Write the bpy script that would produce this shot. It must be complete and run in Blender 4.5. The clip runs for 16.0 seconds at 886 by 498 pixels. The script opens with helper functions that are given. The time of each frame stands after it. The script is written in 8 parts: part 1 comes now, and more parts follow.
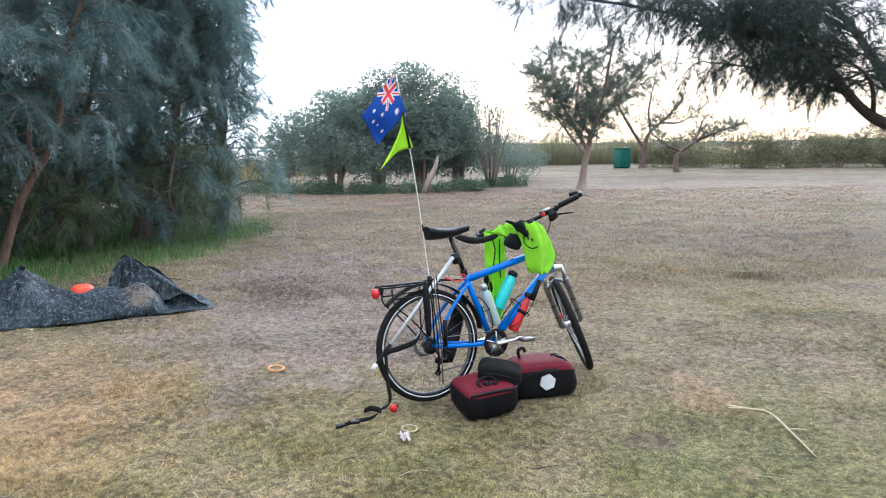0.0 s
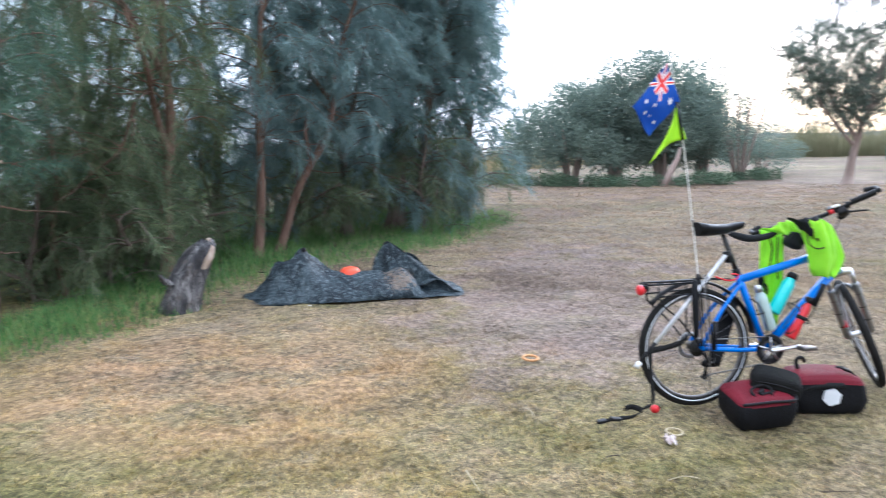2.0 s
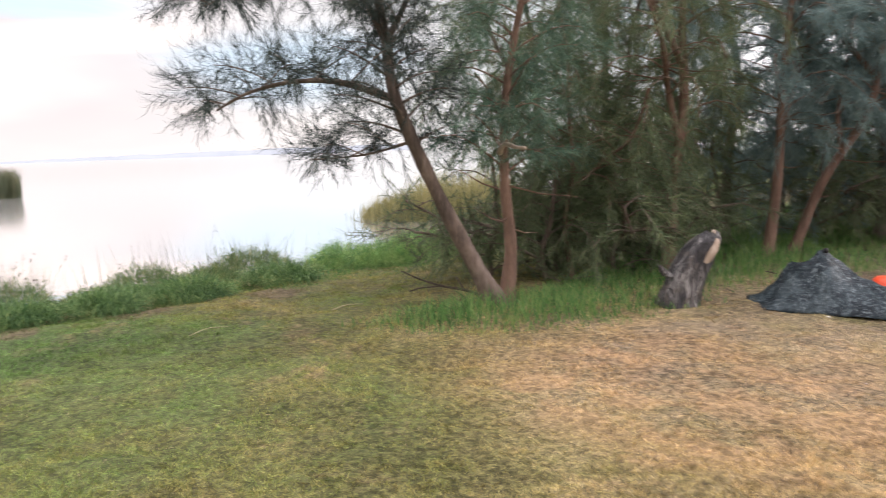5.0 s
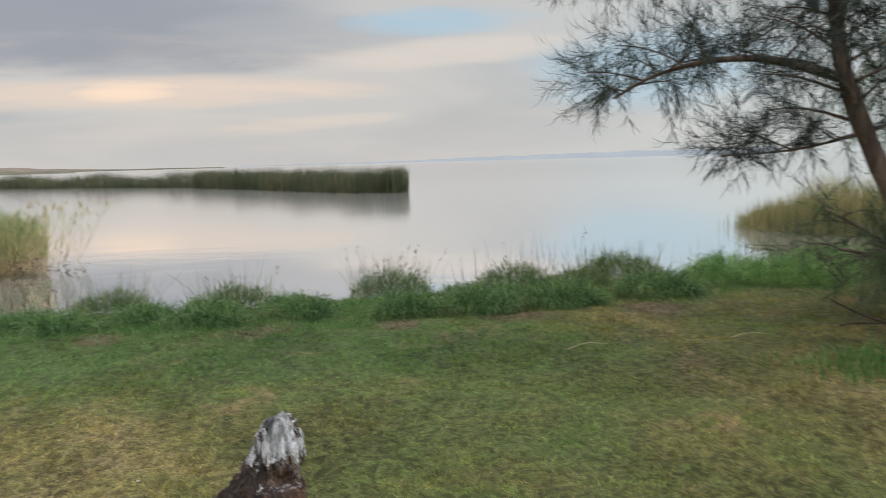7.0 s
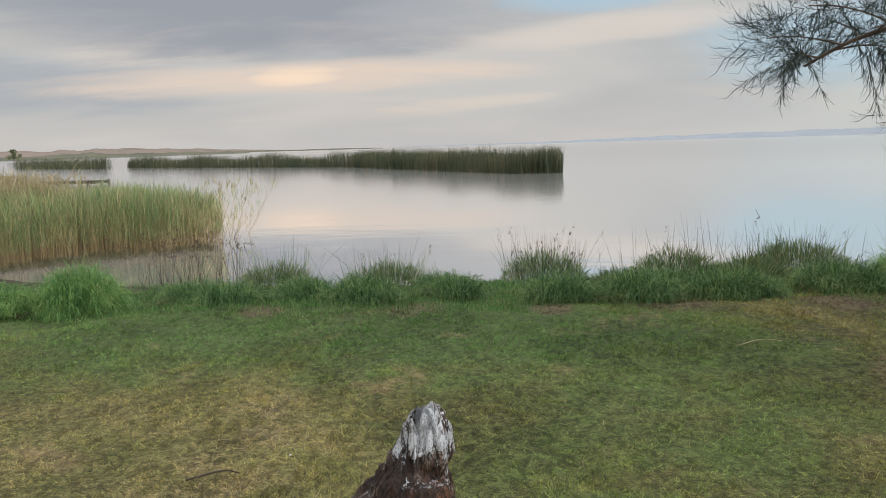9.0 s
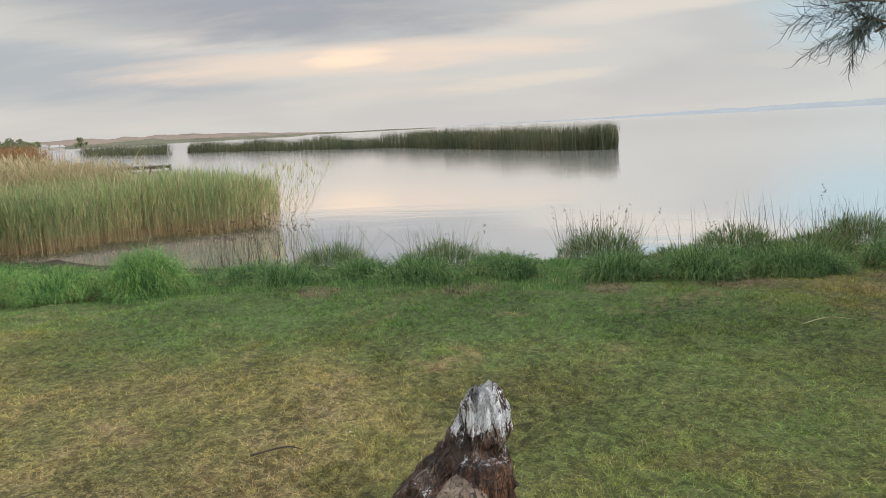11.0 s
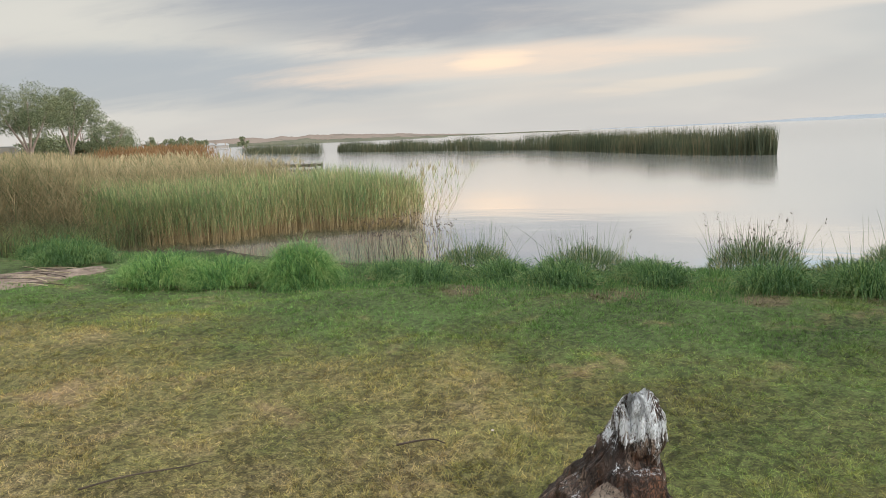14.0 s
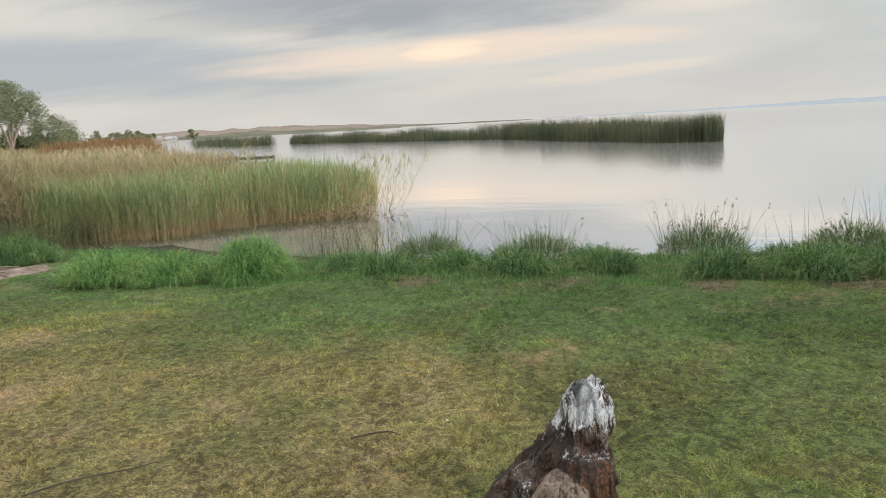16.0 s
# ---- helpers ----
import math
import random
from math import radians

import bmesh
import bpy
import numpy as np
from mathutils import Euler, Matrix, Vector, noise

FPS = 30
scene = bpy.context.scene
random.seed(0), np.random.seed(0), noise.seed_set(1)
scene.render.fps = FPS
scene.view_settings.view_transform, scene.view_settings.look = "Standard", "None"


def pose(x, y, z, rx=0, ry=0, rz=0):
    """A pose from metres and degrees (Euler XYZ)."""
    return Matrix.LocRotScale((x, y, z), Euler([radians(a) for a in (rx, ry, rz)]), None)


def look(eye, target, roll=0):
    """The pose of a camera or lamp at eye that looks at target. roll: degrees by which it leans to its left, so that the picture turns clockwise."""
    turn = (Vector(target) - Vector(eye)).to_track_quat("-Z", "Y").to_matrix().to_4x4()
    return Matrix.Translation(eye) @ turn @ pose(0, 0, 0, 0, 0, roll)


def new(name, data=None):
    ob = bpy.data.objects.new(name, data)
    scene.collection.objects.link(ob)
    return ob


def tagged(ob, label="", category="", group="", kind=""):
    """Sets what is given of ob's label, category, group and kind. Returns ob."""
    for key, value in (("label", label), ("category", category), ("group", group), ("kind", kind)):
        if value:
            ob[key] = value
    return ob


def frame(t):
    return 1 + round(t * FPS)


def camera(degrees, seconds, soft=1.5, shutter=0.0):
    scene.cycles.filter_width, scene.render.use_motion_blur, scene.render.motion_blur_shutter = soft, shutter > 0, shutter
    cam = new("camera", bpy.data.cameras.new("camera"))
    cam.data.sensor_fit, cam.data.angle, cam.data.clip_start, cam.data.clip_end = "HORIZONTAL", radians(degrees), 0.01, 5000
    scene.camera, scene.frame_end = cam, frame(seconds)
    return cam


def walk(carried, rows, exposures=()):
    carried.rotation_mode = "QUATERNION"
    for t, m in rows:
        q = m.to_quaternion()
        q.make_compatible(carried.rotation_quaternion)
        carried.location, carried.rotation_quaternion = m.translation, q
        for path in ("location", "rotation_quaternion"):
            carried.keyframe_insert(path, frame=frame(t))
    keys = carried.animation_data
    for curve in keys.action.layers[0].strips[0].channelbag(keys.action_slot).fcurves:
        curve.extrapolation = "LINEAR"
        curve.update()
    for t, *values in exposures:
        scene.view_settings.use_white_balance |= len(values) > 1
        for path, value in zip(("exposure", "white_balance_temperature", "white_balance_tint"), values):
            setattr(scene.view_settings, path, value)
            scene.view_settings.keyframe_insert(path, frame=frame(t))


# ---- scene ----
cam = camera(62.3, 16.0, 0.4, 0.4)
PATH = [
    (0, (0.11, -0.063, 1.553), (0.33, 1.904, 1.273), -0.5),
    (0.5, (0.081, -0.083, 1.564), (0.219, 1.891, 1.269), -0.1),
    (1, (0.009, -0.072, 1.556), (0.034, 1.905, 1.254), -0.3),
    (1.5, (-0.096, -0.08, 1.555), (-0.23, 1.892, 1.255), -1.0),
    (2, (-0.105, -0.065, 1.557), (-0.496, 1.875, 1.265), -1.1),
    (2.5, (-0.081, -0.096, 1.564), (-0.781, 1.758, 1.293), -1.0),
    (3, (-0.08, -0.111, 1.565), (-1.015, 1.636, 1.294), -1.2),
    (3.2, (-0.088, -0.109, 1.561), (-1.097, 1.597, 1.292), -1.4),
    (5.3, (-0.421, 0.354, 1.479), (-2.038, 1.501, 1.22), -1.8),
    (5.5, (-0.507, 0.376, 1.478), (-2.199, 1.414, 1.233), -1.5),
    (6, (-0.786, 0.447, 1.458), (-2.601, 1.258, 1.241), -0.2),
    (6.5, (-1.057, 0.414, 1.429), (-2.922, 1.096, 1.19), -1.4),
    (7, (-1.238, 0.42, 1.434), (-3.171, 0.877, 1.196), -1.5),
    (7.5, (-1.403, 0.431, 1.421), (-3.38, 0.659, 1.216), -0.9),
    (8, (-1.429, 0.424, 1.418), (-3.411, 0.57, 1.198), -0.8),
    (8.5, (-1.453, 0.421, 1.411), (-3.434, 0.519, 1.156), -1.2),
    (9, (-1.454, 0.426, 1.411), (-3.434, 0.474, 1.132), -1.6),
    (11.5, (-1.451, 0.414, 1.412), (-3.419, 0.268, 1.089), -2.8),
    (12, (-1.426, 0.402, 1.416), (-3.392, 0.195, 1.111), -2.4),
    (12.5, (-1.433, 0.396, 1.413), (-3.393, 0.125, 1.121), -2.6),
    (13, (-1.428, 0.385, 1.415), (-3.376, 0.038, 1.12), -2.6),
    (13.5, (-1.432, 0.372, 1.412), (-3.363, -0.056, 1.112), -2.4),
    (14, (-1.437, 0.364, 1.408), (-3.357, -0.106, 1.102), -2.4),
    (14.5, (-1.443, 0.369, 1.406), (-3.361, -0.101, 1.087), -2.6),
    (15, (-1.452, 0.374, 1.402), (-3.371, -0.077, 1.063), -2.7),
    (15.5, (-1.447, 0.379, 1.406), (-3.37, -0.05, 1.06), -2.8),
    (16, (-1.445, 0.388, 1.411), (-3.384, 0.035, 1.074), -3.0),
]
walk(cam, [(t, look(eye, target, roll)) for t, eye, target, roll in PATH],
     [(0, 0.80, 5350, 7), (0.5, 0.74, 5300, 7), (1, 0.74, 5250, 7), (1.5, 0.90, 5200, 7), (2, 1.06, 5250, 9), (3, 1.12, 5700, 18), (5.5, 0.66, 6600, 16), (6.5, 0.15, 6300, 8), (7.5, 0.0, 6300, 7), (9, -0.02, 6300, 7), (11.5, 0.18, 6400, 6), (14, 0.2, 6400, 5), (16, 0.2, 6400, 5)])

# ---- world, sun, exposure ----
SUN_AZ = (0.41, 0.91)          # towards the glow behind the far reeds
world = bpy.data.worlds.new("sky")
scene.world = world
world.use_nodes = True
wn, wl = world.node_tree.nodes, world.node_tree.links
wn.clear()


def wnode(kind, **props):
    n = wn.new(kind)
    for k, v in props.items():
        n.inputs[k].default_value = v
    return n


def wmath(op, a, b=None, clamp=False):
    n = wn.new("ShaderNodeMath")
    n.operation, n.use_clamp = op, clamp
    for i, v in enumerate((a, b)):
        if v is None:
            continue
        if isinstance(v, (int, float)):
            n.inputs[i].default_value = v
        else:
            wl.new(v, n.inputs[i])
    return n.outputs[0]


def wmix(fac, a, b):
    n = wn.new("ShaderNodeMix")
    n.data_type = "RGBA"
    for i, v in ((0, fac), (6, a), (7, b)):
        if isinstance(v, tuple):
            n.inputs[i].default_value = (*v, 1)
        elif isinstance(v, (int, float)):
            n.inputs[i].default_value = v
        else:
            wl.new(v, n.inputs[i])
    return n.outputs[2]


sky = wn.new("ShaderNodeTexSky")
sky.sky_type, sky.sun_disc = "NISHITA", False
sky.sun_elevation, sky.sun_rotation = radians(6), math.atan2(SUN_AZ[0], SUN_AZ[1])
place = wn.new("ShaderNodeTexCoord")
split = wn.new("ShaderNodeSeparateXYZ")
wl.new(place.outputs["Generated"], split.inputs[0])
dx, dy, dz = split.outputs
up = wmath("MAXIMUM", dz, 0.0)
flat = wmath("ADD", up, 0.22)
cloud_at = wn.new("ShaderNodeCombineXYZ")
wl.new(wmath("DIVIDE", dx, flat), cloud_at.inputs[0])
wl.new(wmath("DIVIDE", dy, flat), cloud_at.inputs[1])
banks = wnode("ShaderNodeTexNoise", Scale=0.75, Detail=4.0, Roughness=0.45, Distortion=0.3)
wl.new(cloud_at.outputs[0], banks.inputs["Vector"])
streaks = wnode("ShaderNodeTexNoise", Scale=0.9, Detail=3.0, Roughness=0.55, Distortion=0.2)
shift = wn.new("ShaderNodeMapping")
shift.inputs["Location"].default_value = (3.1, 1.7, 0)
shift.inputs["Rotation"].default_value = (0, 0, radians(12))
shift.inputs["Scale"].default_value = (1.6, 0.6, 1)
wl.new(cloud_at.outputs[0], shift.inputs[0])
wl.new(shift.outputs[0], streaks.inputs["Vector"])


def wstep(v, lo, hi):
    n = wn.new("ShaderNodeMapRange")
    n.interpolation_type = "SMOOTHSTEP"
    n.inputs[1].default_value, n.inputs[2].default_value = lo, hi
    wl.new(v, n.inputs[0])
    return n.outputs[0]


toward = wmath("ADD", wmath("MULTIPLY", dx, SUN_AZ[0]), wmath("MULTIPLY", dy, SUN_AZ[1]))
glow = wstep(toward, 0.42, 0.98)
low = wstep(dz, 0.34, 0.0)
grey = wmix(wstep(banks.outputs[0], 0.37, 0.62), (0.44, 0.44, 0.465), (0.62, 0.59, 0.575))
peach = wmix(wmath("MULTIPLY", wstep(streaks.outputs[0], 0.48, 0.74), 0.42), grey, (0.93, 0.72, 0.58))
haze = wmix(wmath("MULTIPLY", wstep(dz, 0.15, 0.0), 0.75), peach, (0.66, 0.615, 0.59))
cool = wmix(wmath("MULTIPLY", wstep(dy, 0.2, 0.75), 0.65), haze, (0.60, 0.66, 0.66))


def cloud(under, centre, wide, tall, colour, strength, tilt=0.0):
    """A cloud bank, lit streak or gap: a soft ragged ellipse round a direction."""
    c = Vector(centre).normalized()
    h = Vector((-c.y, c.x, 0)).normalized()
    v = c.cross(h) * -1
    h, v = h * math.cos(tilt) + v * math.sin(tilt), v * math.cos(tilt) - h * math.sin(tilt)

    def dot(axis):
        n = wn.new("ShaderNodeVectorMath")
        n.operation = "DOT_PRODUCT"
        n.inputs[1].default_value = axis
        wl.new(place.outputs["Generated"], n.inputs[0])
        return n.outputs["Value"]
    a, b = wmath("DIVIDE", dot(h), wide), wmath("DIVIDE", dot(v), tall)
    r = wmath("ADD", wmath("MULTIPLY", a, a), wmath("MULTIPLY", b, b))
    r = wmath("ADD", r, wmath("MULTIPLY", wmath("SUBTRACT", ragged.outputs[0], 0.5), 2.4))
    fac = wmath("MULTIPLY", wmath("MULTIPLY", wstep(r, 1.5, 0.0), strength), wstep(dot(c), 0.2, 0.5))
    return wmix(fac, under, colour)


ragged = wnode("ShaderNodeTexNoise", Scale=2.6, Detail=5.0, Roughness=0.6, Distortion=0.4)
wl.new(shift.outputs[0], ragged.inputs["Vector"])
cool = cloud(cool, (-0.800, -0.585, 0.150), 0.26, 0.040, (0.70, 0.645, 0.59), 0.8)
cool = cloud(cool, (-0.960, -0.235, 0.172), 0.34, 0.058, (0.35, 0.355, 0.40), 0.95)
cool = cloud(cool, (-0.965, 0.060, 0.165), 0.16, 0.030, (0.50, 0.49, 0.50), 0.6)
cool = cloud(cool, (-0.810, -0.575, 0.085), 0.36, 0.040, (0.42, 0.435, 0.48), 0.85)
cool = cloud(cool, (-0.975, -0.160, 0.093), 0.30, 0.020, (0.86, 0.68, 0.57), 0.85, 0.04)
cool = cloud(cool, (-0.982, -0.164, 0.094), 0.06, 0.012, (1.08, 0.80, 0.60), 0.85, 0.05)
cool = cloud(cool, (-0.996, 0.060, 0.055), 0.11, 0.010, (0.86, 0.71, 0.59), 0.45, 0.06)
cool = cloud(cool, (-0.958, 0.246, 0.143), 0.17, 0.018, (0.84, 0.72, 0.63), 0.6, 0.05)
cool = cloud(cool, (-0.956, 0.230, 0.182), 0.12, 0.018, (0.42, 0.60, 0.74), 0.8)
cool = cloud(cool, (-0.868, 0.486, 0.110), 0.16, 0.050, (0.45, 0.62, 0.74), 0.7)
bright = wmix(glow, cool, (1.75, 1.72, 1.80))
warm = wmix(wmath("MULTIPLY", wmath("MULTIPLY", wstep(toward, 0.80, 0.99), wstep(dz, 0.22, 0.02)), 0.9), bright, (1.9, 1.45, 0.95))
cover = wn.new("ShaderNodeBackground")
wl.new(warm, cover.inputs[0])
wl.new(wmath("ADD", 1.0, wmath("MULTIPLY", wstep(dz, 0.22, 0.9), 2.0)), cover.inputs[1])  # an overcast sky is brighter overhead
clear = wn.new("ShaderNodeBackground")
wl.new(sky.outputs[0], clear.inputs[0])
clear.inputs[1].default_value = 0.1
both = wn.new("ShaderNodeMixShader")
both.inputs[0].default_value = 0.92
wl.new(clear.outputs[0], both.inputs[1])
wl.new(cover.outputs[0], both.inputs[2])
wout = wn.new("ShaderNodeOutputWorld")
wl.new(both.outputs[0], wout.inputs[0])

sun = new("sun", bpy.data.lights.new("sun", "SUN"))
sun.data.energy, sun.data.angle, sun.data.color = 0.7, radians(16), (1.0, 0.88, 0.74)
sun.matrix_world = look((0, 0, 30), (-SUN_AZ[0] * 30, -SUN_AZ[1] * 30, 30 - 30 * math.tan(radians(14))))


# ---- materials ----
def material(name):
    m = bpy.data.materials.new(name)
    m.use_nodes = True
    return m, m.node_tree.nodes, m.node_tree.links, m.node_tree.nodes["Principled BSDF"]


def ramp(nodes, links, source, stops):
    n = nodes.new("ShaderNodeValToRGB")
    el = n.color_ramp.elements
    while len(el) < len(stops):
        el.new(0.5)
    for e, (p, c) in zip(el, stops):
        e.position, e.color = p, (*c, 1)
    links.new(source, n.inputs[0])
    return n.outputs[0]


def noise_out(nodes, links, vec, scale, detail=4, rough=0.55, distortion=0.0, stretch=None, move=(0, 0, 0)):
    if stretch or any(move):
        mp = nodes.new("ShaderNodeMapping")
        mp.inputs["Scale"].default_value = stretch or (1, 1, 1)
        mp.inputs["Location"].default_value = move
        links.new(vec, mp.inputs[0])
        vec = mp.outputs[0]
    n = nodes.new("ShaderNodeTexNoise")
    n.inputs["Scale"].default_value, n.inputs["Detail"].default_value = scale, detail
    n.inputs["Roughness"].default_value, n.inputs["Distortion"].default_value = rough, distortion
    links.new(vec, n.inputs["Vector"])
    return n.outputs[0]


def mixed(nodes, links, fac, a, b, blend="MIX"):
    n = nodes.new("ShaderNodeMix")
    n.data_type, n.blend_type = "RGBA", blend
    for i, v in ((0, fac), (6, a), (7, b)):
        if isinstance(v, tuple):
            n.inputs[i].default_value = (*v, 1)
        elif isinstance(v, (int, float)):
            n.inputs[i].default_value = v
        else:
            links.new(v, n.inputs[i])
    return n.outputs[2]


def calc(nodes, links, op, a, b=None, clamp=False):
    n = nodes.new("ShaderNodeMath")
    n.operation, n.use_clamp = op, clamp
    for i, v in enumerate((a, b)):
        if v is None:
            continue
        if isinstance(v, (int, float)):
            n.inputs[i].default_value = v
        else:
            links.new(v, n.inputs[i])
    return n.outputs[0]


def step(nodes, links, v, lo, hi):
    n = nodes.new("ShaderNodeMapRange")
    n.interpolation_type = "SMOOTHSTEP"
    n.inputs[1].default_value, n.inputs[2].default_value = lo, hi
    links.new(v, n.inputs[0])
    return n.outputs[0]


def surface(name, stops, scale=6.0, rough=0.7, metal=0.0, bump=0.3, grain=60.0, stretch=None, island=0.0, each=0.0, coat=0.0, sheen=0.0, thin=0.0, spec=0.5):
    """A painted, woven or natural surface: colour stops over a coarse noise, fine grain and relief."""
    m, n, l, p = material(name)
    tc = n.new("ShaderNodeTexCoord").outputs["Object"]
    coarse = noise_out(n, l, tc, scale, 5, 0.6, 0.3, stretch)
    fine = noise_out(n, l, tc, grain, 3, 0.6, 0.0, stretch)
    v = calc(n, l, "ADD", calc(n, l, "MULTIPLY", coarse, 0.75), calc(n, l, "MULTIPLY", fine, 0.25))
    if island:
        g = n.new("ShaderNodeNewGeometry").outputs["Random Per Island"]
        v = calc(n, l, "ADD", v, calc(n, l, "MULTIPLY", calc(n, l, "SUBTRACT", g, 0.5), island))
    if each:
        o = n.new("ShaderNodeObjectInfo").outputs["Random"]
        v = calc(n, l, "ADD", v, calc(n, l, "MULTIPLY", calc(n, l, "SUBTRACT", o, 0.5), each))
    if len(stops) == 1:
        c = stops[0]
        stops = [(0.3, tuple(x * 0.8 for x in c)), (0.7, tuple(min(1, x * 1.15) for x in c))]
    col = ramp(n, l, v, stops)
    l.new(col, p.inputs["Base Color"])
    p.inputs["Metallic"].default_value = metal
    p.inputs["Specular IOR Level"].default_value = spec
    r = calc(n, l, "ADD", rough - 0.08, calc(n, l, "MULTIPLY", fine, 0.16), True)
    l.new(r, p.inputs["Roughness"])
    p.inputs["Coat Weight"].default_value = coat
    p.inputs["Sheen Weight"].default_value = sheen
    if bump:
        b = n.new("ShaderNodeBump")
        b.inputs["Strength"].default_value, b.inputs["Distance"].default_value = bump, 0.01
        l.new(calc(n, l, "ADD", fine, calc(n, l, "MULTIPLY", coarse, 1.5)), b.inputs["Height"])
        l.new(b.outputs[0], p.inputs["Normal"])
    if thin:
        out = n["Material Output"]
        tr = n.new("ShaderNodeBsdfTranslucent")
        l.new(col, tr.inputs[0])
        mx = n.new("ShaderNodeMixShader")
        mx.inputs[0].default_value = thin
        l.new(p.outputs[0], mx.inputs[1])
        l.new(tr.outputs[0], mx.inputs[2])
        l.new(mx.outputs[0], out.inputs[0])
    return m


def turf(name, blade):
    """Mown park turf: green by the lake and the trees, straw and bare earth on the trodden ground."""
    m, n, l, p = material(name)
    pos = n.new("ShaderNodeNewGeometry").outputs["Position"]
    sep = n.new("ShaderNodeSeparateXYZ")
    l.new(pos, sep.inputs[0])
    x, y, z = sep.outputs
    big = noise_out(n, l, pos, 0.35, 4, 0.6, 0.5)
    mid = noise_out(n, l, pos, 1.7, 5, 0.65, 0.3, None, (4, 9, 0))
    small = noise_out(n, l, pos, 14, 4, 0.7)
    fine = noise_out(n, l, pos, 55, 4, 0.75)
    # how green: towards the lake, round the trees, less on the path
    lake = step(n, l, calc(n, l, "SUBTRACT", x, calc(n, l, "MULTIPLY", y, 0.18)), -5.2, -7.4)
    wet = calc(n, l, "MULTIPLY", step(n, l, x, -1.2, -4.0), step(n, l, y, 13.0, 3.0))
    lake = calc(n, l, "MULTIPLY", lake, calc(n, l, "SUBTRACT", 0.42, calc(n, l, "MULTIPLY", step(n, l, y, 1.5, 4.5), 0.24)))
    green = calc(n, l, "ADD", lake, calc(n, l, "MULTIPLY", wet, 0.03))
    green = calc(n, l, "ADD", green, calc(n, l, "MULTIPLY", step(n, l, y, 5.0, 2.0), 0.13))
    green = calc(n, l, "SUBTRACT", green, calc(n, l, "MULTIPLY", step(n, l, y, 5.0, 14.0), 0.14))
    v = calc(n, l, "ADD", calc(n, l, "MULTIPLY", big, 0.8), calc(n, l, "MULTIPLY", mid, 0.65))
    green = calc(n, l, "ADD", green, calc(n, l, "MULTIPLY", calc(n, l, "MULTIPLY", step(n, l, x, 0.8, 2.2), step(n, l, y, 6.0, 3.8)), 0.15))
    v = calc(n, l, "ADD", calc(n, l, "SUBTRACT", v, 0.285), green)
    v = calc(n, l, "ADD", v, calc(n, l, "MULTIPLY", calc(n, l, "SUBTRACT", small, 0.5), 0.38))
    # paler, drier towards the she-oaks
    v = calc(n, l, "SUBTRACT", v, calc(n, l, "MULTIPLY", step(n, l, y, 0.4, 3.2), 0.045))
    v = calc(n, l, "SUBTRACT", v, calc(n, l, "MULTIPLY", calc(n, l, "MULTIPLY", step(n, l, x, -4.7, -3.4), step(n, l, y, 0.2, 1.2)), 0.07))
    # a lush patch beside the stump, its green also painting that side dimmer
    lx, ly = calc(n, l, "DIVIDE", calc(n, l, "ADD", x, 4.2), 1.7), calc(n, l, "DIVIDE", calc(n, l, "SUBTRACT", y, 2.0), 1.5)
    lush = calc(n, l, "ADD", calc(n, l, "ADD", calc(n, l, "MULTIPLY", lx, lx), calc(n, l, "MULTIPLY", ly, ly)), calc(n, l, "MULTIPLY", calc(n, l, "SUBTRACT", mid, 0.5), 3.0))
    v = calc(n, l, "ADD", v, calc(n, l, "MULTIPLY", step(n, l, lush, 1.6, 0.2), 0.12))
    park = step(n, l, calc(n, l, "ADD", y, calc(n, l, "MULTIPLY", x, 0.6)), 2.6, 6.5)
    if blade:
        g = n.new("ShaderNodeNewGeometry").outputs["Random Per Island"]
        v = calc(n, l, "ADD", v, calc(n, l, "MULTIPLY", calc(n, l, "SUBTRACT", g, 0.5), 0.15))
        col = ramp(n, l, v, [(0.08, (0.50, 0.32, 0.19)), (0.30, (0.52, 0.39, 0.20)), (0.50, (0.37, 0.305, 0.12)), (0.68, (0.265, 0.275, 0.085)), (0.86, (0.185, 0.27, 0.080)), (1.0, (0.140, 0.245, 0.072))])
        dry = ramp(n, l, v, [(0.08, (0.33, 0.262, 0.19)), (0.30, (0.385, 0.322, 0.225)), (0.50, (0.295, 0.272, 0.15)), (0.70, (0.19, 0.205, 0.088)), (0.95, (0.105, 0.14, 0.055))])
        col = mixed(n, l, calc(n, l, "MULTIPLY", park, 0.85), col, dry)
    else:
        # darker than the blades: thatch, with the shade between blades put into the colour
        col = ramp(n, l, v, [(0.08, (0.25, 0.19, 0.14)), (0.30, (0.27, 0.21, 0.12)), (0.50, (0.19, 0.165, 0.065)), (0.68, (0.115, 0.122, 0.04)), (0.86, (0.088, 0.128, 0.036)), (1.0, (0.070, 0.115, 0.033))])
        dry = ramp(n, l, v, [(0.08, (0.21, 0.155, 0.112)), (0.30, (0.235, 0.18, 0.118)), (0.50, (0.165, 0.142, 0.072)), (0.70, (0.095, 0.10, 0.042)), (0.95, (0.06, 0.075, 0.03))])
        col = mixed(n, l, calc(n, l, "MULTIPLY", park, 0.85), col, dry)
        bare = calc(n, l, "MULTIPLY", step(n, l, noise_out(n, l, pos, 0.8, 5, 0.6, 0.8, (1, 1.6, 1), (7, 2, 0)), 0.50, 0.66), step(n, l, y, 3.5, 9.0))
        bare = calc(n, l, "MULTIPLY", bare, 0.85)
        col = mixed(n, l, bare, col, (0.215, 0.162, 0.135))
        far = step(n, l, y, 11.0, 17.0)
        rust = step(n, l, noise_out(n, l, pos, 0.16, 5, 0.65, 0.8, (0.6, 1.6, 1), (3, 4, 0)), 0.42, 0.58)
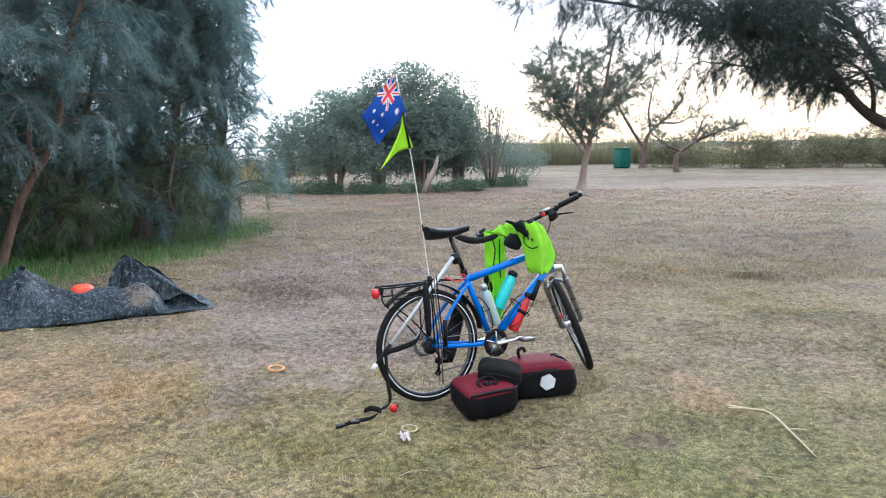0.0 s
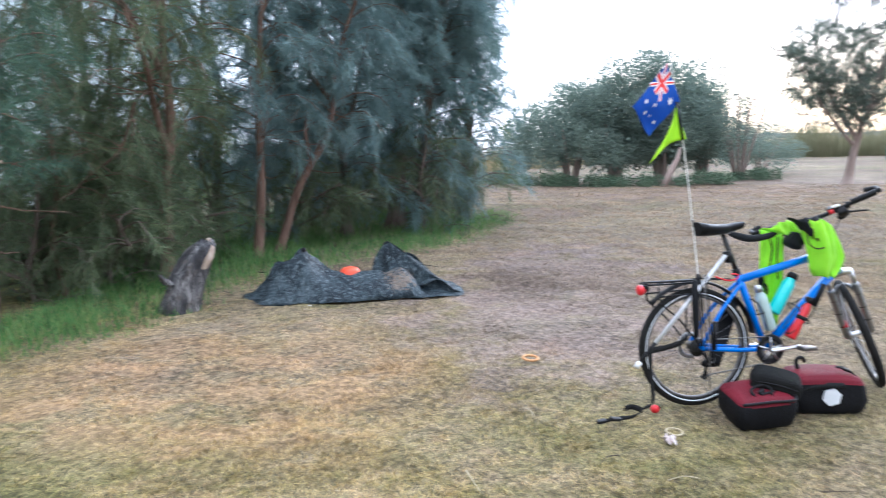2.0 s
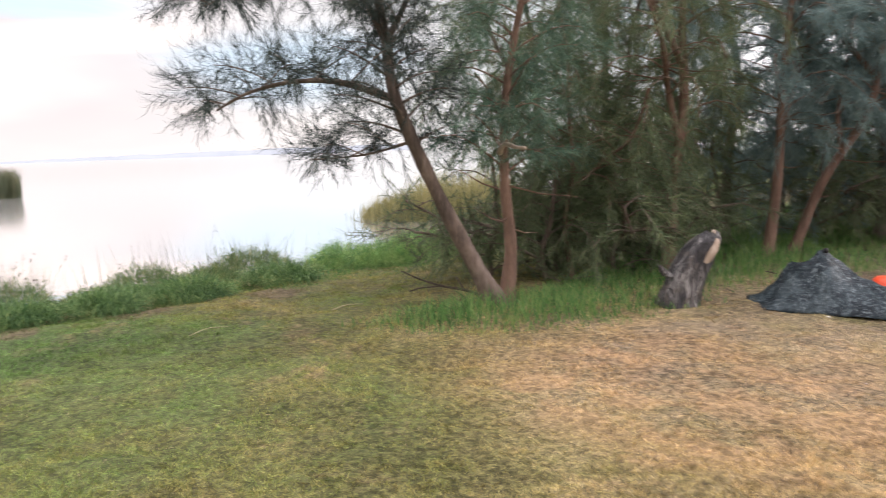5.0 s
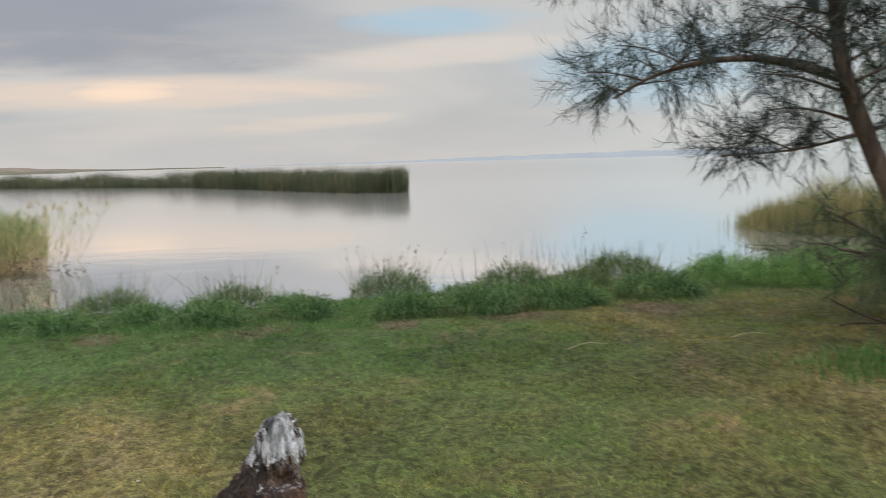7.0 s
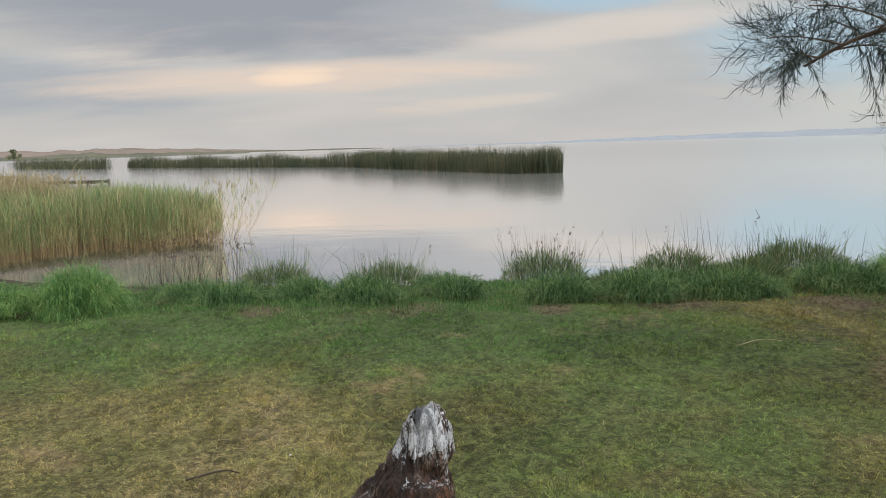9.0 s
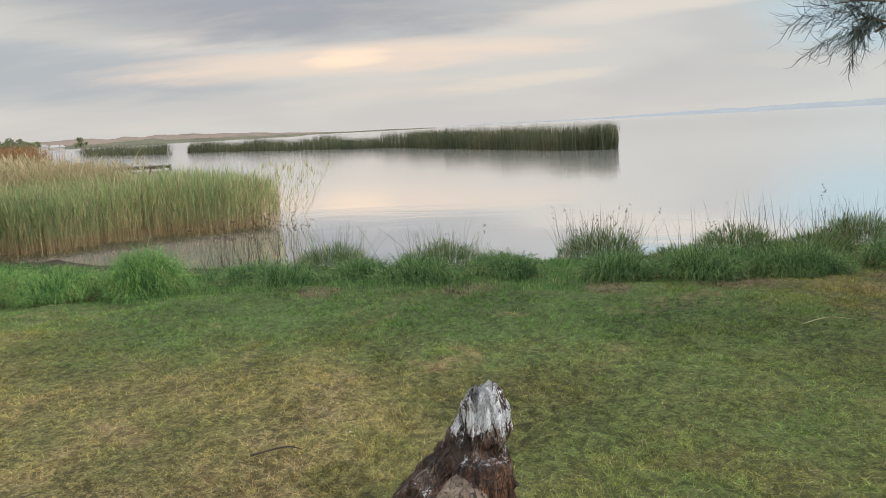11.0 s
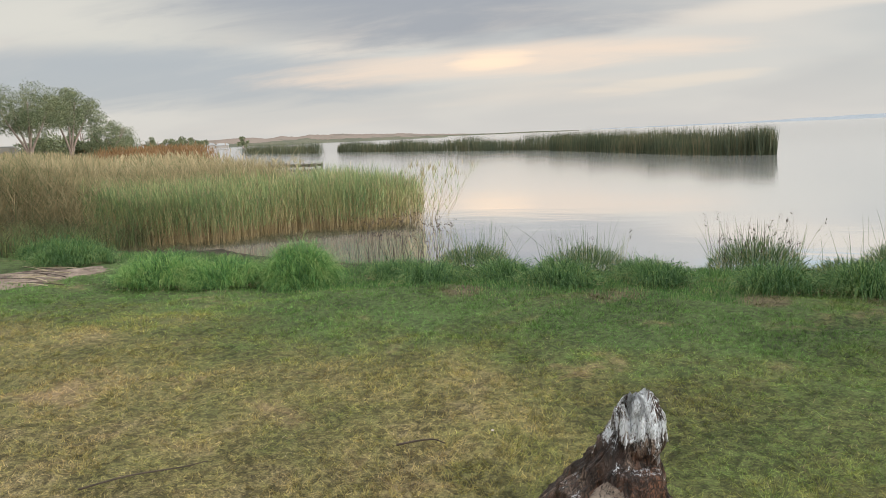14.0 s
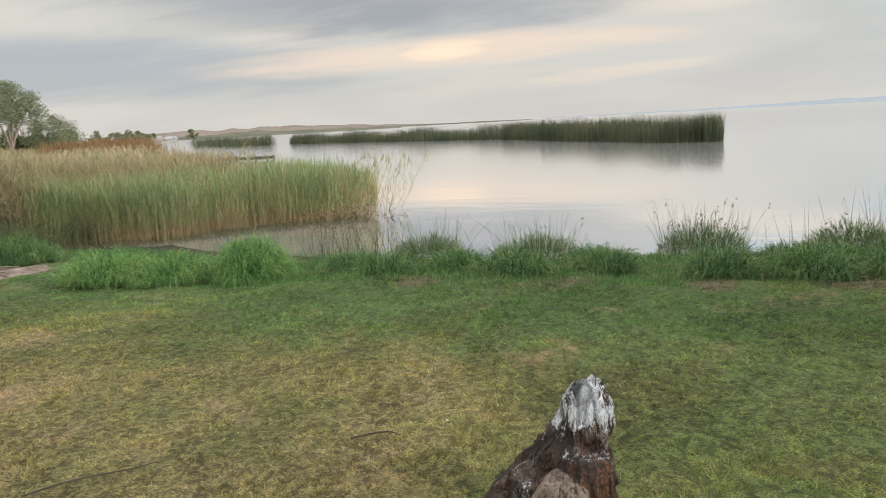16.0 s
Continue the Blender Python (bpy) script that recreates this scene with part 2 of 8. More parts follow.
        col = mixed(n, l, calc(n, l, "MULTIPLY", calc(n, l, "MULTIPLY", far, rust), 0.9), col, (0.150, 0.092, 0.072))
        pale = step(n, l, noise_out(n, l, pos, 0.22, 5, 0.7, 0.8, (0.5, 1.5, 1), (8, 1, 0)), 0.48, 0.66)
        col = mixed(n, l, calc(n, l, "MULTIPLY", calc(n, l, "MULTIPLY", far, pale), 0.7), col, (0.235, 0.19, 0.098))
        tuft = step(n, l, noise_out(n, l, pos, 0.5, 6, 0.75, 0.8, (0.7, 1.4, 1), (1, 7, 0)), 0.46, 0.62)
        col = mixed(n, l, calc(n, l, "MULTIPLY", calc(n, l, "MULTIPLY", far, tuft), 0.8), col, (0.13, 0.125, 0.055))
        track = calc(n, l, "MULTIPLY", step(n, l, y, 17.0, 21.5), step(n, l, y, 30.0, 25.0))
        track = calc(n, l, "MULTIPLY", track, calc(n, l, "ADD", 0.45, calc(n, l, "MULTIPLY", step(n, l, mid, 0.38, 0.60), 0.5)))
        col = mixed(n, l, track, col, (0.27, 0.195, 0.155))
        mud = step(n, l, z, -0.22, -0.42)
        col = mixed(n, l, mud, col, (0.055, 0.045, 0.035))
        # crossing blades of flattened grass, the shade in their gaps painted dark
        fibres = None
        for turn, sc in ((25, 85), (-50, 95), (80, 75)):
            mp = n.new("ShaderNodeMapping")
            mp.inputs["Rotation"].default_value = (0, 0, radians(turn))
            mp.inputs["Scale"].default_value = (1, 0.5, 1)
            mp.inputs["Location"].default_value = (turn * 0.1, 3, 0)
            l.new(pos, mp.inputs[0])
            f = noise_out(n, l, mp.outputs[0], sc * 1.5, 5, 0.7, 0.8)
            fibres = f if fibres is None else calc(n, l, "MAXIMUM", fibres, f)
        col = mixed(n, l, calc(n, l, "MULTIPLY", step(n, l, fibres, 0.60, 0.50), 0.8), col, (0.045, 0.042, 0.025))
        col = mixed(n, l, calc(n, l, "MULTIPLY", step(n, l, fibres, 0.60, 0.70), 0.85), col, mixed(n, l, 1.0, col, (1.6, 1.6, 1.55), "MULTIPLY"))
        b = n.new("ShaderNodeBump")
        b.inputs["Strength"].default_value, b.inputs["Distance"].default_value = 0.6, 0.012
        l.new(calc(n, l, "ADD", fibres, calc(n, l, "MULTIPLY", small, 0.8)), b.inputs["Height"])
        l.new(b.outputs[0], p.inputs["Normal"])
    warm = step(n, l, noise_out(n, l, pos, 0.9, 5, 0.7, 0.6, None, (11, 3, 0)), 0.56, 0.70)
    col = mixed(n, l, calc(n, l, "MULTIPLY", warm, 0.42), col, (0.50, 0.33, 0.19) if blade else (0.27, 0.175, 0.11))
    ochre = calc(n, l, "MULTIPLY", calc(n, l, "MULTIPLY", step(n, l, x, -0.7, -1.7), step(n, l, x, -4.6, -3.2)), calc(n, l, "MULTIPLY", step(n, l, y, 2.8, 3.5), step(n, l, y, 6.0, 4.8)))
    ochre = calc(n, l, "MULTIPLY", ochre, step(n, l, mid, 0.40, 0.58))
    col = mixed(n, l, calc(n, l, "MULTIPLY", ochre, 0.55), col, (0.58, 0.38, 0.21) if blade else (0.32, 0.20, 0.115))
    ex, ey = calc(n, l, "DIVIDE", calc(n, l, "ADD", x, 0.4), 1.5), calc(n, l, "DIVIDE", calc(n, l, "SUBTRACT", y, 7.6), 3.2)
    worn = calc(n, l, "ADD", calc(n, l, "ADD", calc(n, l, "MULTIPLY", ex, ex), calc(n, l, "MULTIPLY", ey, ey)), calc(n, l, "MULTIPLY", calc(n, l, "SUBTRACT", mid, 0.5), 4.0))
    col = mixed(n, l, calc(n, l, "MULTIPLY", step(n, l, worn, 1.3, 0.3), 0.5), col, (0.29, 0.23, 0.225) if blade else (0.22, 0.172, 0.165))
    for sx, sy, sr in ((1.60, 3.48, 0.17), (4.7, 7.9, 0.42), (-8.18, 0.29, 0.45), (-8.05, 2.66, 0.5), (-7.95, 1.55, 0.3), (-7.9, 4.2, 0.45), (-8.1, -1.1, 0.3)):     # worn bare spots
        ex, ey = calc(n, l, "DIVIDE", calc(n, l, "SUBTRACT", x, sx), sr), calc(n, l, "DIVIDE", calc(n, l, "SUBTRACT", y, sy), sr * 0.8)
        q = calc(n, l, "ADD", calc(n, l, "ADD", calc(n, l, "MULTIPLY", ex, ex), calc(n, l, "MULTIPLY", ey, ey)), calc(n, l, "MULTIPLY", calc(n, l, "SUBTRACT", small, 0.5), 2.5))
        col = mixed(n, l, calc(n, l, "MULTIPLY", step(n, l, q, 1.2, 0.3), 0.7), col, (0.12, 0.085, 0.058))
    # light and dark clumps painted in, standing for the shading of small relief
    clump = noise_out(n, l, pos, 19, 6, 0.78, 0.5, None, (2, 8, 0))
    wide = noise_out(n, l, pos, 0.8, 6, 0.70, 0.6, (1, 1.5, 1), (5, 6, 0))
    lum = calc(n, l, "ADD", calc(n, l, "MULTIPLY", step(n, l, clump, 0.39, 0.61), 0.88), calc(n, l, "MULTIPLY", step(n, l, wide, 0.36, 0.64), 0.40))
    lum = calc(n, l, "ADD", 0.40, lum)
    if blade:
        lum = calc(n, l, "MULTIPLY", lum, calc(n, l, "ADD", 0.70, calc(n, l, "MULTIPLY", calc(n, l, "FRACT", calc(n, l, "MULTIPLY", g, 17.3)), 0.45)))
    grey = n.new("ShaderNodeCombineColor")
    for k in range(3):
        l.new(lum, grey.inputs[k])
    col = mixed(n, l, 1.0, col, grey.outputs[0], "MULTIPLY")
    l.new(col, p.inputs["Base Color"])
    p.inputs["Roughness"].default_value = 0.85
    p.inputs["Specular IOR Level"].default_value = 0.15
    if blade:
        tr = n.new("ShaderNodeBsdfTranslucent")
        l.new(col, tr.inputs[0])
        mx = n.new("ShaderNodeMixShader")
        mx.inputs[0].default_value = 0.28
        l.new(p.outputs[0], mx.inputs[1])
        l.new(tr.outputs[0], mx.inputs[2])
        l.new(mx.outputs[0], n["Material Output"].inputs[0])
    return m


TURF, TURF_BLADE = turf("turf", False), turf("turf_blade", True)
LUSH = surface("lush_grass", [(0.25, (0.045, 0.115, 0.040)), (0.5, (0.110, 0.235, 0.068)), (0.70, (0.23, 0.35, 0.12)), (0.92, (0.55, 0.43, 0.22))], 2.2, 0.6, bump=0, island=0.5, thin=0.4, spec=0.3)
LONG_GRASS = surface("long_soft_grass", [(0.25, (0.058, 0.145, 0.048)), (0.5, (0.135, 0.285, 0.082)), (0.72, (0.26, 0.39, 0.13)), (0.95, (0.50, 0.46, 0.22))], 2.2, 0.6, bump=0, island=0.5, thin=0.4, spec=0.3)
MOUND_GRASS = surface("bank_mound_grass", [(0.25, (0.036, 0.090, 0.033)), (0.5, (0.108, 0.215, 0.068)), (0.72, (0.23, 0.33, 0.112)), (0.95, (0.42, 0.37, 0.19))], 1.6, 0.6, bump=0, island=0.5, thin=0.35, spec=0.3)
KIKUYU = surface("bright_long_grass", [(0.25, (0.048, 0.120, 0.042)), (0.5, (0.165, 0.335, 0.092)), (0.72, (0.32, 0.46, 0.15)), (0.95, (0.50, 0.48, 0.22))], 2.2, 0.6, bump=0, island=0.5, thin=0.4, spec=0.3)
TUSSOCK = surface("tussock_grass", [(0.25, (0.058, 0.108, 0.048)), (0.52, (0.130, 0.205, 0.078)), (0.72, (0.25, 0.28, 0.115)), (0.92, (0.50, 0.37, 0.20))], 1.5, 0.6, bump=0, island=0.55, thin=0.35, spec=0.3)
SEEDS = surface("seed_heads", [(0.3, (0.035, 0.025, 0.018)), (0.7, (0.10, 0.07, 0.045))], 9, 0.8, bump=0, island=0.3)
REED_GREEN = surface("green_reed", [(0.25, (0.150, 0.220, 0.100)), (0.5, (0.28, 0.365, 0.155)), (0.72, (0.50, 0.48, 0.24)), (0.92, (0.80, 0.62, 0.38))], 0.7, 0.6, bump=0, island=0.5, thin=0.35, spec=0.3)
REED_TAN = surface("dry_reed", [(0.2, (0.185, 0.200, 0.100)), (0.45, (0.36, 0.305, 0.175)), (0.7, (0.50, 0.40, 0.24)), (0.95, (0.62, 0.56, 0.38))], 0.35, 0.7, bump=0, island=0.5, thin=0.35, spec=0.3)
UNDERGROWTH = surface("dead_undergrowth", [(0.2, (0.065, 0.062, 0.034)), (0.5, (0.135, 0.125, 0.062)), (0.9, (0.25, 0.20, 0.11))], 2, 0.7, bump=0, island=0.5, thin=0.3, spec=0.2)
REED_STEM = surface("reed_stem", [(0.2, (0.20, 0.15, 0.07)), (0.6, (0.42, 0.31, 0.15)), (0.9, (0.52, 0.42, 0.24))], 2, 0.6, bump=0, island=0.6)
REED_RUST = surface("rust_reed", [(0.2, (0.16, 0.09, 0.04)), (0.5, (0.28, 0.16, 0.07)), (0.9, (0.36, 0.24, 0.12))], 0.4, 0.7, bump=0, island=0.4, thin=0.3)
REED_FAR = surface("far_reed", [(0.25, (0.046, 0.064, 0.036)), (0.5, (0.088, 0.106, 0.055)), (0.75, (0.165, 0.142, 0.075)), (0.95, (0.25, 0.19, 0.105))], 0.25, 0.7, bump=0, island=0.45, thin=0.3)
# pale and blued: veiling haze is put into the needle colour
NEEDLE = surface("sheoak_needle", [(0.25, (0.130, 0.205, 0.215)), (0.55, (0.24, 0.34, 0.335)), (0.85, (0.37, 0.475, 0.415))], 0.8, 0.6, bump=0, island=0.4, thin=0.55, spec=0.3)
REED_BELT = surface("olive_reed", [(0.2, (0.17, 0.175, 0.10)), (0.5, (0.25, 0.245, 0.145)), (0.9, (0.36, 0.33, 0.21))], 0.25, 0.7, bump=0, island=0.25, thin=0.35, spec=0.2)
REED_SHORE = surface("yellow_olive_reed", [(0.2, (0.17, 0.175, 0.085)), (0.5, (0.29, 0.275, 0.125)), (0.9, (0.45, 0.38, 0.19))], 0.6, 0.7, bump=0, island=0.4, thin=0.35, spec=0.2)
# darker copy of NEEDLE: dimness of the nearer trees put into the colour
NEEDLE_DEEP = surface("deep_green_needle", [(0.25, (0.055, 0.110, 0.085)), (0.55, (0.120, 0.205, 0.145)), (0.85, (0.25, 0.33, 0.19))], 0.8, 0.6, bump=0, island=0.4, thin=0.4, spec=0.3)
NEEDLE_PARK = surface("park_tree_needle", [(0.25, (0.105, 0.135, 0.118)), (0.55, (0.195, 0.235, 0.195)), (0.85, (0.33, 0.37, 0.28))], 0.8, 0.6, bump=0, island=0.4, thin=0.35, spec=0.3)
# darkened needle copy: the backlit look of these she-oaks is in the colour
NEEDLE_BACKLIT = surface("backlit_needle", [(0.25, (0.024, 0.037, 0.036)), (0.55, (0.055, 0.075, 0.066)), (0.85, (0.11, 0.135, 0.095))], 0.8, 0.6, bump=0, island=0.4, thin=0.25, spec=0.3)
NEEDLE_WARM = surface("sheoak_needle_olive", [(0.25, (0.085, 0.125, 0.075)), (0.55, (0.165, 0.215, 0.115)), (0.85, (0.28, 0.32, 0.16))], 0.8, 0.6, bump=0, island=0.4, thin=0.42, spec=0.3)
LEAF_DARK = surface("paperbark_leaf", [(0.25, (0.135, 0.185, 0.165)), (0.55, (0.23, 0.29, 0.24)), (0.85, (0.38, 0.44, 0.36))], 0.7, 0.7, bump=0, island=0.25, thin=0.55, spec=0.15)
LEAF_GUM = surface("gum_leaf", [(0.25, (0.085, 0.110, 0.056)), (0.55, (0.175, 0.200, 0.100)), (0.85, (0.31, 0.315, 0.17))], 0.5, 0.5, bump=0, island=0.4, thin=0.2)
SHRUB = surface("low_shrub_leaf", [(0.25, (0.10, 0.155, 0.105)), (0.6, (0.155, 0.225, 0.14)), (0.9, (0.22, 0.29, 0.175))], 1.0, 0.7, bump=0, island=0.3, thin=0.35, spec=0.15)
BARK = surface("sheoak_bark", [(0.3, (0.045, 0.034, 0.028)), (0.52, (0.165, 0.122, 0.098)), (0.75, (0.32, 0.25, 0.21))], 9, 0.9, bump=1.0, grain=55, stretch=(1, 1, 0.25))
BARK_RED = surface("young_bark", [(0.3, (0.055, 0.033, 0.024)), (0.52, (0.20, 0.122, 0.088)), (0.75, (0.34, 0.235, 0.175))], 9, 0.9, bump=1.0, grain=55, stretch=(1, 1, 0.25))
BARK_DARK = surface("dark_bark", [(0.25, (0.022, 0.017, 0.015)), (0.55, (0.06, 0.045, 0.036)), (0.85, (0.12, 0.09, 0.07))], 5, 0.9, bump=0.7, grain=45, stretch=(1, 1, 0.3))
BARK_PALE = surface("paper_bark", [(0.25, (0.17, 0.12, 0.10)), (0.55, (0.36, 0.28, 0.24)), (0.85, (0.55, 0.47, 0.42))], 4, 0.85, bump=0.7, grain=35, stretch=(1, 1, 0.3))


def water_material():
    m, n, l, p = material("lake_water")
    pos = n.new("ShaderNodeNewGeometry").outputs["Position"]
    p.inputs["Base Color"].default_value = (0.74, 0.73, 0.72, 1)
    p.inputs["Metallic"].default_value = 0.78
    p.inputs["Roughness"].default_value = 0.04
    p.inputs["IOR"].default_value = 2.4
    # open water carries fine wind ripples, the shallows lie still
    sep = n.new("ShaderNodeSeparateXYZ")
    l.new(pos, sep.inputs[0])
    breeze = calc(n, l, "MULTIPLY", step(n, l, sep.outputs[0], -12.0, -36.0), 0.075)
    l.new(calc(n, l, "ADD", 0.04, breeze), p.inputs["Roughness"])
    wide = noise_out(n, l, pos, 0.9, 3, 0.5, 0.4, (1, 0.35, 1))
    ripple = noise_out(n, l, pos, 7, 2, 0.5, 0.2, (1, 0.3, 1))
    calm = step(n, l, noise_out(n, l, pos, 0.05, 2, 0.5), 0.40, 0.65)
    b = n.new("ShaderNodeBump")
    b.inputs["Strength"].default_value, b.inputs["Distance"].default_value = 0.22, 0.02
    l.new(calc(n, l, "ADD", wide, calc(n, l, "MULTIPLY", calc(n, l, "MULTIPLY", ripple, calm), 0.25)), b.inputs["Height"])
    l.new(b.outputs[0], p.inputs["Normal"])
    return m


WATER = water_material()


# ---- mesh helpers ----
class Build:
    """Gathers vertices and faces, then makes one mesh object of them."""

    def __init__(self):
        self.v, self.f = [], []

    def add(self, verts, faces):
        k = len(self.v)
        self.v.extend(tuple(p) for p in verts)
        self.f.extend(tuple(i + k for i in q) for q in faces)

    def tube(self, pts, radii, sides=8, caps=True, flat=1.0):
        """A tube along pts; flat squashes it across its second axis."""
        pts = [Vector(p) for p in pts]
        if isinstance(radii, (int, float)):
            radii = [radii] * len(pts)
        ring, side = [], None
        for i, p in enumerate(pts):
            d = (pts[min(i + 1, len(pts) - 1)] - pts[max(i - 1, 0)])
            d = d.normalized() if d.length > 1e-9 else Vector((0, 0, 1))
            if side is None:
                side = d.orthogonal().normalized()
            side = (side - d * side.dot(d))
            side = side.normalized() if side.length > 1e-6 else d.orthogonal().normalized()
            other = d.cross(side)
            ring.append([p + (side * math.cos(a) + other * math.sin(a) * flat) * radii[i] for a in [2 * math.pi * s / sides for s in range(sides)]])
        faces = []
        for i in range(len(pts) - 1):
            for s in range(sides):
                t = (s + 1) % sides
                faces.append((i * sides + s, i * sides + t, (i + 1) * sides + t, (i + 1) * sides + s))
        if caps:
            faces.append(tuple(reversed(range(sides))))
            faces.append(tuple((len(pts) - 1) * sides + s for s in range(sides)))
        self.add([p for r in ring for p in r], faces)
        return self

    def lathe(self, profile, m=None, segs=16):
        """Profile (radius, height) turned round z, then moved by m."""
        m = m or Matrix()
        verts = [m @ Vector((r * math.cos(2 * math.pi * s / segs), r * math.sin(2 * math.pi * s / segs), h)) for r, h in profile for s in range(segs)]
        faces = [(i * segs + s, i * segs + (s + 1) % segs, (i + 1) * segs + (s + 1) % segs, (i + 1) * segs + s) for i in range(len(profile) - 1) for s in range(segs)]
        faces.append(tuple(reversed(range(segs))))
        faces.append(tuple((len(profile) - 1) * segs + s for s in range(segs)))
        self.add(verts, faces)
        return self

    def ring(self, centre, axis, radius, r, segs=40, sides=8, start=0.0, end=360.0, flat=1.0):
        """A torus or an arc of one."""
        axis = Vector(axis).normalized()
        a = axis.orthogonal().normalized()
        b = axis.cross(a)
        n = max(3, int(segs * (end - start) / 360))
        full = end - start > 359
        pts = [Vector(centre) + (a * math.cos(t) + b * math.sin(t)) * radius for t in [radians(start + (end - start) * i / n) for i in range(n if full else n + 1)]]
        rings = []
        for i, p in enumerate(pts):
            out = (p - Vector(centre)).normalized()
            rings.append([p + (out * math.cos(q) + axis * math.sin(q) * flat) * r for q in [2 * math.pi * s / sides for s in range(sides)]])
        faces, m = [], len(rings)
        for i in range(m if full else m - 1):
            j = (i + 1) % m
            for s in range(sides):
                t = (s + 1) % sides
                faces.append((i * sides + s, j * sides + s, j * sides + t, i * sides + t))
        self.add([p for q in rings for p in q], faces)
        return self

    def box(self, size, m=None, bevel=0.0):
        bm = bmesh.new()
        bmesh.ops.create_cube(bm, size=1, matrix=Matrix.Diagonal((*size, 1)))
        if bevel:
            bmesh.ops.bevel(bm, geom=bm.edges[:], offset=bevel, segments=2, affect="EDGES", profile=0.6)
        m = m or Matrix()
        bm.verts.index_update()
        self.add([m @ v.co for v in bm.verts], [[v.index for v in f.verts] for f in bm.faces])
        bm.free()
        return self

    def sheet(self, fn, nu, nv):
        """A grid of fn(u, v), u and v in 0..1."""
        verts = [fn(i / nu, j / nv) for i in range(nu + 1) for j in range(nv + 1)]
        faces = [(i * (nv + 1) + j, (i + 1) * (nv + 1) + j, (i + 1) * (nv + 1) + j + 1, i * (nv + 1) + j + 1) for i in range(nu) for j in range(nv)]
        self.add(verts, faces)
        return self

    def mesh(self, name, mat, smooth=True):
        me = bpy.data.meshes.new(name)
        me.from_pydata(self.v, [], self.f)
        me.materials.append(mat)
        if smooth:
            me.polygons.foreach_set("use_smooth", [True] * len(me.polygons))
        me.update()
        return me

    def make(self, name, mat, parent=None, label="", smooth=True, solid=0.0):
        ob = new(name, self.mesh(name, mat, smooth))
        if parent:
            ob.parent = parent
        if label:
            ob["label"] = label
        if solid:
            md = ob.modifiers.new("thickness", "SOLIDIFY")
            md.thickness, md.offset = solid, 0.0
        return ob


def smooth_path(pts, n=4):
    """Catmull-Rom through pts."""
    pts = [Vector(p) for p in pts]
    out = []
    for i in range(len(pts) - 1):
        a, b, c, d = pts[max(i - 1, 0)], pts[i], pts[i + 1], pts[min(i + 2, len(pts) - 1)]
        for k in range(n):
            t = k / n
            out.append(0.5 * ((2 * b) + (c - a) * t + (2 * a - 5 * b + 4 * c - d) * t * t + (3 * b - a - 3 * c + d) * t ** 3))
    out.append(pts[-1])
    return out


def soup(name, verts, faces_per, mat, parent=None):
    """Many small equal pieces: verts (pieces, corners, 3), joined in one mesh; faces_per lists one piece's corners."""
    n, k = verts.shape[0], verts.shape[1]
    me = bpy.data.meshes.new(name)
    me.vertices.add(n * k)
    me.vertices.foreach_set("co", np.ascontiguousarray(verts, dtype=np.float32).ravel())
    lens = np.array([len(f) for f in faces_per], dtype=np.int32)
    flat = np.concatenate([np.array(f, dtype=np.int32) for f in faces_per])
    loops = (flat[None, :] + (np.arange(n, dtype=np.int32) * k)[:, None]).ravel()
    totals = np.tile(lens, n)
    me.loops.add(len(loops))
    me.loops.foreach_set("vertex_index", loops.astype(np.int32))
    me.polygons.add(len(totals))
    starts = np.concatenate([[0], np.cumsum(totals)[:-1]]).astype(np.int32)
    me.polygons.foreach_set("loop_start", starts)
    me.polygons.foreach_set("loop_total", totals.astype(np.int32))
    me.materials.append(mat)
    me.update(calc_edges=True)
    me.validate()
    ob = new(name, me)
    if parent:
        ob.parent = parent
    return ob


def unit(a):
    return a / np.maximum(np.linalg.norm(a, axis=-1, keepdims=True), 1e-9)


def blades(base, tip, width, bend, rng, joints=2):
    """Tapered bent blades from base to tip (n, 3), as strips that end in a point."""
    n = len(base)
    d = tip - base
    turn = rng.uniform(0, 2 * np.pi, n)
    side = np.stack([np.cos(turn), np.sin(turn), np.zeros(n)], 1)
    side = unit(side - d * (np.sum(side * d, 1) / np.maximum(np.sum(d * d, 1), 1e-9))[:, None])
    w = np.broadcast_to(np.asarray(width, dtype=float), (n,))[:, None] * 0.5
    corners = []
    for j in range(joints):
        t = j / joints
        c = base + d * t + bend * (t * (1 - t) * 4)
        corners += [c - side * w * (1 - 0.45 * t), c + side * w * (1 - 0.45 * t)]
    corners.append(tip)
    faces = [(2 * j, 2 * j + 1, 2 * j + 3, 2 * j + 2) for j in range(joints - 1)] + [(2 * joints - 2, 2 * joints - 1, 2 * joints)]
    return np.stack(corners, 1), faces


# ---- ground, lake, far shores ----
WATER_Z = -0.45
LAND = np.array([(-11.4, -2.5), (-11.2, 2), (-11.6, 4.5), (-10.9, 8), (-12.5, 14), (-14, 22), (-9, 42), (2, 58), (22, 64), (45, 60), (90, 52), (400, 60),
                 (3000, 100), (3000, -3000), (-900, -3000), (-430, -420), (-165, -118), (-60, -47), (-24, -19), (-15.5, -11.5), (-13.3, -8.0), (-12.7, -5.4)], dtype=float)


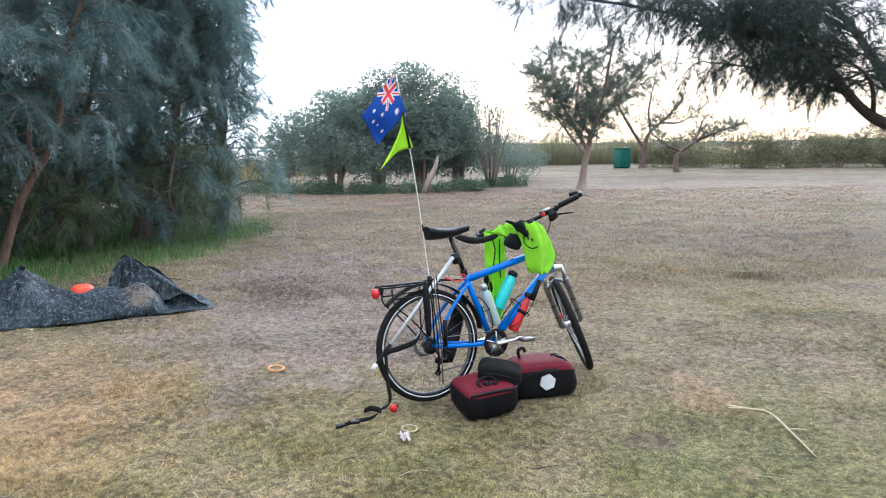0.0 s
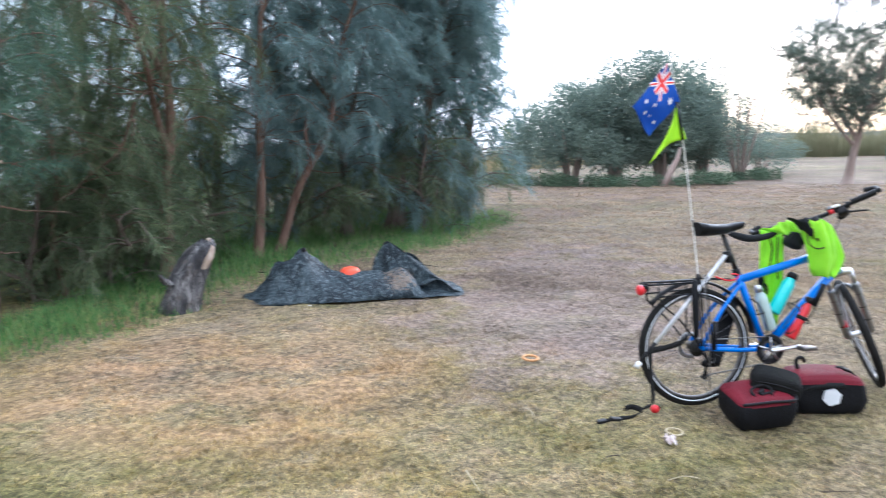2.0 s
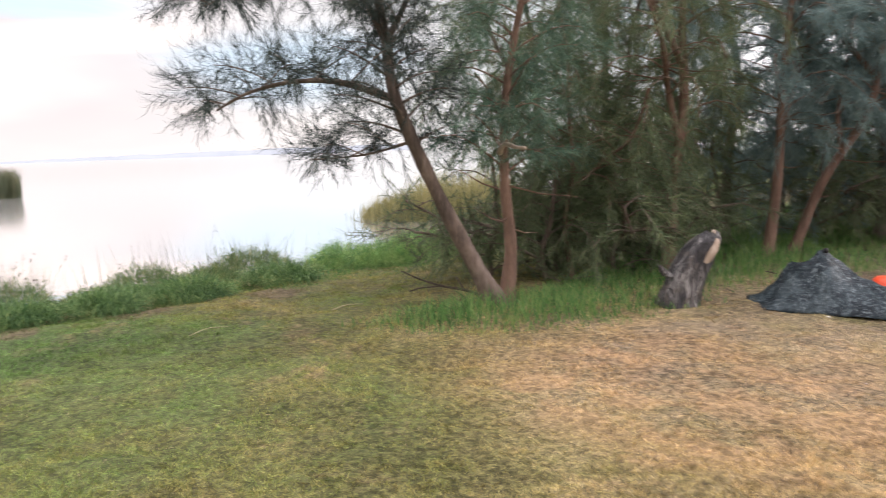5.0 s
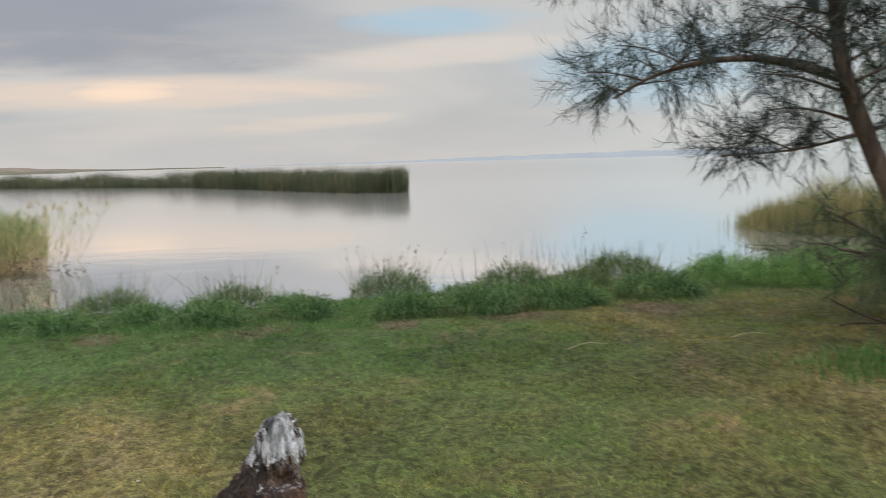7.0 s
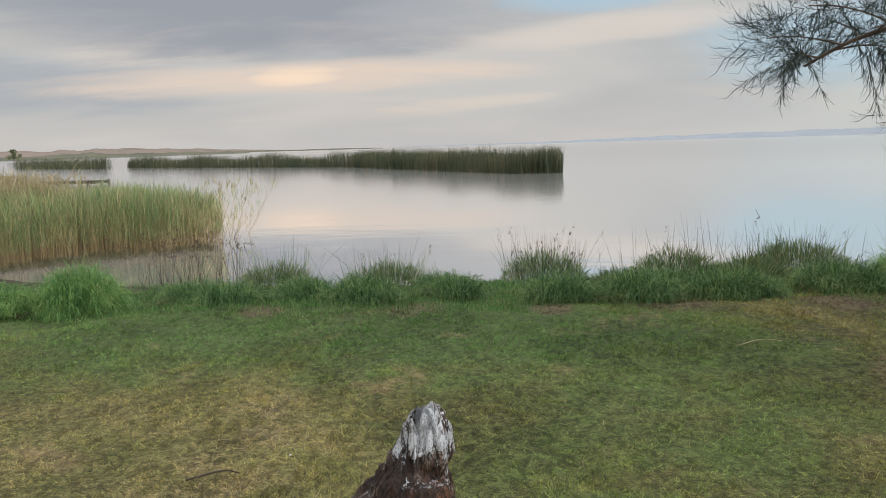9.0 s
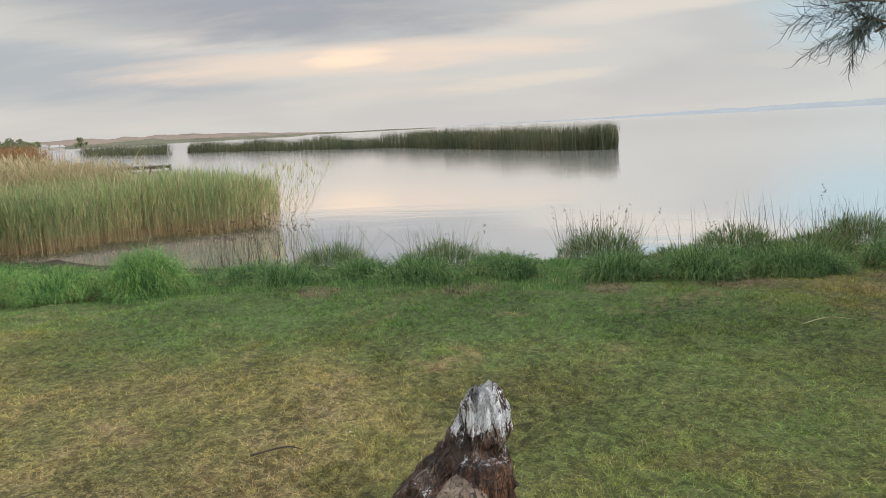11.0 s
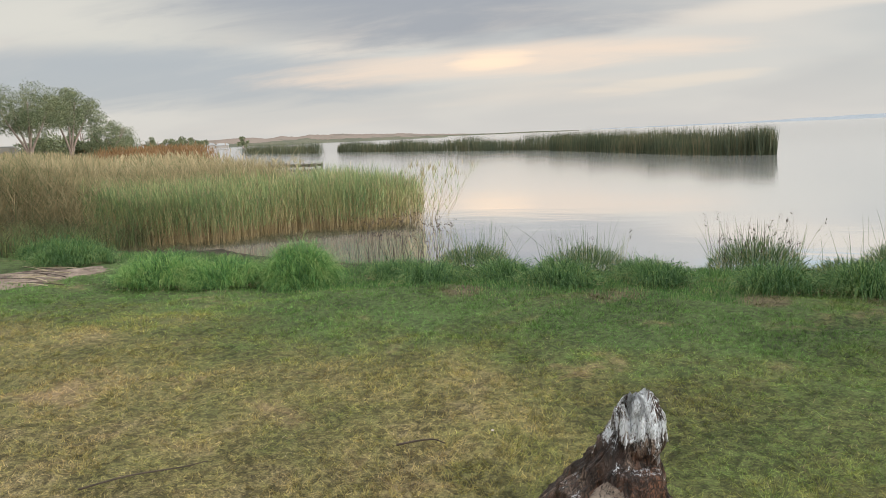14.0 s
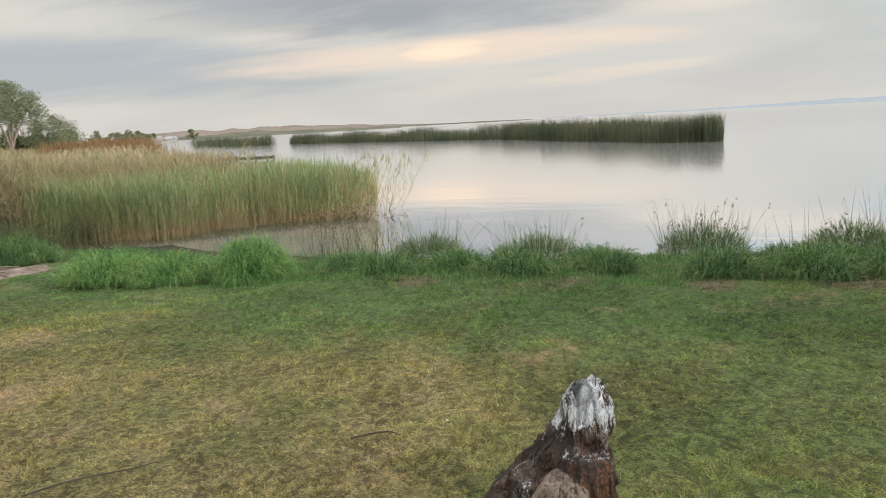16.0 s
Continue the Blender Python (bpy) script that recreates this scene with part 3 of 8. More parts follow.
def inland(x, y):
    """Metres from the waterline, above 0 on land."""
    p = np.stack([np.asarray(x, float).ravel(), np.asarray(y, float).ravel()], 1)
    best = np.full(len(p), 1e9)
    inside = np.zeros(len(p), bool)
    for a, b in zip(LAND, np.roll(LAND, -1, 0)):
        ab = b - a
        t = np.clip(((p - a) @ ab) / (ab @ ab), 0, 1)
        best = np.minimum(best, np.hypot(*(p - a - t[:, None] * ab).T))
        cross = ((a[1] > p[:, 1]) != (b[1] > p[:, 1])) & (p[:, 0] < (b[0] - a[0]) * (p[:, 1] - a[1]) / (b[1] - a[1] + 1e-12) + a[0])
        inside ^= cross
    return np.where(inside, best, -best).reshape(np.shape(x))


def height(x, y):
    x, y = np.asarray(x, float), np.asarray(y, float)
    d = inland(x, y) + 0.35 * np.sin(y * 1.3 + x * 0.4) * np.cos(x * 0.9 - y * 0.5)
    bank = np.interp(d, [-30, -6, 0, 1.2, 3.2, 6, 60], [-2.2, -1.1, -0.47, -0.30, -0.09, 0.0, 0.0])
    near = np.exp(-((x - 0.8) ** 2 + (y - 4.3) ** 2) / 6.0)
    swell = 0.025 * np.sin(x * 0.7 + 1.3) * np.cos(y * 0.6) + 0.012 * np.sin(x * 1.9 + y * 1.3)
    return bank + swell * np.clip(d / 4, 0, 1) * (1 - near)


def axis_steps(lo, hi, fine, grow, far):
    a = list(np.arange(lo, hi + fine / 2, fine))
    s, up_side, down_side = fine, [a[-1]], [a[0]]
    while up_side[-1] < far or down_side[-1] > -far:
        s *= grow
        up_side.append(up_side[-1] + s)
        down_side.append(down_side[-1] - s)
    return np.array(sorted(set(down_side[1:] + a + up_side[1:])))


RELIEF = []


def lie(x, y):
    """The height of the ground sheet itself, with its small relief."""
    xs, ys, gz = RELIEF
    x, y = np.asarray(x, float), np.asarray(y, float)
    i, j = np.clip(np.searchsorted(xs, x) - 1, 0, len(xs) - 2), np.clip(np.searchsorted(ys, y) - 1, 0, len(ys) - 2)
    u, v = (x - xs[i]) / (xs[i + 1] - xs[i]), (y - ys[j]) / (ys[j + 1] - ys[j])
    return (gz[i, j] * (1 - u) + gz[i + 1, j] * u) * (1 - v) + (gz[i, j + 1] * (1 - u) + gz[i + 1, j + 1] * u) * v


def ground_sheet():
    xs, ys = axis_steps(-13, 4, 0.17, 1.12, 3500), axis_steps(-7, 12, 0.19, 1.12, 3500)
    gx, gy = np.meshgrid(xs, ys, indexing="ij")
    gz = height(gx, gy)
    near = (np.abs(gx + 5) < 13) & (np.abs(gy - 4) < 14)
    rough = np.array([noise.noise(Vector((a * 3.1, b * 3.1, 0))) for a, b in zip(gx.ravel(), gy.ravel())]).reshape(gx.shape)
    fine_rough = np.array([noise.noise(Vector((a * 7.3, b * 7.3, 4))) for a, b in zip(gx.ravel(), gy.ravel())]).reshape(gx.shape)
    gz = gz + np.where(near, rough * 0.028 + fine_rough * 0.022, 0)
    RELIEF.extend((xs, ys, gz))
    nx, ny = len(xs), len(ys)
    verts = np.stack([gx, gy, gz], -1).reshape(-1, 3)
    i, j = np.meshgrid(np.arange(nx - 1), np.arange(ny - 1), indexing="ij")
    q = np.stack([i * ny + j, (i + 1) * ny + j, (i + 1) * ny + j + 1, i * ny + j + 1], -1).reshape(-1, 4)
    me = bpy.data.meshes.new("ground")
    me.from_pydata(verts.tolist(), [], q.tolist())
    me.polygons.foreach_set("use_smooth", [True] * len(me.polygons))
    me.materials.append(TURF)
    return tagged(new("ground", me), "mown park turf, green by the lake, straw and bare earth elsewhere", "ground", kind="structure")


ground = ground_sheet()
b = Build()
b.add([(-4000, -4000, WATER_Z), (4000, -4000, WATER_Z), (4000, 4000, WATER_Z), (-4000, 4000, WATER_Z)], [(0, 1, 2, 3)])
tagged(b.make("water", WATER, smooth=False), "calm pale lake water mirroring a clouded dawn sky", "lake", kind="structure")


# ---- grass ----
def turf_blades():
    """Short blades in small tufts over the lawn that lies nearest to the walk."""
    rng = np.random.default_rng(5)
    m = 40000
    r = 1.5 + 9.0 * rng.random(m) ** 1.5
    a = rng.uniform(radians(58), radians(262), m)
    x, y = -0.9 + r * np.cos(a), 0.3 + r * np.sin(a)
    extra = rng.random(m) < 0.22
    x = np.where(extra, rng.uniform(-1.8, 4.8, m), x)
    y = np.where(extra, rng.uniform(1.8, 8.5, m), y)
    patch = np.sin(x * 2.3 + 1.1 * np.sin(y * 1.7)) * np.cos(y * 2.1 + 0.8 * np.sin(x * 1.3)) + 0.5 * np.sin(x * 5.1 + y * 4.3)
    keep = (inland(x, y) > 1.0) & (rng.random(m) < 0.88 + 0.15 * patch)
    x, y, patch = x[keep], y[keep], patch[keep]
    m, k = len(x), 18
    wide = rng.uniform(0.05, 0.15, (m, 1))
    tall = (0.013 + 0.026 * rng.random((m, 1)) ** 1.7) * (1 + 0.3 * np.clip(patch, -1, 1))[:, None] + 0.014 * (x < -6.2)[:, None]
    a = rng.uniform(0, 2 * np.pi, (m, k))
    q = np.sqrt(rng.random((m, k)))
    bx, by = x[:, None] + np.cos(a) * q * wide, y[:, None] + np.sin(a) * q * wide
    h = tall * (1.1 - 0.5 * q) * rng.uniform(0.6, 1.15, (m, k))
    out = 0.012 * q + np.abs(rng.normal(0, 0.020, (m, k)))
    b2 = a + rng.normal(0, 0.9, (m, k))
    base = np.stack([bx, by, lie(bx, by) - 0.004], -1).reshape(-1, 3)
    tip = base + np.stack([np.cos(b2) * out, np.sin(b2) * out, h], -1).reshape(-1, 3)
    n = len(base)
    reach = np.hypot(base[:, 0] + 0.9, base[:, 1] - 0.3)
    v, f = blades(base, tip, 0.0030 + 0.00050 * reach, np.zeros((n, 3)), rng, 1)
    return tagged(soup("lawn_grass", v, f, TURF_BLADE), "short trodden lawn grass, green and straw coloured", "grass", kind="stuff")


turf_blades()


def park_blades():
    """Sparse short tufts over the open park beyond the bicycle."""
    rng = np.random.default_rng(6)
    m, k = 15000, 7
    y = 7.5 + 17.0 * rng.random(m) ** 1.3
    x = rng.uniform(-0.35, 0.75, m) * y + rng.uniform(-0.6, 0.6, m)
    a, q = rng.uniform(0, 2 * np.pi, (m, k)), np.sqrt(rng.random((m, k)))
    wide = rng.uniform(0.06, 0.22, (m, 1))
    bx, by = x[:, None] + np.cos(a) * q * wide, y[:, None] + np.sin(a) * q * wide
    base = np.stack([bx, by, lie(bx, by) - 0.004], -1).reshape(-1, 3)
    n = len(base)
    out, b2 = np.abs(rng.normal(0.01, 0.03, n)), rng.uniform(0, 2 * np.pi, n)
    tip = base + np.stack([np.cos(b2) * out, np.sin(b2) * out, rng.uniform(0.015, 0.05, n)], -1)
    v, f = blades(base, tip, 0.004 + 0.0007 * base[:, 1], np.zeros((n, 3)), rng, 1)
    tagged(soup("park_grass", v, f, TURF_BLADE), "sparse dry park grass, tan and olive", "grass", kind="stuff")


park_blades()


def dead_stalks():
    """Pale dead stalks lying in the turf."""
    rng = np.random.default_rng(8)
    n = 14000
    r, a = 1.5 + 7.5 * rng.random(n) ** 1.2, rng.uniform(radians(58), radians(262), n)
    x, y = -0.9 + r * np.cos(a), 0.3 + r * np.sin(a)
    extra = rng.random(n) < 0.3
    x, y = np.where(extra, rng.uniform(-1.8, 4.8, n), x), np.where(extra, rng.uniform(1.8, 8.5, n), y)
    keep = (inland(x, y) > 2.2) & (np.sin(x * 1.9 + np.sin(y * 1.3)) * np.cos(y * 1.6) + 0.5 > rng.random(n) * 1.2)
    x, y = x[keep], y[keep]
    n = len(x)
    base = np.stack([x, y, lie(x, y) + 0.010 + 0.012 * rng.random(n)], 1)
    a, ln = rng.uniform(0, 6.283, n), rng.uniform(0.025, 0.06, n)
    tip = base + np.stack([np.cos(a) * ln, np.sin(a) * ln, rng.normal(0.006, 0.012, n)], 1)
    v, f = blades(base, tip, 0.0026, np.zeros((n, 3)), rng, 1)
    tagged(soup("dead_grass", v, f, STRAW), "pale dead grass stalks lying in the turf", "grass", kind="stuff")


STRAW = surface("straw", [(0.2, (0.22, 0.16, 0.09)), (0.5, (0.36, 0.28, 0.165)), (0.85, (0.50, 0.42, 0.28))], 3, 0.8, bump=0, island=0.5, thin=0.2, spec=0.2)
dead_stalks()


def grass_field(name, xy, tall, width, mat, rng, lean=0.5, label="", category="grass", seg=3):
    """Long bent grass at the given places."""
    n = len(xy)
    base = np.stack([xy[:, 0], xy[:, 1], lie(xy[:, 0], xy[:, 1]) - 0.01], 1)
    h = tall * rng.uniform(0.55, 1.15, n)
    a = rng.uniform(0, 2 * np.pi, n)
    out = np.stack([np.cos(a), np.sin(a)], 1) * (h * lean * rng.random(n))[:, None]
    tip = base + np.concatenate([out, (h * rng.uniform(0.7, 1.0, n))[:, None]], 1)
    bend = np.concatenate([-out * 0.25, (0.10 * h)[:, None]], 1)
    v, f = blades(base, tip, width, bend, rng, seg)
    return tagged(soup(name, v, f, mat), label, category, kind="stuff")


# ---- bank, tussocks and reeds ----
def spread(n, x0, x1, y0, y1, rng):
    return np.stack([rng.uniform(x0, x1, n), rng.uniform(y0, y1, n)], 1)


def bank_grass():
    rng = np.random.default_rng(11)
    p = spread(135000, -13, -7.0, -8, 11, rng)
    d = inland(p[:, 0], p[:, 1])
    clump = np.sin(p[:, 0] * 3.1 + 2 * np.sin(p[:, 1] * 1.1)) * np.cos(p[:, 1] * 2.3 + p[:, 0]) + 0.4 * np.sin(p[:, 1] * 6)
    sand = ((p[:, 0] + 8.6) / 1.3) ** 2 + ((p[:, 1] + 6.3) / 0.75) ** 2 < 1
    keep = (d > np.where(p[:, 1] < -3.6, 1.3, 0.15)) & (d < 3.3 + 0.35 * clump) & (rng.random(len(p)) < 0.55 + 0.4 * clump) & ~sand
    p = p[keep]
    d = inland(p[:, 0], p[:, 1])
    tall = np.interp(d, [0, 1.0, 2.4, 3.6], [0.10, 0.11, 0.10, 0.05])
    grass_field("bank_grass", p, tall, 0.0062, LUSH, rng, 0.8, "lush uneven green grass on the lake bank", seg=2)


bank_grass()


def tussock(name, x, y, wide, tall, mat, rng, n=2600, spikes=60, seeds=0, label="dense rounded tussock of green grass"):
    """A dome of arching blades with a few long thin spikes, some bearing dark seed heads."""
    top = tagged(new(name), label, "tussock", "tussocks on the bank")
    z0 = float(height(x, y))
    top.location = (x, y, z0)
    hang = mat in (KIKUYU, MOUND_GRASS)                     # long soft blades that arch over
    wide *= 0.82 if mat == MOUND_GRASS else 1.0
    n, tall = int(n * (0.95 if mat == MOUND_GRASS else 1.08)), tall * (1.25 if mat == KIKUYU else 0.95 if hang else 1.0)
    tufts = rng.integers(0, 40, n)          # blades spring from uneven tufts
    ta, tr, th = rng.uniform(0, 6.283, 40), wide / 2 * np.sqrt(rng.random(40)), rng.uniform(0.7, 1.15, 40)
    near = rng.random(n) < (0.5 if hang else 0.2)
    r, a = wide / 2 * np.sqrt(rng.random(n)), rng.uniform(0, 2 * np.pi, n)
    cx = np.where(near, np.cos(ta[tufts]) * tr[tufts] + rng.normal(0, 0.04, n), np.cos(a) * r)
    cy = np.where(near, np.sin(ta[tufts]) * tr[tufts] + rng.normal(0, 0.04, n), np.sin(a) * r)
    r, a = np.hypot(cx, cy), np.arctan2(cy, cx)
    dome = np.sqrt(np.clip(1 - (r / (wide / 2)) ** 2 * 0.92, 0.05, 1)) * np.where(near, th[tufts], 0.9)
    b2 = a + rng.normal(0, 1.25 if hang else 0.75, n)
    out = np.stack([np.cos(b2), np.sin(b2)], 1)
    steep = np.clip(r / (wide / 2), 0, 1)
    if hang:
        base = np.stack([cx * 0.85, cy * 0.85, tall * dome * rng.uniform(0.0, 0.75, n)], 1)
        reach = rng.uniform(0.06, 0.25, n) * (0.5 + 0.7 * steep)
        tip = base + np.stack([out[:, 0] * reach, out[:, 1] * reach, rng.uniform(-0.16, 0.14, n) - 0.06 * steep], 1)
        tip[:, 2] = np.maximum(tip[:, 2], 0.01)
        bend = np.stack([out[:, 0] * 0.02, out[:, 1] * 0.02, rng.uniform(0.05, 0.13, n)], 1)
        v, f = blades(base, tip, 0.0062, bend, rng, 3)
    else:
        base = np.stack([cx * 0.95, cy * 0.95, tall * dome * rng.uniform(0.0, 0.95, n) ** 0.7 * (1 + 0.18 * np.sin(cx * 17 + 2 * cy) * np.cos(cy * 15)) - 0.04], 1)
        ln = rng.uniform(0.05, 0.16, n)
        lean = 0.15 + 0.65 * steep * rng.uniform(0.5, 1.2, n)
        tip = base + np.stack([out[:, 0] * lean * ln, out[:, 1] * lean * ln, ln * (1.05 - 0.55 * steep)], 1)
        bend = np.stack([0 * ln, 0 * ln, ln * 0.10], 1)
        v, f = blades(base, tip, 0.0062, bend, rng, 2)
    soup("clump", v, f, mat, top)
    k = 150                                  # dead blades matted round the foot
    a = rng.uniform(0, 2 * np.pi, k)
    r = wide * rng.uniform(0.36, 0.54, k)
    base = np.stack([np.cos(a) * r, np.sin(a) * r, rng.uniform(0.0, 0.05, k)], 1)
    ln, b2 = rng.uniform(0.05, 0.16, k), a + rng.normal(0, 0.9, k)
    tip = base + np.stack([np.cos(b2) * ln * 0.8, np.sin(b2) * ln * 0.8, rng.uniform(-0.02, 0.06, k)], 1)
    v, f = blades(base, tip, 0.006, np.zeros((k, 3)), rng, 2)
    tagged(soup("thatch", v, f, STRAW, top), kind="stuff")
    if spikes:
        spikes = int(spikes * 1.3)
        a = rng.uniform(0, 2 * np.pi, spikes)
        r = wide * 0.48 * np.sqrt(rng.random(spikes))
        base = np.stack([np.cos(a) * r, np.sin(a) * r, np.full(spikes, tall * 0.45)], 1)
        ln = 0.16 + 0.42 * rng.random(spikes) ** 1.6
        out = ln * np.abs(rng.normal(0.15, 0.35, spikes))
        tip = base + np.stack([np.cos(a) * out, np.sin(a) * out, ln], 1)
        v, f = blades(base, tip, 0.0040, np.stack([-np.cos(a) * out * 0.1, -np.sin(a) * out * 0.1, 0 * a], 1), rng, 3)
        tagged(soup("spike_growth", v, f, TUSSOCK, top), kind="stuff")
        if seeds:
            m = seeds
            t = base[:m].repeat(7, 0) + (tip - base)[:m].repeat(7, 0) * rng.uniform(0.72, 0.95, (m * 7, 1)) + rng.normal(0, 0.010, (m * 7, 3))
            e = t + rng.normal(0, 0.022, (m * 7, 3))
            v, f = blades(t, e, 0.009, np.zeros((m * 7, 3)), rng, 2)
            tagged(soup("seed_growth", v, f, SEEDS, top), kind="stuff")
    return top


trng = np.random.default_rng(21)
for tx, ty, tw, tt, tm, tn, ts, td, tl in [
    (-8.90, -3.12, 0.90, 0.50, KIKUYU, 4200, 0, 0, "tall bright green mound of long drooping grass"),
    (-8.55, -4.62, 1.05, 0.30, KIKUYU, 3800, 0, 0, "low bright green mound of long drooping grass"),
    (-8.65, -3.95, 0.95, 0.26, KIKUYU, 2800, 0, 0, "low bright green mound of long drooping grass"),
    (-9.9, -6.9, 1.3, 0.38, MOUND_GRASS, 3600, 10, 0, "broad dark green grass mound by the sandy patch"),
    (-10.6, -7.9, 1.2, 0.36, MOUND_GRASS, 3000, 0, 0, "broad green grass mound under the dry reeds"),
    (-11.0, -1.55, 1.15, 0.38, TUSSOCK, 2600, 120, 0, "spiky green sedge tussock at the waterline"),
    (-10.7, -0.05, 1.2, 0.42, TUSSOCK, 3000, 130, 4, "spiky dark green sedge tussock at the waterline"),
    (-10.8, 1.95, 1.15, 0.46, TUSSOCK, 2800, 130, 22, "brownish sedge tussock with dark seed heads"),
    (-10.4, 3.55, 1.15, 0.42, TUSSOCK, 3000, 30, 3, "dark green sedge tussock on the bank"),
    (-10.1, 4.35, 0.9, 0.28, TUSSOCK, 2000, 25, 3, "dark green sedge tussock on the bank"),
    (-10.9, 5.35, 1.35, 0.46, TUSSOCK, 4200, 70, 4, "large rounded dark green sedge tussock"),
    (-10.2, 6.6, 1.3, 0.42, KIKUYU, 3600, 30, 0, "low bright green grass mound by the water"),
    (-9.2, 6.8, 1.4, 0.42, KIKUYU, 3800, 10, 0, "broad bright green grass mound by the water"),
    (-9.9, 8.2, 1.7, 0.45, KIKUYU, 4200, 20, 0, "broad bright green grass mound by the water"),
    (-9.2, -0.9, 0.8, 0.24, MOUND_GRASS, 1800, 0, 0, "small green grass clump on the bank"),
    (-9.3, 0.6, 0.7, 0.24, MOUND_GRASS, 1600, 0, 0, "small green grass clump on the bank"),
    (-9.6, -2.2, 0.8, 0.22, MOUND_GRASS, 1600, 0, 0, "small green grass clump on the bank"),
    (-9.0, 2.9, 0.8, 0.26, MOUND_GRASS, 1800, 10, 0, "small green grass clump on the bank"),
    (-8.75, -0.25, 0.9, 0.26, MOUND_GRASS, 2200, 10, 0, "low dark green grass mound on the bank"),
    (-8.95, 0.75, 0.7, 0.20, MOUND_GRASS, 1500, 0, 0, "small green grass clump on the bank"),
    (-8.5, 1.75, 0.85, 0.26, MOUND_GRASS, 2000, 10, 0, "low dark green grass mound on the bank"),
    (-8.4, 2.5, 0.9, 0.30, MOUND_GRASS, 2200, 10, 0, "low dark green grass mound on the bank"),
    (-8.6, 3.45, 1.2, 0.32, MOUND_GRASS, 2800, 20, 0, "broad dark green grass mound on the bank"),
    (-8.75, 4.75, 1.2, 0.30, MOUND_GRASS, 2600, 20, 0, "broad dark green grass mound on the bank"),
    (-8.85, -1.6, 0.8, 0.22, MOUND_GRASS, 1600, 0, 0, "small green grass clump on the bank"),
    (-9.9, 2.7, 0.7, 0.20, TUSSOCK, 1500, 6, 0, "dark green sedge tussock on the bank"),
]:
    tussock("grass_tussock", tx, ty, tw, tt, tm, trng, tn, ts, td, tl)


def sticks_of_sedge():
    """Thin dark sedge with seed heads in front of the reeds."""
    rng = np.random.default_rng(3)
    n = 286
    p = np.concatenate([spread(140, -12.6, -11.2, -3.6, -2.2, rng), spread(70, -11.2, -10.5, 1.5, 2.4, rng), spread(50, -10.9, -10.4, 4.4, 5.6, rng), spread(26, -10.6, -10.2, 3.5, 4.1, rng)])
    base = np.stack([p[:, 0], p[:, 1], np.maximum(height(p[:, 0], p[:, 1]), WATER_Z) - 0.02], 1)
    tip = base + np.stack([rng.normal(0, 0.12, n), rng.normal(0, 0.12, n), np.concatenate([rng.uniform(0.35, 0.75, 260), rng.uniform(0.6, 0.95, 26)])], 1)
    v, f = blades(base, tip, 0.006, np.zeros((n, 3)), rng, 2)
    tagged(soup("sedge", v, f, SEEDS), "thin dark dry sedge stalks at the waterline", "sedge", kind="stuff")
    m = 150
    t = tip[:m].repeat(6, 0) + rng.normal(0, 0.02, (m * 6, 3))
    v, f = blades(t, t + rng.normal(0, 0.02, (m * 6, 3)), 0.013, np.zeros((m * 6, 3)), rng, 2)
    tagged(soup("sedge_seed_heads", v, f, SEEDS), "dark seed heads on the sedge stalks", "sedge", kind="stuff")


sticks_of_sedge()


def reeds(name, xy, tall, mat, rng, leaves=5, lean=0.10, stem_w=0.008, leaf_w=0.016, stem_mat=None, label="", drift=(0.0, 0.0), plume=0.0, leaf_len=0.42, fan=0.28, low=0.10):
    """Reeds: straight stems, long pointed leaves along them, feathery tops."""
    n = len(xy)
    z = np.maximum(height(xy[:, 0], xy[:, 1]), WATER_Z) - 0.05
    base = np.stack([xy[:, 0], xy[:, 1], z], 1)
    h = tall * rng.uniform(0.72, 1.08, n)
    off = rng.normal(0, lean, (n, 2)) * h[:, None] + np.array(drift) * h[:, None]
    tip = base + np.concatenate([off, h[:, None]], 1)
    v, f = blades(base, tip, stem_w, np.zeros((n, 3)), rng, 2)
    tagged(soup(name + "_stems", v, f, stem_mat or mat), label + ", the stems", "reeds", kind="stuff")
    if leaves:
        k = leaves
        t = rng.uniform(low, 1.0, (n, k, 1)) ** 0.8
        at = base[:, None] + (tip - base)[:, None] * t
        a = rng.uniform(0, 2 * np.pi, (n, k))
        ln = leaf_len * rng.uniform(0.6, 1.2, (n, k)) * np.minimum(1, h / 1.2)[:, None]
        out = np.stack([np.cos(a) * fan, np.sin(a) * fan, rng.uniform(0.35, 1.0, (n, k))], -1) * ln[..., None]
        bend = np.stack([np.zeros((n, k)), np.zeros((n, k)), 0.12 * ln], -1)
        at, e, bend = at.reshape(-1, 3), (at + out).reshape(-1, 3), bend.reshape(-1, 3)
        v, f = blades(at, e, leaf_w, bend, rng, 2)
        tagged(soup(name + "_leaves", v, f, mat), label + ", the leaves", "reeds", kind="stuff")
    if plume:
        pick = np.nonzero(rng.random(n) < plume)[0]
        t = tip[pick].repeat(6, 0)
        e = t + rng.normal(0, 0.035, t.shape) + np.array([0, 0, 0.09])
        v, f = blades(t - np.array([0, 0, 0.06]), e, 0.012, np.zeros(t.shape), rng, 1)
        tagged(soup(name + "_plumes", v, f, REED_TAN), label + ", the feathery tops", "reeds", kind="stuff")


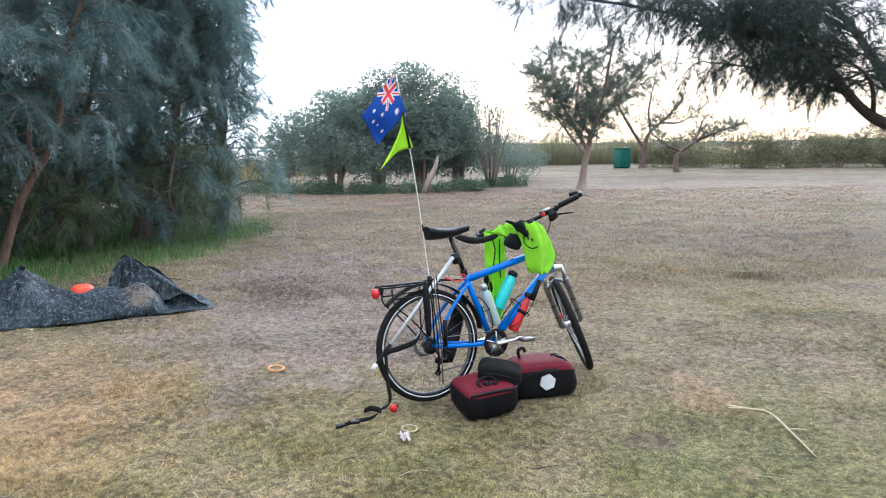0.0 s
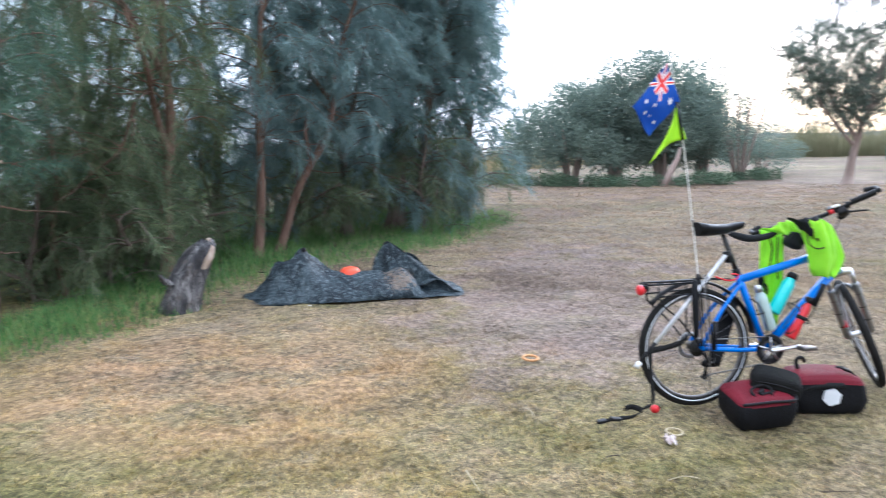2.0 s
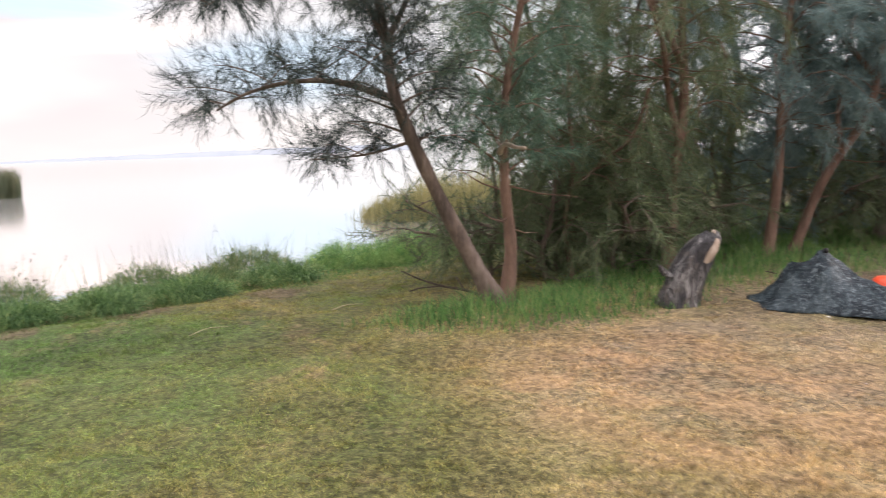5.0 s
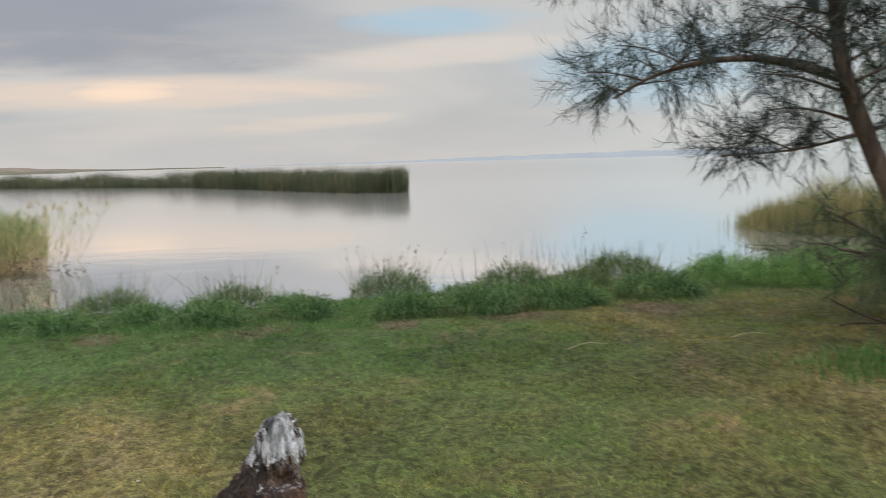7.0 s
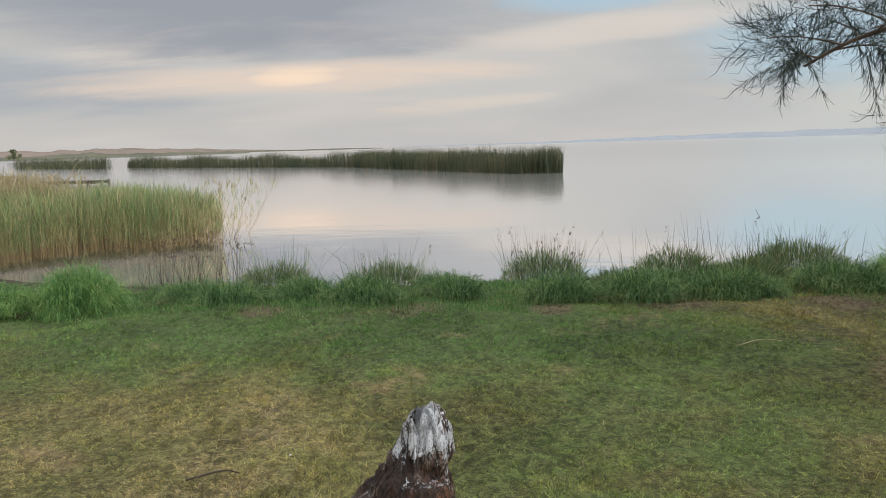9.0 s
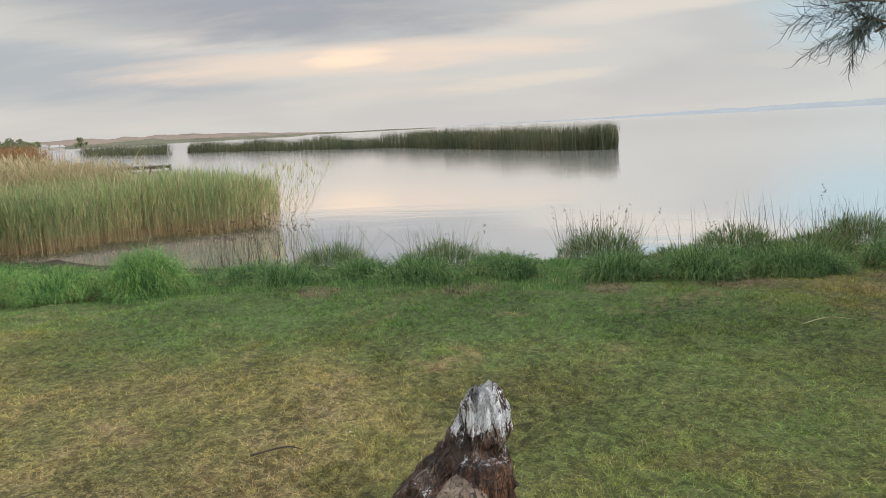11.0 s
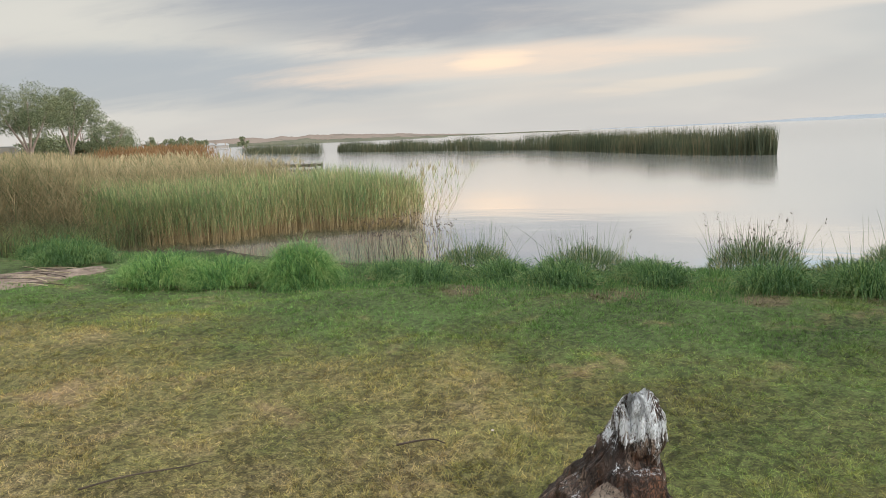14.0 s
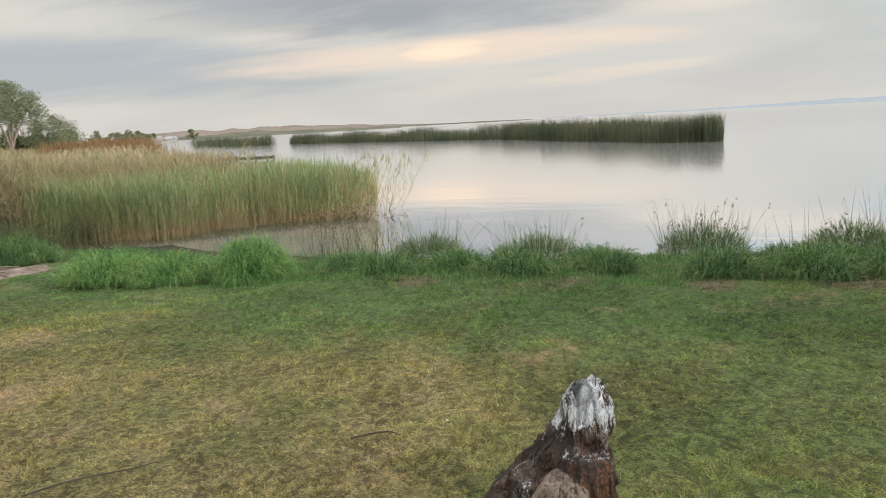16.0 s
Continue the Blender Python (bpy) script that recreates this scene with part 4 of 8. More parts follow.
def reed_bed():
    rng = np.random.default_rng(31)
    # along the front edge (s) and back from it (t)
    a, b = np.array((-12.6, -8.9)), np.array((-16.7, -3.6))
    back = np.array((-0.79, -0.61))
    n = 11500
    s, t = rng.random(n) ** 1.25, rng.random(n) ** 1.5
    p = a + (b - a) * s[:, None] + back * (t * (6.5 - 1.5 * s) + 0.35 * np.sin(s * 14))[:, None]
    reeds("green_reeds", p, np.interp(s, [0, 0.3, 0.85, 1], [1.0, 1.06, 1.08, 0.9]), REED_GREEN, rng, 5, 0.06, 0.0058, 0.0090, REED_STEM, "tall green reeds standing in the shallows", plume=0.12, low=0.16)
    # broken dead stalks and litter in the mud, also standing for the reeds' dark reflection
    n = 5000
    s = 0.92 * rng.random(n)
    p = a + (b - a) * s[:, None] - back * rng.uniform(-0.3, 0.75, n)[:, None]
    base = np.concatenate([p, np.maximum(height(p[:, 0], p[:, 1]), WATER_Z)[:, None] - 0.02], 1)
    tip = base + np.stack([rng.normal(0, 0.09, n), rng.normal(0, 0.09, n), 0.03 + 0.13 * rng.random(n) ** 2], 1)
    v, f = blades(base, tip, 0.014, np.zeros((n, 3)), rng, 1)
    tagged(soup("reed_litter", v, f, UNDERGROWTH), "dark broken stalks lying in the mud before the reeds", "litter", kind="stuff")
    n = 150
    p = b + np.stack([rng.normal(-0.1, 0.6, n), -0.9 + 1.1 * rng.random(n) ** 1.6], 1)
    reeds("leaning_reeds", p, 1.25, REED_GREEN, rng, 3, 0.20, 0.005, 0.010, REED_STEM, "sparse reeds leaning over open water", drift=(0.05, 0.40), plume=0.25, leaf_len=0.25)


reed_bed()


def dry_reed_beds():
    rng = np.random.default_rng(37)
    n = 18000
    a, b = np.array((-12.0, -9.6)), np.array((-70.0, -54.0))
    s = rng.random(n) ** 1.9
    side = np.array((0.62, -0.78))
    p = a + (b - a) * s[:, None] + side * (rng.random(n) * (9 + 22 * s) - 1.0 - 4.5 * (s > 0.03))[:, None]
    near = np.hypot(p[:, 0] + 1.4, p[:, 1] - 0.3)
    p = p[near > 13.2]
    near = np.hypot(p[:, 0] + 1.4, p[:, 1] - 0.3)
    close = near < 24
    reeds("dry_reeds", p[close], 1.35, REED_TAN, rng, 6, 0.15, 0.008, 0.0135, None, "tan and olive reeds along the lake edge", plume=0.9, fan=0.65)
    q = p[~close]
    reeds("far_dry_reeds", q, 1.4, REED_TAN, rng, 2, 0.10, 0.025, 0.05, None, "dense dry tan reeds along the lake edge", plume=0.3)
    n = 3500
    c, d = np.array((-46.5, -34.3)), np.array((-60.5, -36.3))
    s = rng.random(n)
    p = c + (d - c) * s[:, None] + rng.normal(0, 0.9, (n, 2))
    reeds("rust_reeds", p, 1.85, REED_RUST, rng, 3, 0.06, 0.03, 0.05, None, "rust coloured dead reeds at the point")
    # undergrowth at the foot of the near dry reeds
    p = spread(9000, -14.5, -10.2, -12.5, -8.2, rng)
    p = p[inland(p[:, 0], p[:, 1]) > -0.6]
    grass_field("dry_undergrowth", p[::2], 0.60, 0.008, UNDERGROWTH, rng, 1.0, "tangled brown dead stalks below the reeds", "undergrowth")
    grass_field("reed_undergrowth", p[1::2], 0.55, 0.009, TUSSOCK, rng, 0.8, "tangled dark green and brown undergrowth below the reeds", "undergrowth")


dry_reed_beds()


def reed_island(name, a, b, wide, tall, n, seed, label, mat=None, thick=1.0, dome=0.0):
    rng = np.random.default_rng(seed)
    a, b = np.array(a), np.array(b)
    d = (b - a) / np.linalg.norm(b - a)
    side = np.array((-d[1], d[0]))
    s = rng.random(n)
    p = a + (b - a) * s[:, None] + side * (rng.uniform(-0.5, 0.5, n) * wide * np.clip(np.minimum(s, 1 - s) * (14 if dome == 0 else 5), 0.25, 1))[:, None]
    p = p + rng.normal(0, 0.35 * dome, p.shape)
    lift = 0.9 + 0.16 * np.sin(s * 23) + 0.1 * np.sin(s * 61 + 1)
    base = np.concatenate([p, np.full((n, 1), WATER_Z - 0.05)], 1)
    h = tall * lift * rng.uniform(0.78 - 0.3 * dome - (0.3 if thick == 0.7 else 0), 1.05, n) * (1 - dome * (2 * s - 1) ** 2)
    tip = base + np.stack([rng.normal(0, 0.08, n) * h, rng.normal(0, 0.08, n) * h, h], 1)
    v, f = blades(base, tip, rng.uniform(0.025, 0.06, n) * thick, np.zeros((n, 3)), rng, 2)
    tagged(soup(name, v, f, mat or REED_FAR), label, "reeds", kind="stuff")


reed_island("reed_island", (-46.5, 8.6), (-76, -5.5), 4.5, 1.75, 9500, 41, "dark green and brown reed island out in the lake")
reed_island("reed_island_tail", (-74, -4.0), (-108, -41.5), 3.0, 1.7, 6000, 42, "long low reed island out in the lake")
reed_island("small_reed_island", (-105, -44), (-130, -68), 5.0, 1.9, 2600, 43, "small green reed island near the far shore")
reed_island("shore_reeds_by_trees", (-17.7, 12.5), (-13.2, 15.6), 2.2, 1.5, 9000, 44, "olive yellow reeds at the lake edge behind the trees", REED_SHORE, 0.40, 0.75)
reed_island("shore_reeds_inlet", (-13.0, 20), (-8, 40), 5.0, 1.8, 4000, 45, "olive reeds at the lake edge behind the trees", REED_GREEN)
reed_island("dry_reeds_by_thicket", (-7.5, 36), (1, 54), 6.0, 1.9, 4500, 48, "dry reddish and olive reeds behind the thicket", REED_TAN)
reed_island("reed_belt_park", (2, 54.5), (24, 59), 5.0, 3.0, 17000, 46, "tall olive reed belt at the edge of the park", REED_BELT, 0.7)
reed_island("reed_belt_point", (22, 56), (64, 46), 6.0, 2.9, 19000, 47, "tall olive reed belt at the edge of the park", REED_BELT, 0.7)


# ---- distance ----
def ridge(name, points, mat, label, rough=0.15, thick=40.0, seed=1):
    """A low far landform: points (azimuth in degrees left of the first view, distance, top height)."""
    rng = np.random.default_rng(seed)
    az = np.array([p[0] for p in points], float)
    n = int((az.max() - az.min()) * 5) + 8
    a = np.linspace(az[0], az[-1], n)
    order = np.argsort(az)
    d = np.interp(a, az[order], np.array([p[1] for p in points], float)[order])
    h = np.interp(a, az[order], np.array([p[2] for p in points], float)[order])
    wob = np.convolve(rng.normal(0, 1, n + 6), np.ones(7) / 7, "valid")[:n]
    h = h * (1 + rough * wob * 2) + rough * rng.random(n)
    x, y = -np.sin(np.radians(a)), np.cos(np.radians(a))
    rows = [(d, np.full(n, WATER_Z - 0.3)), (d + thick * 0.15, h * 0.35), (d + thick * 0.5, h * 0.85), (d + thick, h), (d + thick * 2, np.full(n, WATER_Z - 0.3))]
    verts = [(float(x[i] * r[i]), float(y[i] * r[i]), float(z[i])) for r, z in rows for i in range(n)]
    faces = [(k * n + i, k * n + i + 1, (k + 1) * n + i + 1, (k + 1) * n + i) for k in range(4) for i in range(n - 1)]
    b = Build()
    b.add(verts, faces)
    return tagged(b.make(name, mat), label, "far shore", kind="structure")


# far shores: distance haze is painted into the base colours
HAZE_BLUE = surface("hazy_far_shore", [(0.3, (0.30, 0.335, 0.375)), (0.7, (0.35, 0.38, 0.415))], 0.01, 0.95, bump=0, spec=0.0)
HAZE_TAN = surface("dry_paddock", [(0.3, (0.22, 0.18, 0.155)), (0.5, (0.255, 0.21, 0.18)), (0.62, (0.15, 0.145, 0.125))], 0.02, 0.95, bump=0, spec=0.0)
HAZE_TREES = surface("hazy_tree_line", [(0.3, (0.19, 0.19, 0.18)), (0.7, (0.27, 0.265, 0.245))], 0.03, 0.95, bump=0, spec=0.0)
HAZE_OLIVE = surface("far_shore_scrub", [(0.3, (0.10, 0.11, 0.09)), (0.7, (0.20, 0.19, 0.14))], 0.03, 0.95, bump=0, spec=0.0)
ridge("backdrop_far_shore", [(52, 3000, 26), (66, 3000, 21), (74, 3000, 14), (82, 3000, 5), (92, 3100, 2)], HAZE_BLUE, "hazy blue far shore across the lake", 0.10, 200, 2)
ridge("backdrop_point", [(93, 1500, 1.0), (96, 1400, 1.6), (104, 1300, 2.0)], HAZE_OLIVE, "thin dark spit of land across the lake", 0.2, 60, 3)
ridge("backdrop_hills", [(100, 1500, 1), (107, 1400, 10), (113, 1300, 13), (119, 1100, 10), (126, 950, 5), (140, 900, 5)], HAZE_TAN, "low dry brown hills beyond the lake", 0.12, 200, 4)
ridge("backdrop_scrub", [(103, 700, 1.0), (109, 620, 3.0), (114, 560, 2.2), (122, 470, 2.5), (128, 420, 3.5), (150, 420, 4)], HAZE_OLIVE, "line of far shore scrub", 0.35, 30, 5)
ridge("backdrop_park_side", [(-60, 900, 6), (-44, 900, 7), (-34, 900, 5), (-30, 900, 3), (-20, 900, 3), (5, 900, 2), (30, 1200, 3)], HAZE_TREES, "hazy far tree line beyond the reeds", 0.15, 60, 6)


# ---- trees ----
def limb_tube(b, pts, r0, r1, sides=7):
    n = len(pts)
    if sides > 6:       # uneven bark on the thick wood
        b.tube(pts, [(r0 + (r1 - r0) * (i / (n - 1)) ** 0.8) * (1 + 0.16 * noise.noise(Vector(pts[i]) * 5 + Vector((r0 * 90, 0, 0)))) * (1 + 0.5 * math.exp(-pts[i][2] * 7) if r0 > 0.05 and pts[0][2] < 0 else 1) for i in range(n)], sides, False)
        return
    b.tube(pts, [r0 + (r1 - r0) * (i / (n - 1)) ** 0.8 for i in range(n)], sides, False)


def along(pts, t):
    k = t * (len(pts) - 1)
    i = min(int(k), len(pts) - 2)
    return pts[i].lerp(pts[i + 1], k - i), (pts[i + 1] - pts[i]).normalized()


def sheoak(name, base, limbs, rng, label, needles=NEEDLE, bark=BARK, branches=14, blen=(0.8, 1.6), twigs=7, strands=46, strand=(0.14, 0.26), strand_w=0.006, start=0.35, droop=0.5, rise=0.5, group="", stubs=0, joints=1):
    """A she-oak: limbs (points, thick end, thin end) bear branches, these drooping twigs, these fine needle strands."""
    top = tagged(new(name), label, "tree", group)
    top.location = base
    fine = Build()
    starts, dirs = [], []
    for k, (pts, r0, r1) in enumerate(limbs):
        path = smooth_path([Vector(p) for p in pts], 6)
        wood = Build()
        limb_tube(wood, path, r0, r1, 9)
        wood.make("limb" if k else "trunk", bark, top)
        length = sum((path[i + 1] - path[i]).length for i in range(len(path) - 1))
        m = max(3, int(branches * length / 3.0))
        turn = rng.uniform(0, 6)
        for i in range(m):
            t = start + (1 - start) * (i + 0.5 * rng.random()) / m
            if k and len(limbs) > 1:
                t = 0.2 + 0.8 * (i + 0.5 * rng.random()) / m
            o, d = along(path, min(t, 0.999))
            turn += 2.4 + rng.normal(0, 0.35)
            out = Vector((math.cos(turn), math.sin(turn), 0))
            ln = rng.uniform(*blen) * (1.15 - 0.6 * t)
            go = (out + Vector((0, 0, rise * rng.uniform(0.4, 1.3))) + d * 0.25).normalized()
            p, pp = o.copy(), [o.copy()]
            for s in range(5):
                go = (go + Vector((rng.normal(0, 0.14), rng.normal(0, 0.14), -droop * 0.16 * s))).normalized()
                p = p + go * ln / 5
                pp.append(p.copy())
            limb_tube(fine, pp, max(0.008, r1 * 0.5 + r0 * 0.10 * (1 - t)), 0.004, 5)
            for j in range(twigs):
                u = 0.22 + 0.78 * (j + rng.random()) / twigs
                q, qd = along(pp, min(u, 0.999))
                td = (qd * 0.8 + Vector(rng.normal(0, 0.6, 3)) + Vector((0, 0, -droop * 0.25))).normalized()
                tl = rng.uniform(0.25, 0.55) * (1.2 - 0.4 * u)
                e = q + td * tl + Vector((0, 0, -0.12 * droop * tl))
                if branches < 22:
                    fine.tube([q, e], [0.004, 0.002], 3, False)
                w = rng.random(strands)
                starts.append(np.array(q)[None] + (np.array(e - q))[None] * w[:, None])
                dirs.append(np.tile(np.array(td), (strands, 1)))
        for _ in range(stubs):
            o, d = along(path, rng.uniform(0.12, 0.6))
            a = rng.uniform(0, 6.3)
            e = o + Vector((math.cos(a), math.sin(a), rng.uniform(-0.2, 0.5))) * rng.uniform(0.2, 0.8)
            fine.tube([o, o.lerp(e, 0.5) + Vector((0, 0, -0.03)), e], [0.010, 0.007, 0.003], 5, False)
    tagged(fine.make("branchwork", bark, top), kind="stuff")
    s, d = np.concatenate(starts), np.concatenate(dirs)
    n = len(s)
    ln = rng.uniform(*strand, n)
    go = unit(d * 0.75 + rng.normal(0, 0.36 if joints > 1 else 0.48, (n, 3)) + np.array([0, 0, 0.05]))
    tip = s + go * ln[:, None] + np.array([0, 0, -0.22]) * droop * ln[:, None]
    bend = np.stack([np.zeros(n), np.zeros(n), (-0.16 if joints > 1 else 0.10) * ln], 1) + (rng.normal(0, 0.06, (n, 3)) * ln[:, None] if joints > 1 else 0)
    v, f = blades(s, tip, strand_w, bend, rng, joints)
    tagged(soup("crown", v, f, needles, top), kind="stuff")
    return top


def upright(rng, tall, lean=(0, 0), wig=0.08, r=0.09, forks=2, fork_at=0.3):
    """A wandering trunk with a few rising limbs."""
    pts = [Vector((0, 0, -0.08))]
    for i in range(1, 6):
        t = i / 5
        pts.append(Vector((lean[0] * t + rng.normal(0, wig), lean[1] * t + rng.normal(0, wig), tall * t)))
    out = [(pts, r, 0.018)]
    for k in range(forks):
        o, d = along(pts, min(0.9, fork_at + 0.17 * k + 0.05 * rng.random()))
        a = rng.uniform(0, 6.3)
        q = [o]
        for s in range(1, 4):
            q.append(o + Vector((math.cos(a) * 0.36 * s, math.sin(a) * 0.36 * s, 0.55 * s * tall / 5)) + Vector(rng.normal(0, 0.06, 3)))
        out.append((q, r * 0.55, 0.014))
    return out


rng = np.random.default_rng(101)
# the forked tree that leans over the lawn towards the lake
foot = Vector((-5.22, 5.15, 0.0))
lean_limb = [(0, 0, -0.08), (-0.02, -0.25, 0.35), (-0.10, -0.62, 1.05), (-0.20, -0.98, 1.9), (-0.36, -0.95, 2.5), (-0.46, -1.05, 3.3), (-0.6, -1.1, 4.4)]
straight = [(0.0, 0.0, -0.08), (0.06, 0.05, 0.5), (0.05, 0.0, 1.2), (0.10, 0.0, 2.0), (0.30, 0.10, 3.1), (0.42, 0.2, 4.4)]
lake_arm = [(-0.20, -0.98, 1.90), (-0.45, -1.35, 2.06), (-0.70, -1.68, 2.08), (-0.92, -1.98, 2.0), (-1.10, -2.2, 1.86)]
fork_arm = [(-0.36, -0.95, 2.45), (-0.52, -1.15, 2.9), (-0.75, -1.6, 3.3), (-1.0, -2.1, 3.6)]
fork_arm_b = [(-0.34, -0.95, 2.4), (-0.25, -0.7, 2.9), (-0.2, -0.45, 3.5)]
low_arm = [(-0.16, -0.85, 1.55), (-0.45, -1.15, 1.45), (-0.8, -1.5, 1.42)]
upper_arm = [(-0.42, -1.0, 3.0), (-0.75, -1.45, 3.12), (-1.05, -1.95, 3.05), (-1.3, -2.3, 2.85)]
top_arm = [(-0.44, -1.02, 2.9), (-0.7, -1.4, 2.95), (-1.0, -1.8, 2.9), (-1.3, -2.15, 2.75)]
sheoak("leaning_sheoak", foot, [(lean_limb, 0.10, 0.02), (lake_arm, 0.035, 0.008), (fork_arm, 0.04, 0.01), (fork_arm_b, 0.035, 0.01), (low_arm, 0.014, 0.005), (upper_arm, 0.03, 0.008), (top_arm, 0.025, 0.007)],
       rng, "leaning forked she-oak with fine drooping needles at the lawn edge", NEEDLE_BACKLIT, BARK, 27, (0.35, 0.8), 12, 38, (0.09, 0.19), 0.0042, 0.42, 0.25, 0.5, "she-oaks by the lake", joints=2)
sheoak("upright_sheoak", foot + Vector((0.03, 0.03, 0)), [(straight, 0.078, 0.018)], rng, "upright she-oak stem with a broken pale branch stub",
       NEEDLE_DEEP, BARK_RED, 28, (0.6, 1.15), 9, 62, (0.12, 0.22), 0.0045, 0.40, 0.5, 0.4, "she-oaks by the lake", 6)

GROVE = [
    # x, y, tall, lean, radius, crown start, needle, bark
    (-4.88, 7.50, 4.6, (0.1, 0.1), 0.085, 0.30, NEEDLE_WARM, BARK_RED),
    (-4.55, 9.14, 5.0, (0.35, 0.2), 0.075, 0.32, NEEDLE, BARK_RED),
    (-4.50, 9.70, 4.4, (1.5, 0.5), 0.070, 0.40, NEEDLE, BARK_RED),
    (-4.12, 11.67, 5.6, (0.1, 0.0), 0.10, 0.18, NEEDLE, BARK),
    (-3.48, 12.47, 6.4, (0.1, 0.1), 0.19, 0.10, NEEDLE, BARK),
    (-3.22, 12.82, 6.2, (1.1, 0.3), 0.12, 0.05, NEEDLE, BARK),
    (-6.3, 7.0, 4.2, (-0.2, 0.0), 0.06, 0.22, NEEDLE_WARM, BARK),
    (-6.6, 8.6, 5.4, (0.2, 0.0), 0.08, 0.14, NEEDLE, BARK),
    (-5.9, 10.6, 5.8, (0.0, 0.2), 0.09, 0.04, NEEDLE, BARK),
    (-5.5, 6.6, 3.0, (-0.2, 0.1), 0.035, 0.20, NEEDLE_WARM, BARK_RED),
    (-2.6, 14.2, 6.0, (0.4, 0.2), 0.12, 0.03, NEEDLE, BARK),
    (-6.0, 7.9, 2.2, (0.2, 0.0), 0.03, 0.02, NEEDLE_WARM, BARK),
    (-6.7, 9.6, 2.6, (-0.2, 0.1), 0.03, 0.02, NEEDLE_WARM, BARK),
    (-5.6, 11.6, 2.6, (0.1, 0.1), 0.03, 0.02, NEEDLE, BARK),
    (-4.9, 14.6, 3.0, (0.0, 0.0), 0.04, 0.02, NEEDLE, BARK),
]
for gx, gy, gt, gl, gr, gs, gn, gb in GROVE:
    sheoak("sheoak", (gx, gy, 0), upright(rng, gt, gl, 0.06, gr, 3, 0.28), rng, "slender she-oak with dense dark drooping needles", NEEDLE_DEEP if gy < 9 and gn == NEEDLE else gn, gb,
           16 if gy < 10 else 28, (0.8, 1.5), 7 if gy < 12 else 8, 48, (0.14, 0.28), 0.0060 if gy < 9 else 0.0100, gs if gy < 11 else gs * 0.5, 0.9, 0.35, "she-oaks by the lake", 5)

# young she-oaks that fill the grove's floor
for ux, uy, ut in [(-3.5, 14.7, 2.6), (-4.6, 15.6, 3.0), (-6.0, 15.0, 2.8), (-7.4, 13.6, 2.6), (-5.2, 12.9, 2.0), (-2.3, 13.4, 2.6), (-2.9, 12.0, 1.9), (-5.6, 9.7, 1.5), (-6.6, 7.7, 1.5), (-7.0, 8.6, 2.0), (-4.7, 10.9, 1.4), (-5.75, 6.45, 1.35), (-6.15, 7.1, 1.7), (-5.35, 7.15, 1.2), (-5.6, 8.1, 1.5), (-6.5, 6.3, 1.3)]:
    sheoak("young_sheoak", (ux, uy, 0), upright(rng, ut, (0.1, 0.0), 0.05, 0.035, 2, 0.15), rng, "bushy young she-oak with needles down to the grass", NEEDLE_WARM, BARK,
           20, (0.55, 1.0), 6, 32, (0.14, 0.28), 0.0085, 0.03, 0.7, 0.3, "she-oaks by the lake")

# the tree that overhangs the park from one side
over = [
    ([(0, 0, -0.1), (-0.15, 0, 1.0), (-0.5, -0.1, 1.6), (-1.3, -0.1, 2.05), (-2.0, 0.0, 2.9), (-2.5, 0.1, 3.9)], 0.15, 0.04),
    ([(-0.4, -0.1, 1.5), (-0.7, 0.3, 2.6), (-1.4, 0.5, 3.6), (-2.2, 0.6, 4.2)], 0.10, 0.03),
    ([(-1.7, -0.05, 2.5), (-2.4, -0.2, 2.85), (-3.1, -0.2, 3.1), (-4.0, -0.1, 3.25)], 0.07, 0.015),
    ([(-2.0, 0.0, 2.9), (-2.9, 0.3, 3.3), (-3.8, 0.5, 3.7)], 0.06, 0.015),
    ([(-3.0, -0.2, 3.05), (-4.2, 0.2, 3.45), (-5.2, 0.4, 3.65), (-6.2, 0.5, 3.75)], 0.04, 0.01),
    ([(-0.2, 0, 1.2), (0.5, 0.5, 2.6), (0.9, 0.7, 4.2)], 0.13, 0.03),
    ([(-1.9, 0.0, 2.8), (-2.2, 0.7, 3.2), (-2.8, 1.2, 3.6)], 0.05, 0.012),
    ([(-1.0, 0.4, 3.2), (-1.5, 0.9, 3.6), (-2.0, 1.2, 4.0)], 0.05, 0.012),
    ([(-2.4, 0.1, 3.5), (-3.2, -0.3, 3.8), (-4.4, -0.4, 3.95), (-5.4, -0.4, 3.95)], 0.05, 0.012),
    ([(-2.0, 0.1, 3.0), (-2.5, -0.6, 3.3), (-3.4, -0.9, 3.5), (-4.6, -1.0, 3.5)], 0.04, 0.010),
    ([(-1.1, -0.1, 1.95), (-1.5, -0.5, 2.45), (-2.2, -0.7, 2.75), (-3.0, -0.8, 2.80)], 0.04, 0.010),
    ([(-1.5, -0.1, 2.25), (-1.9, 0.5, 2.55), (-2.5, 0.9, 2.75), (-3.3, 1.0, 2.85)], 0.04, 0.010),
]
sheoak("overhanging_sheoak", (8.95, 10.5, 0), over, rng, "dark she-oak with crooked limbs overhanging the park grass", NEEDLE_BACKLIT, BARK_DARK, 23, (0.7, 1.6), 10, 42, (0.12, 0.26), 0.0058, 0.66, 0.9, 0.3)


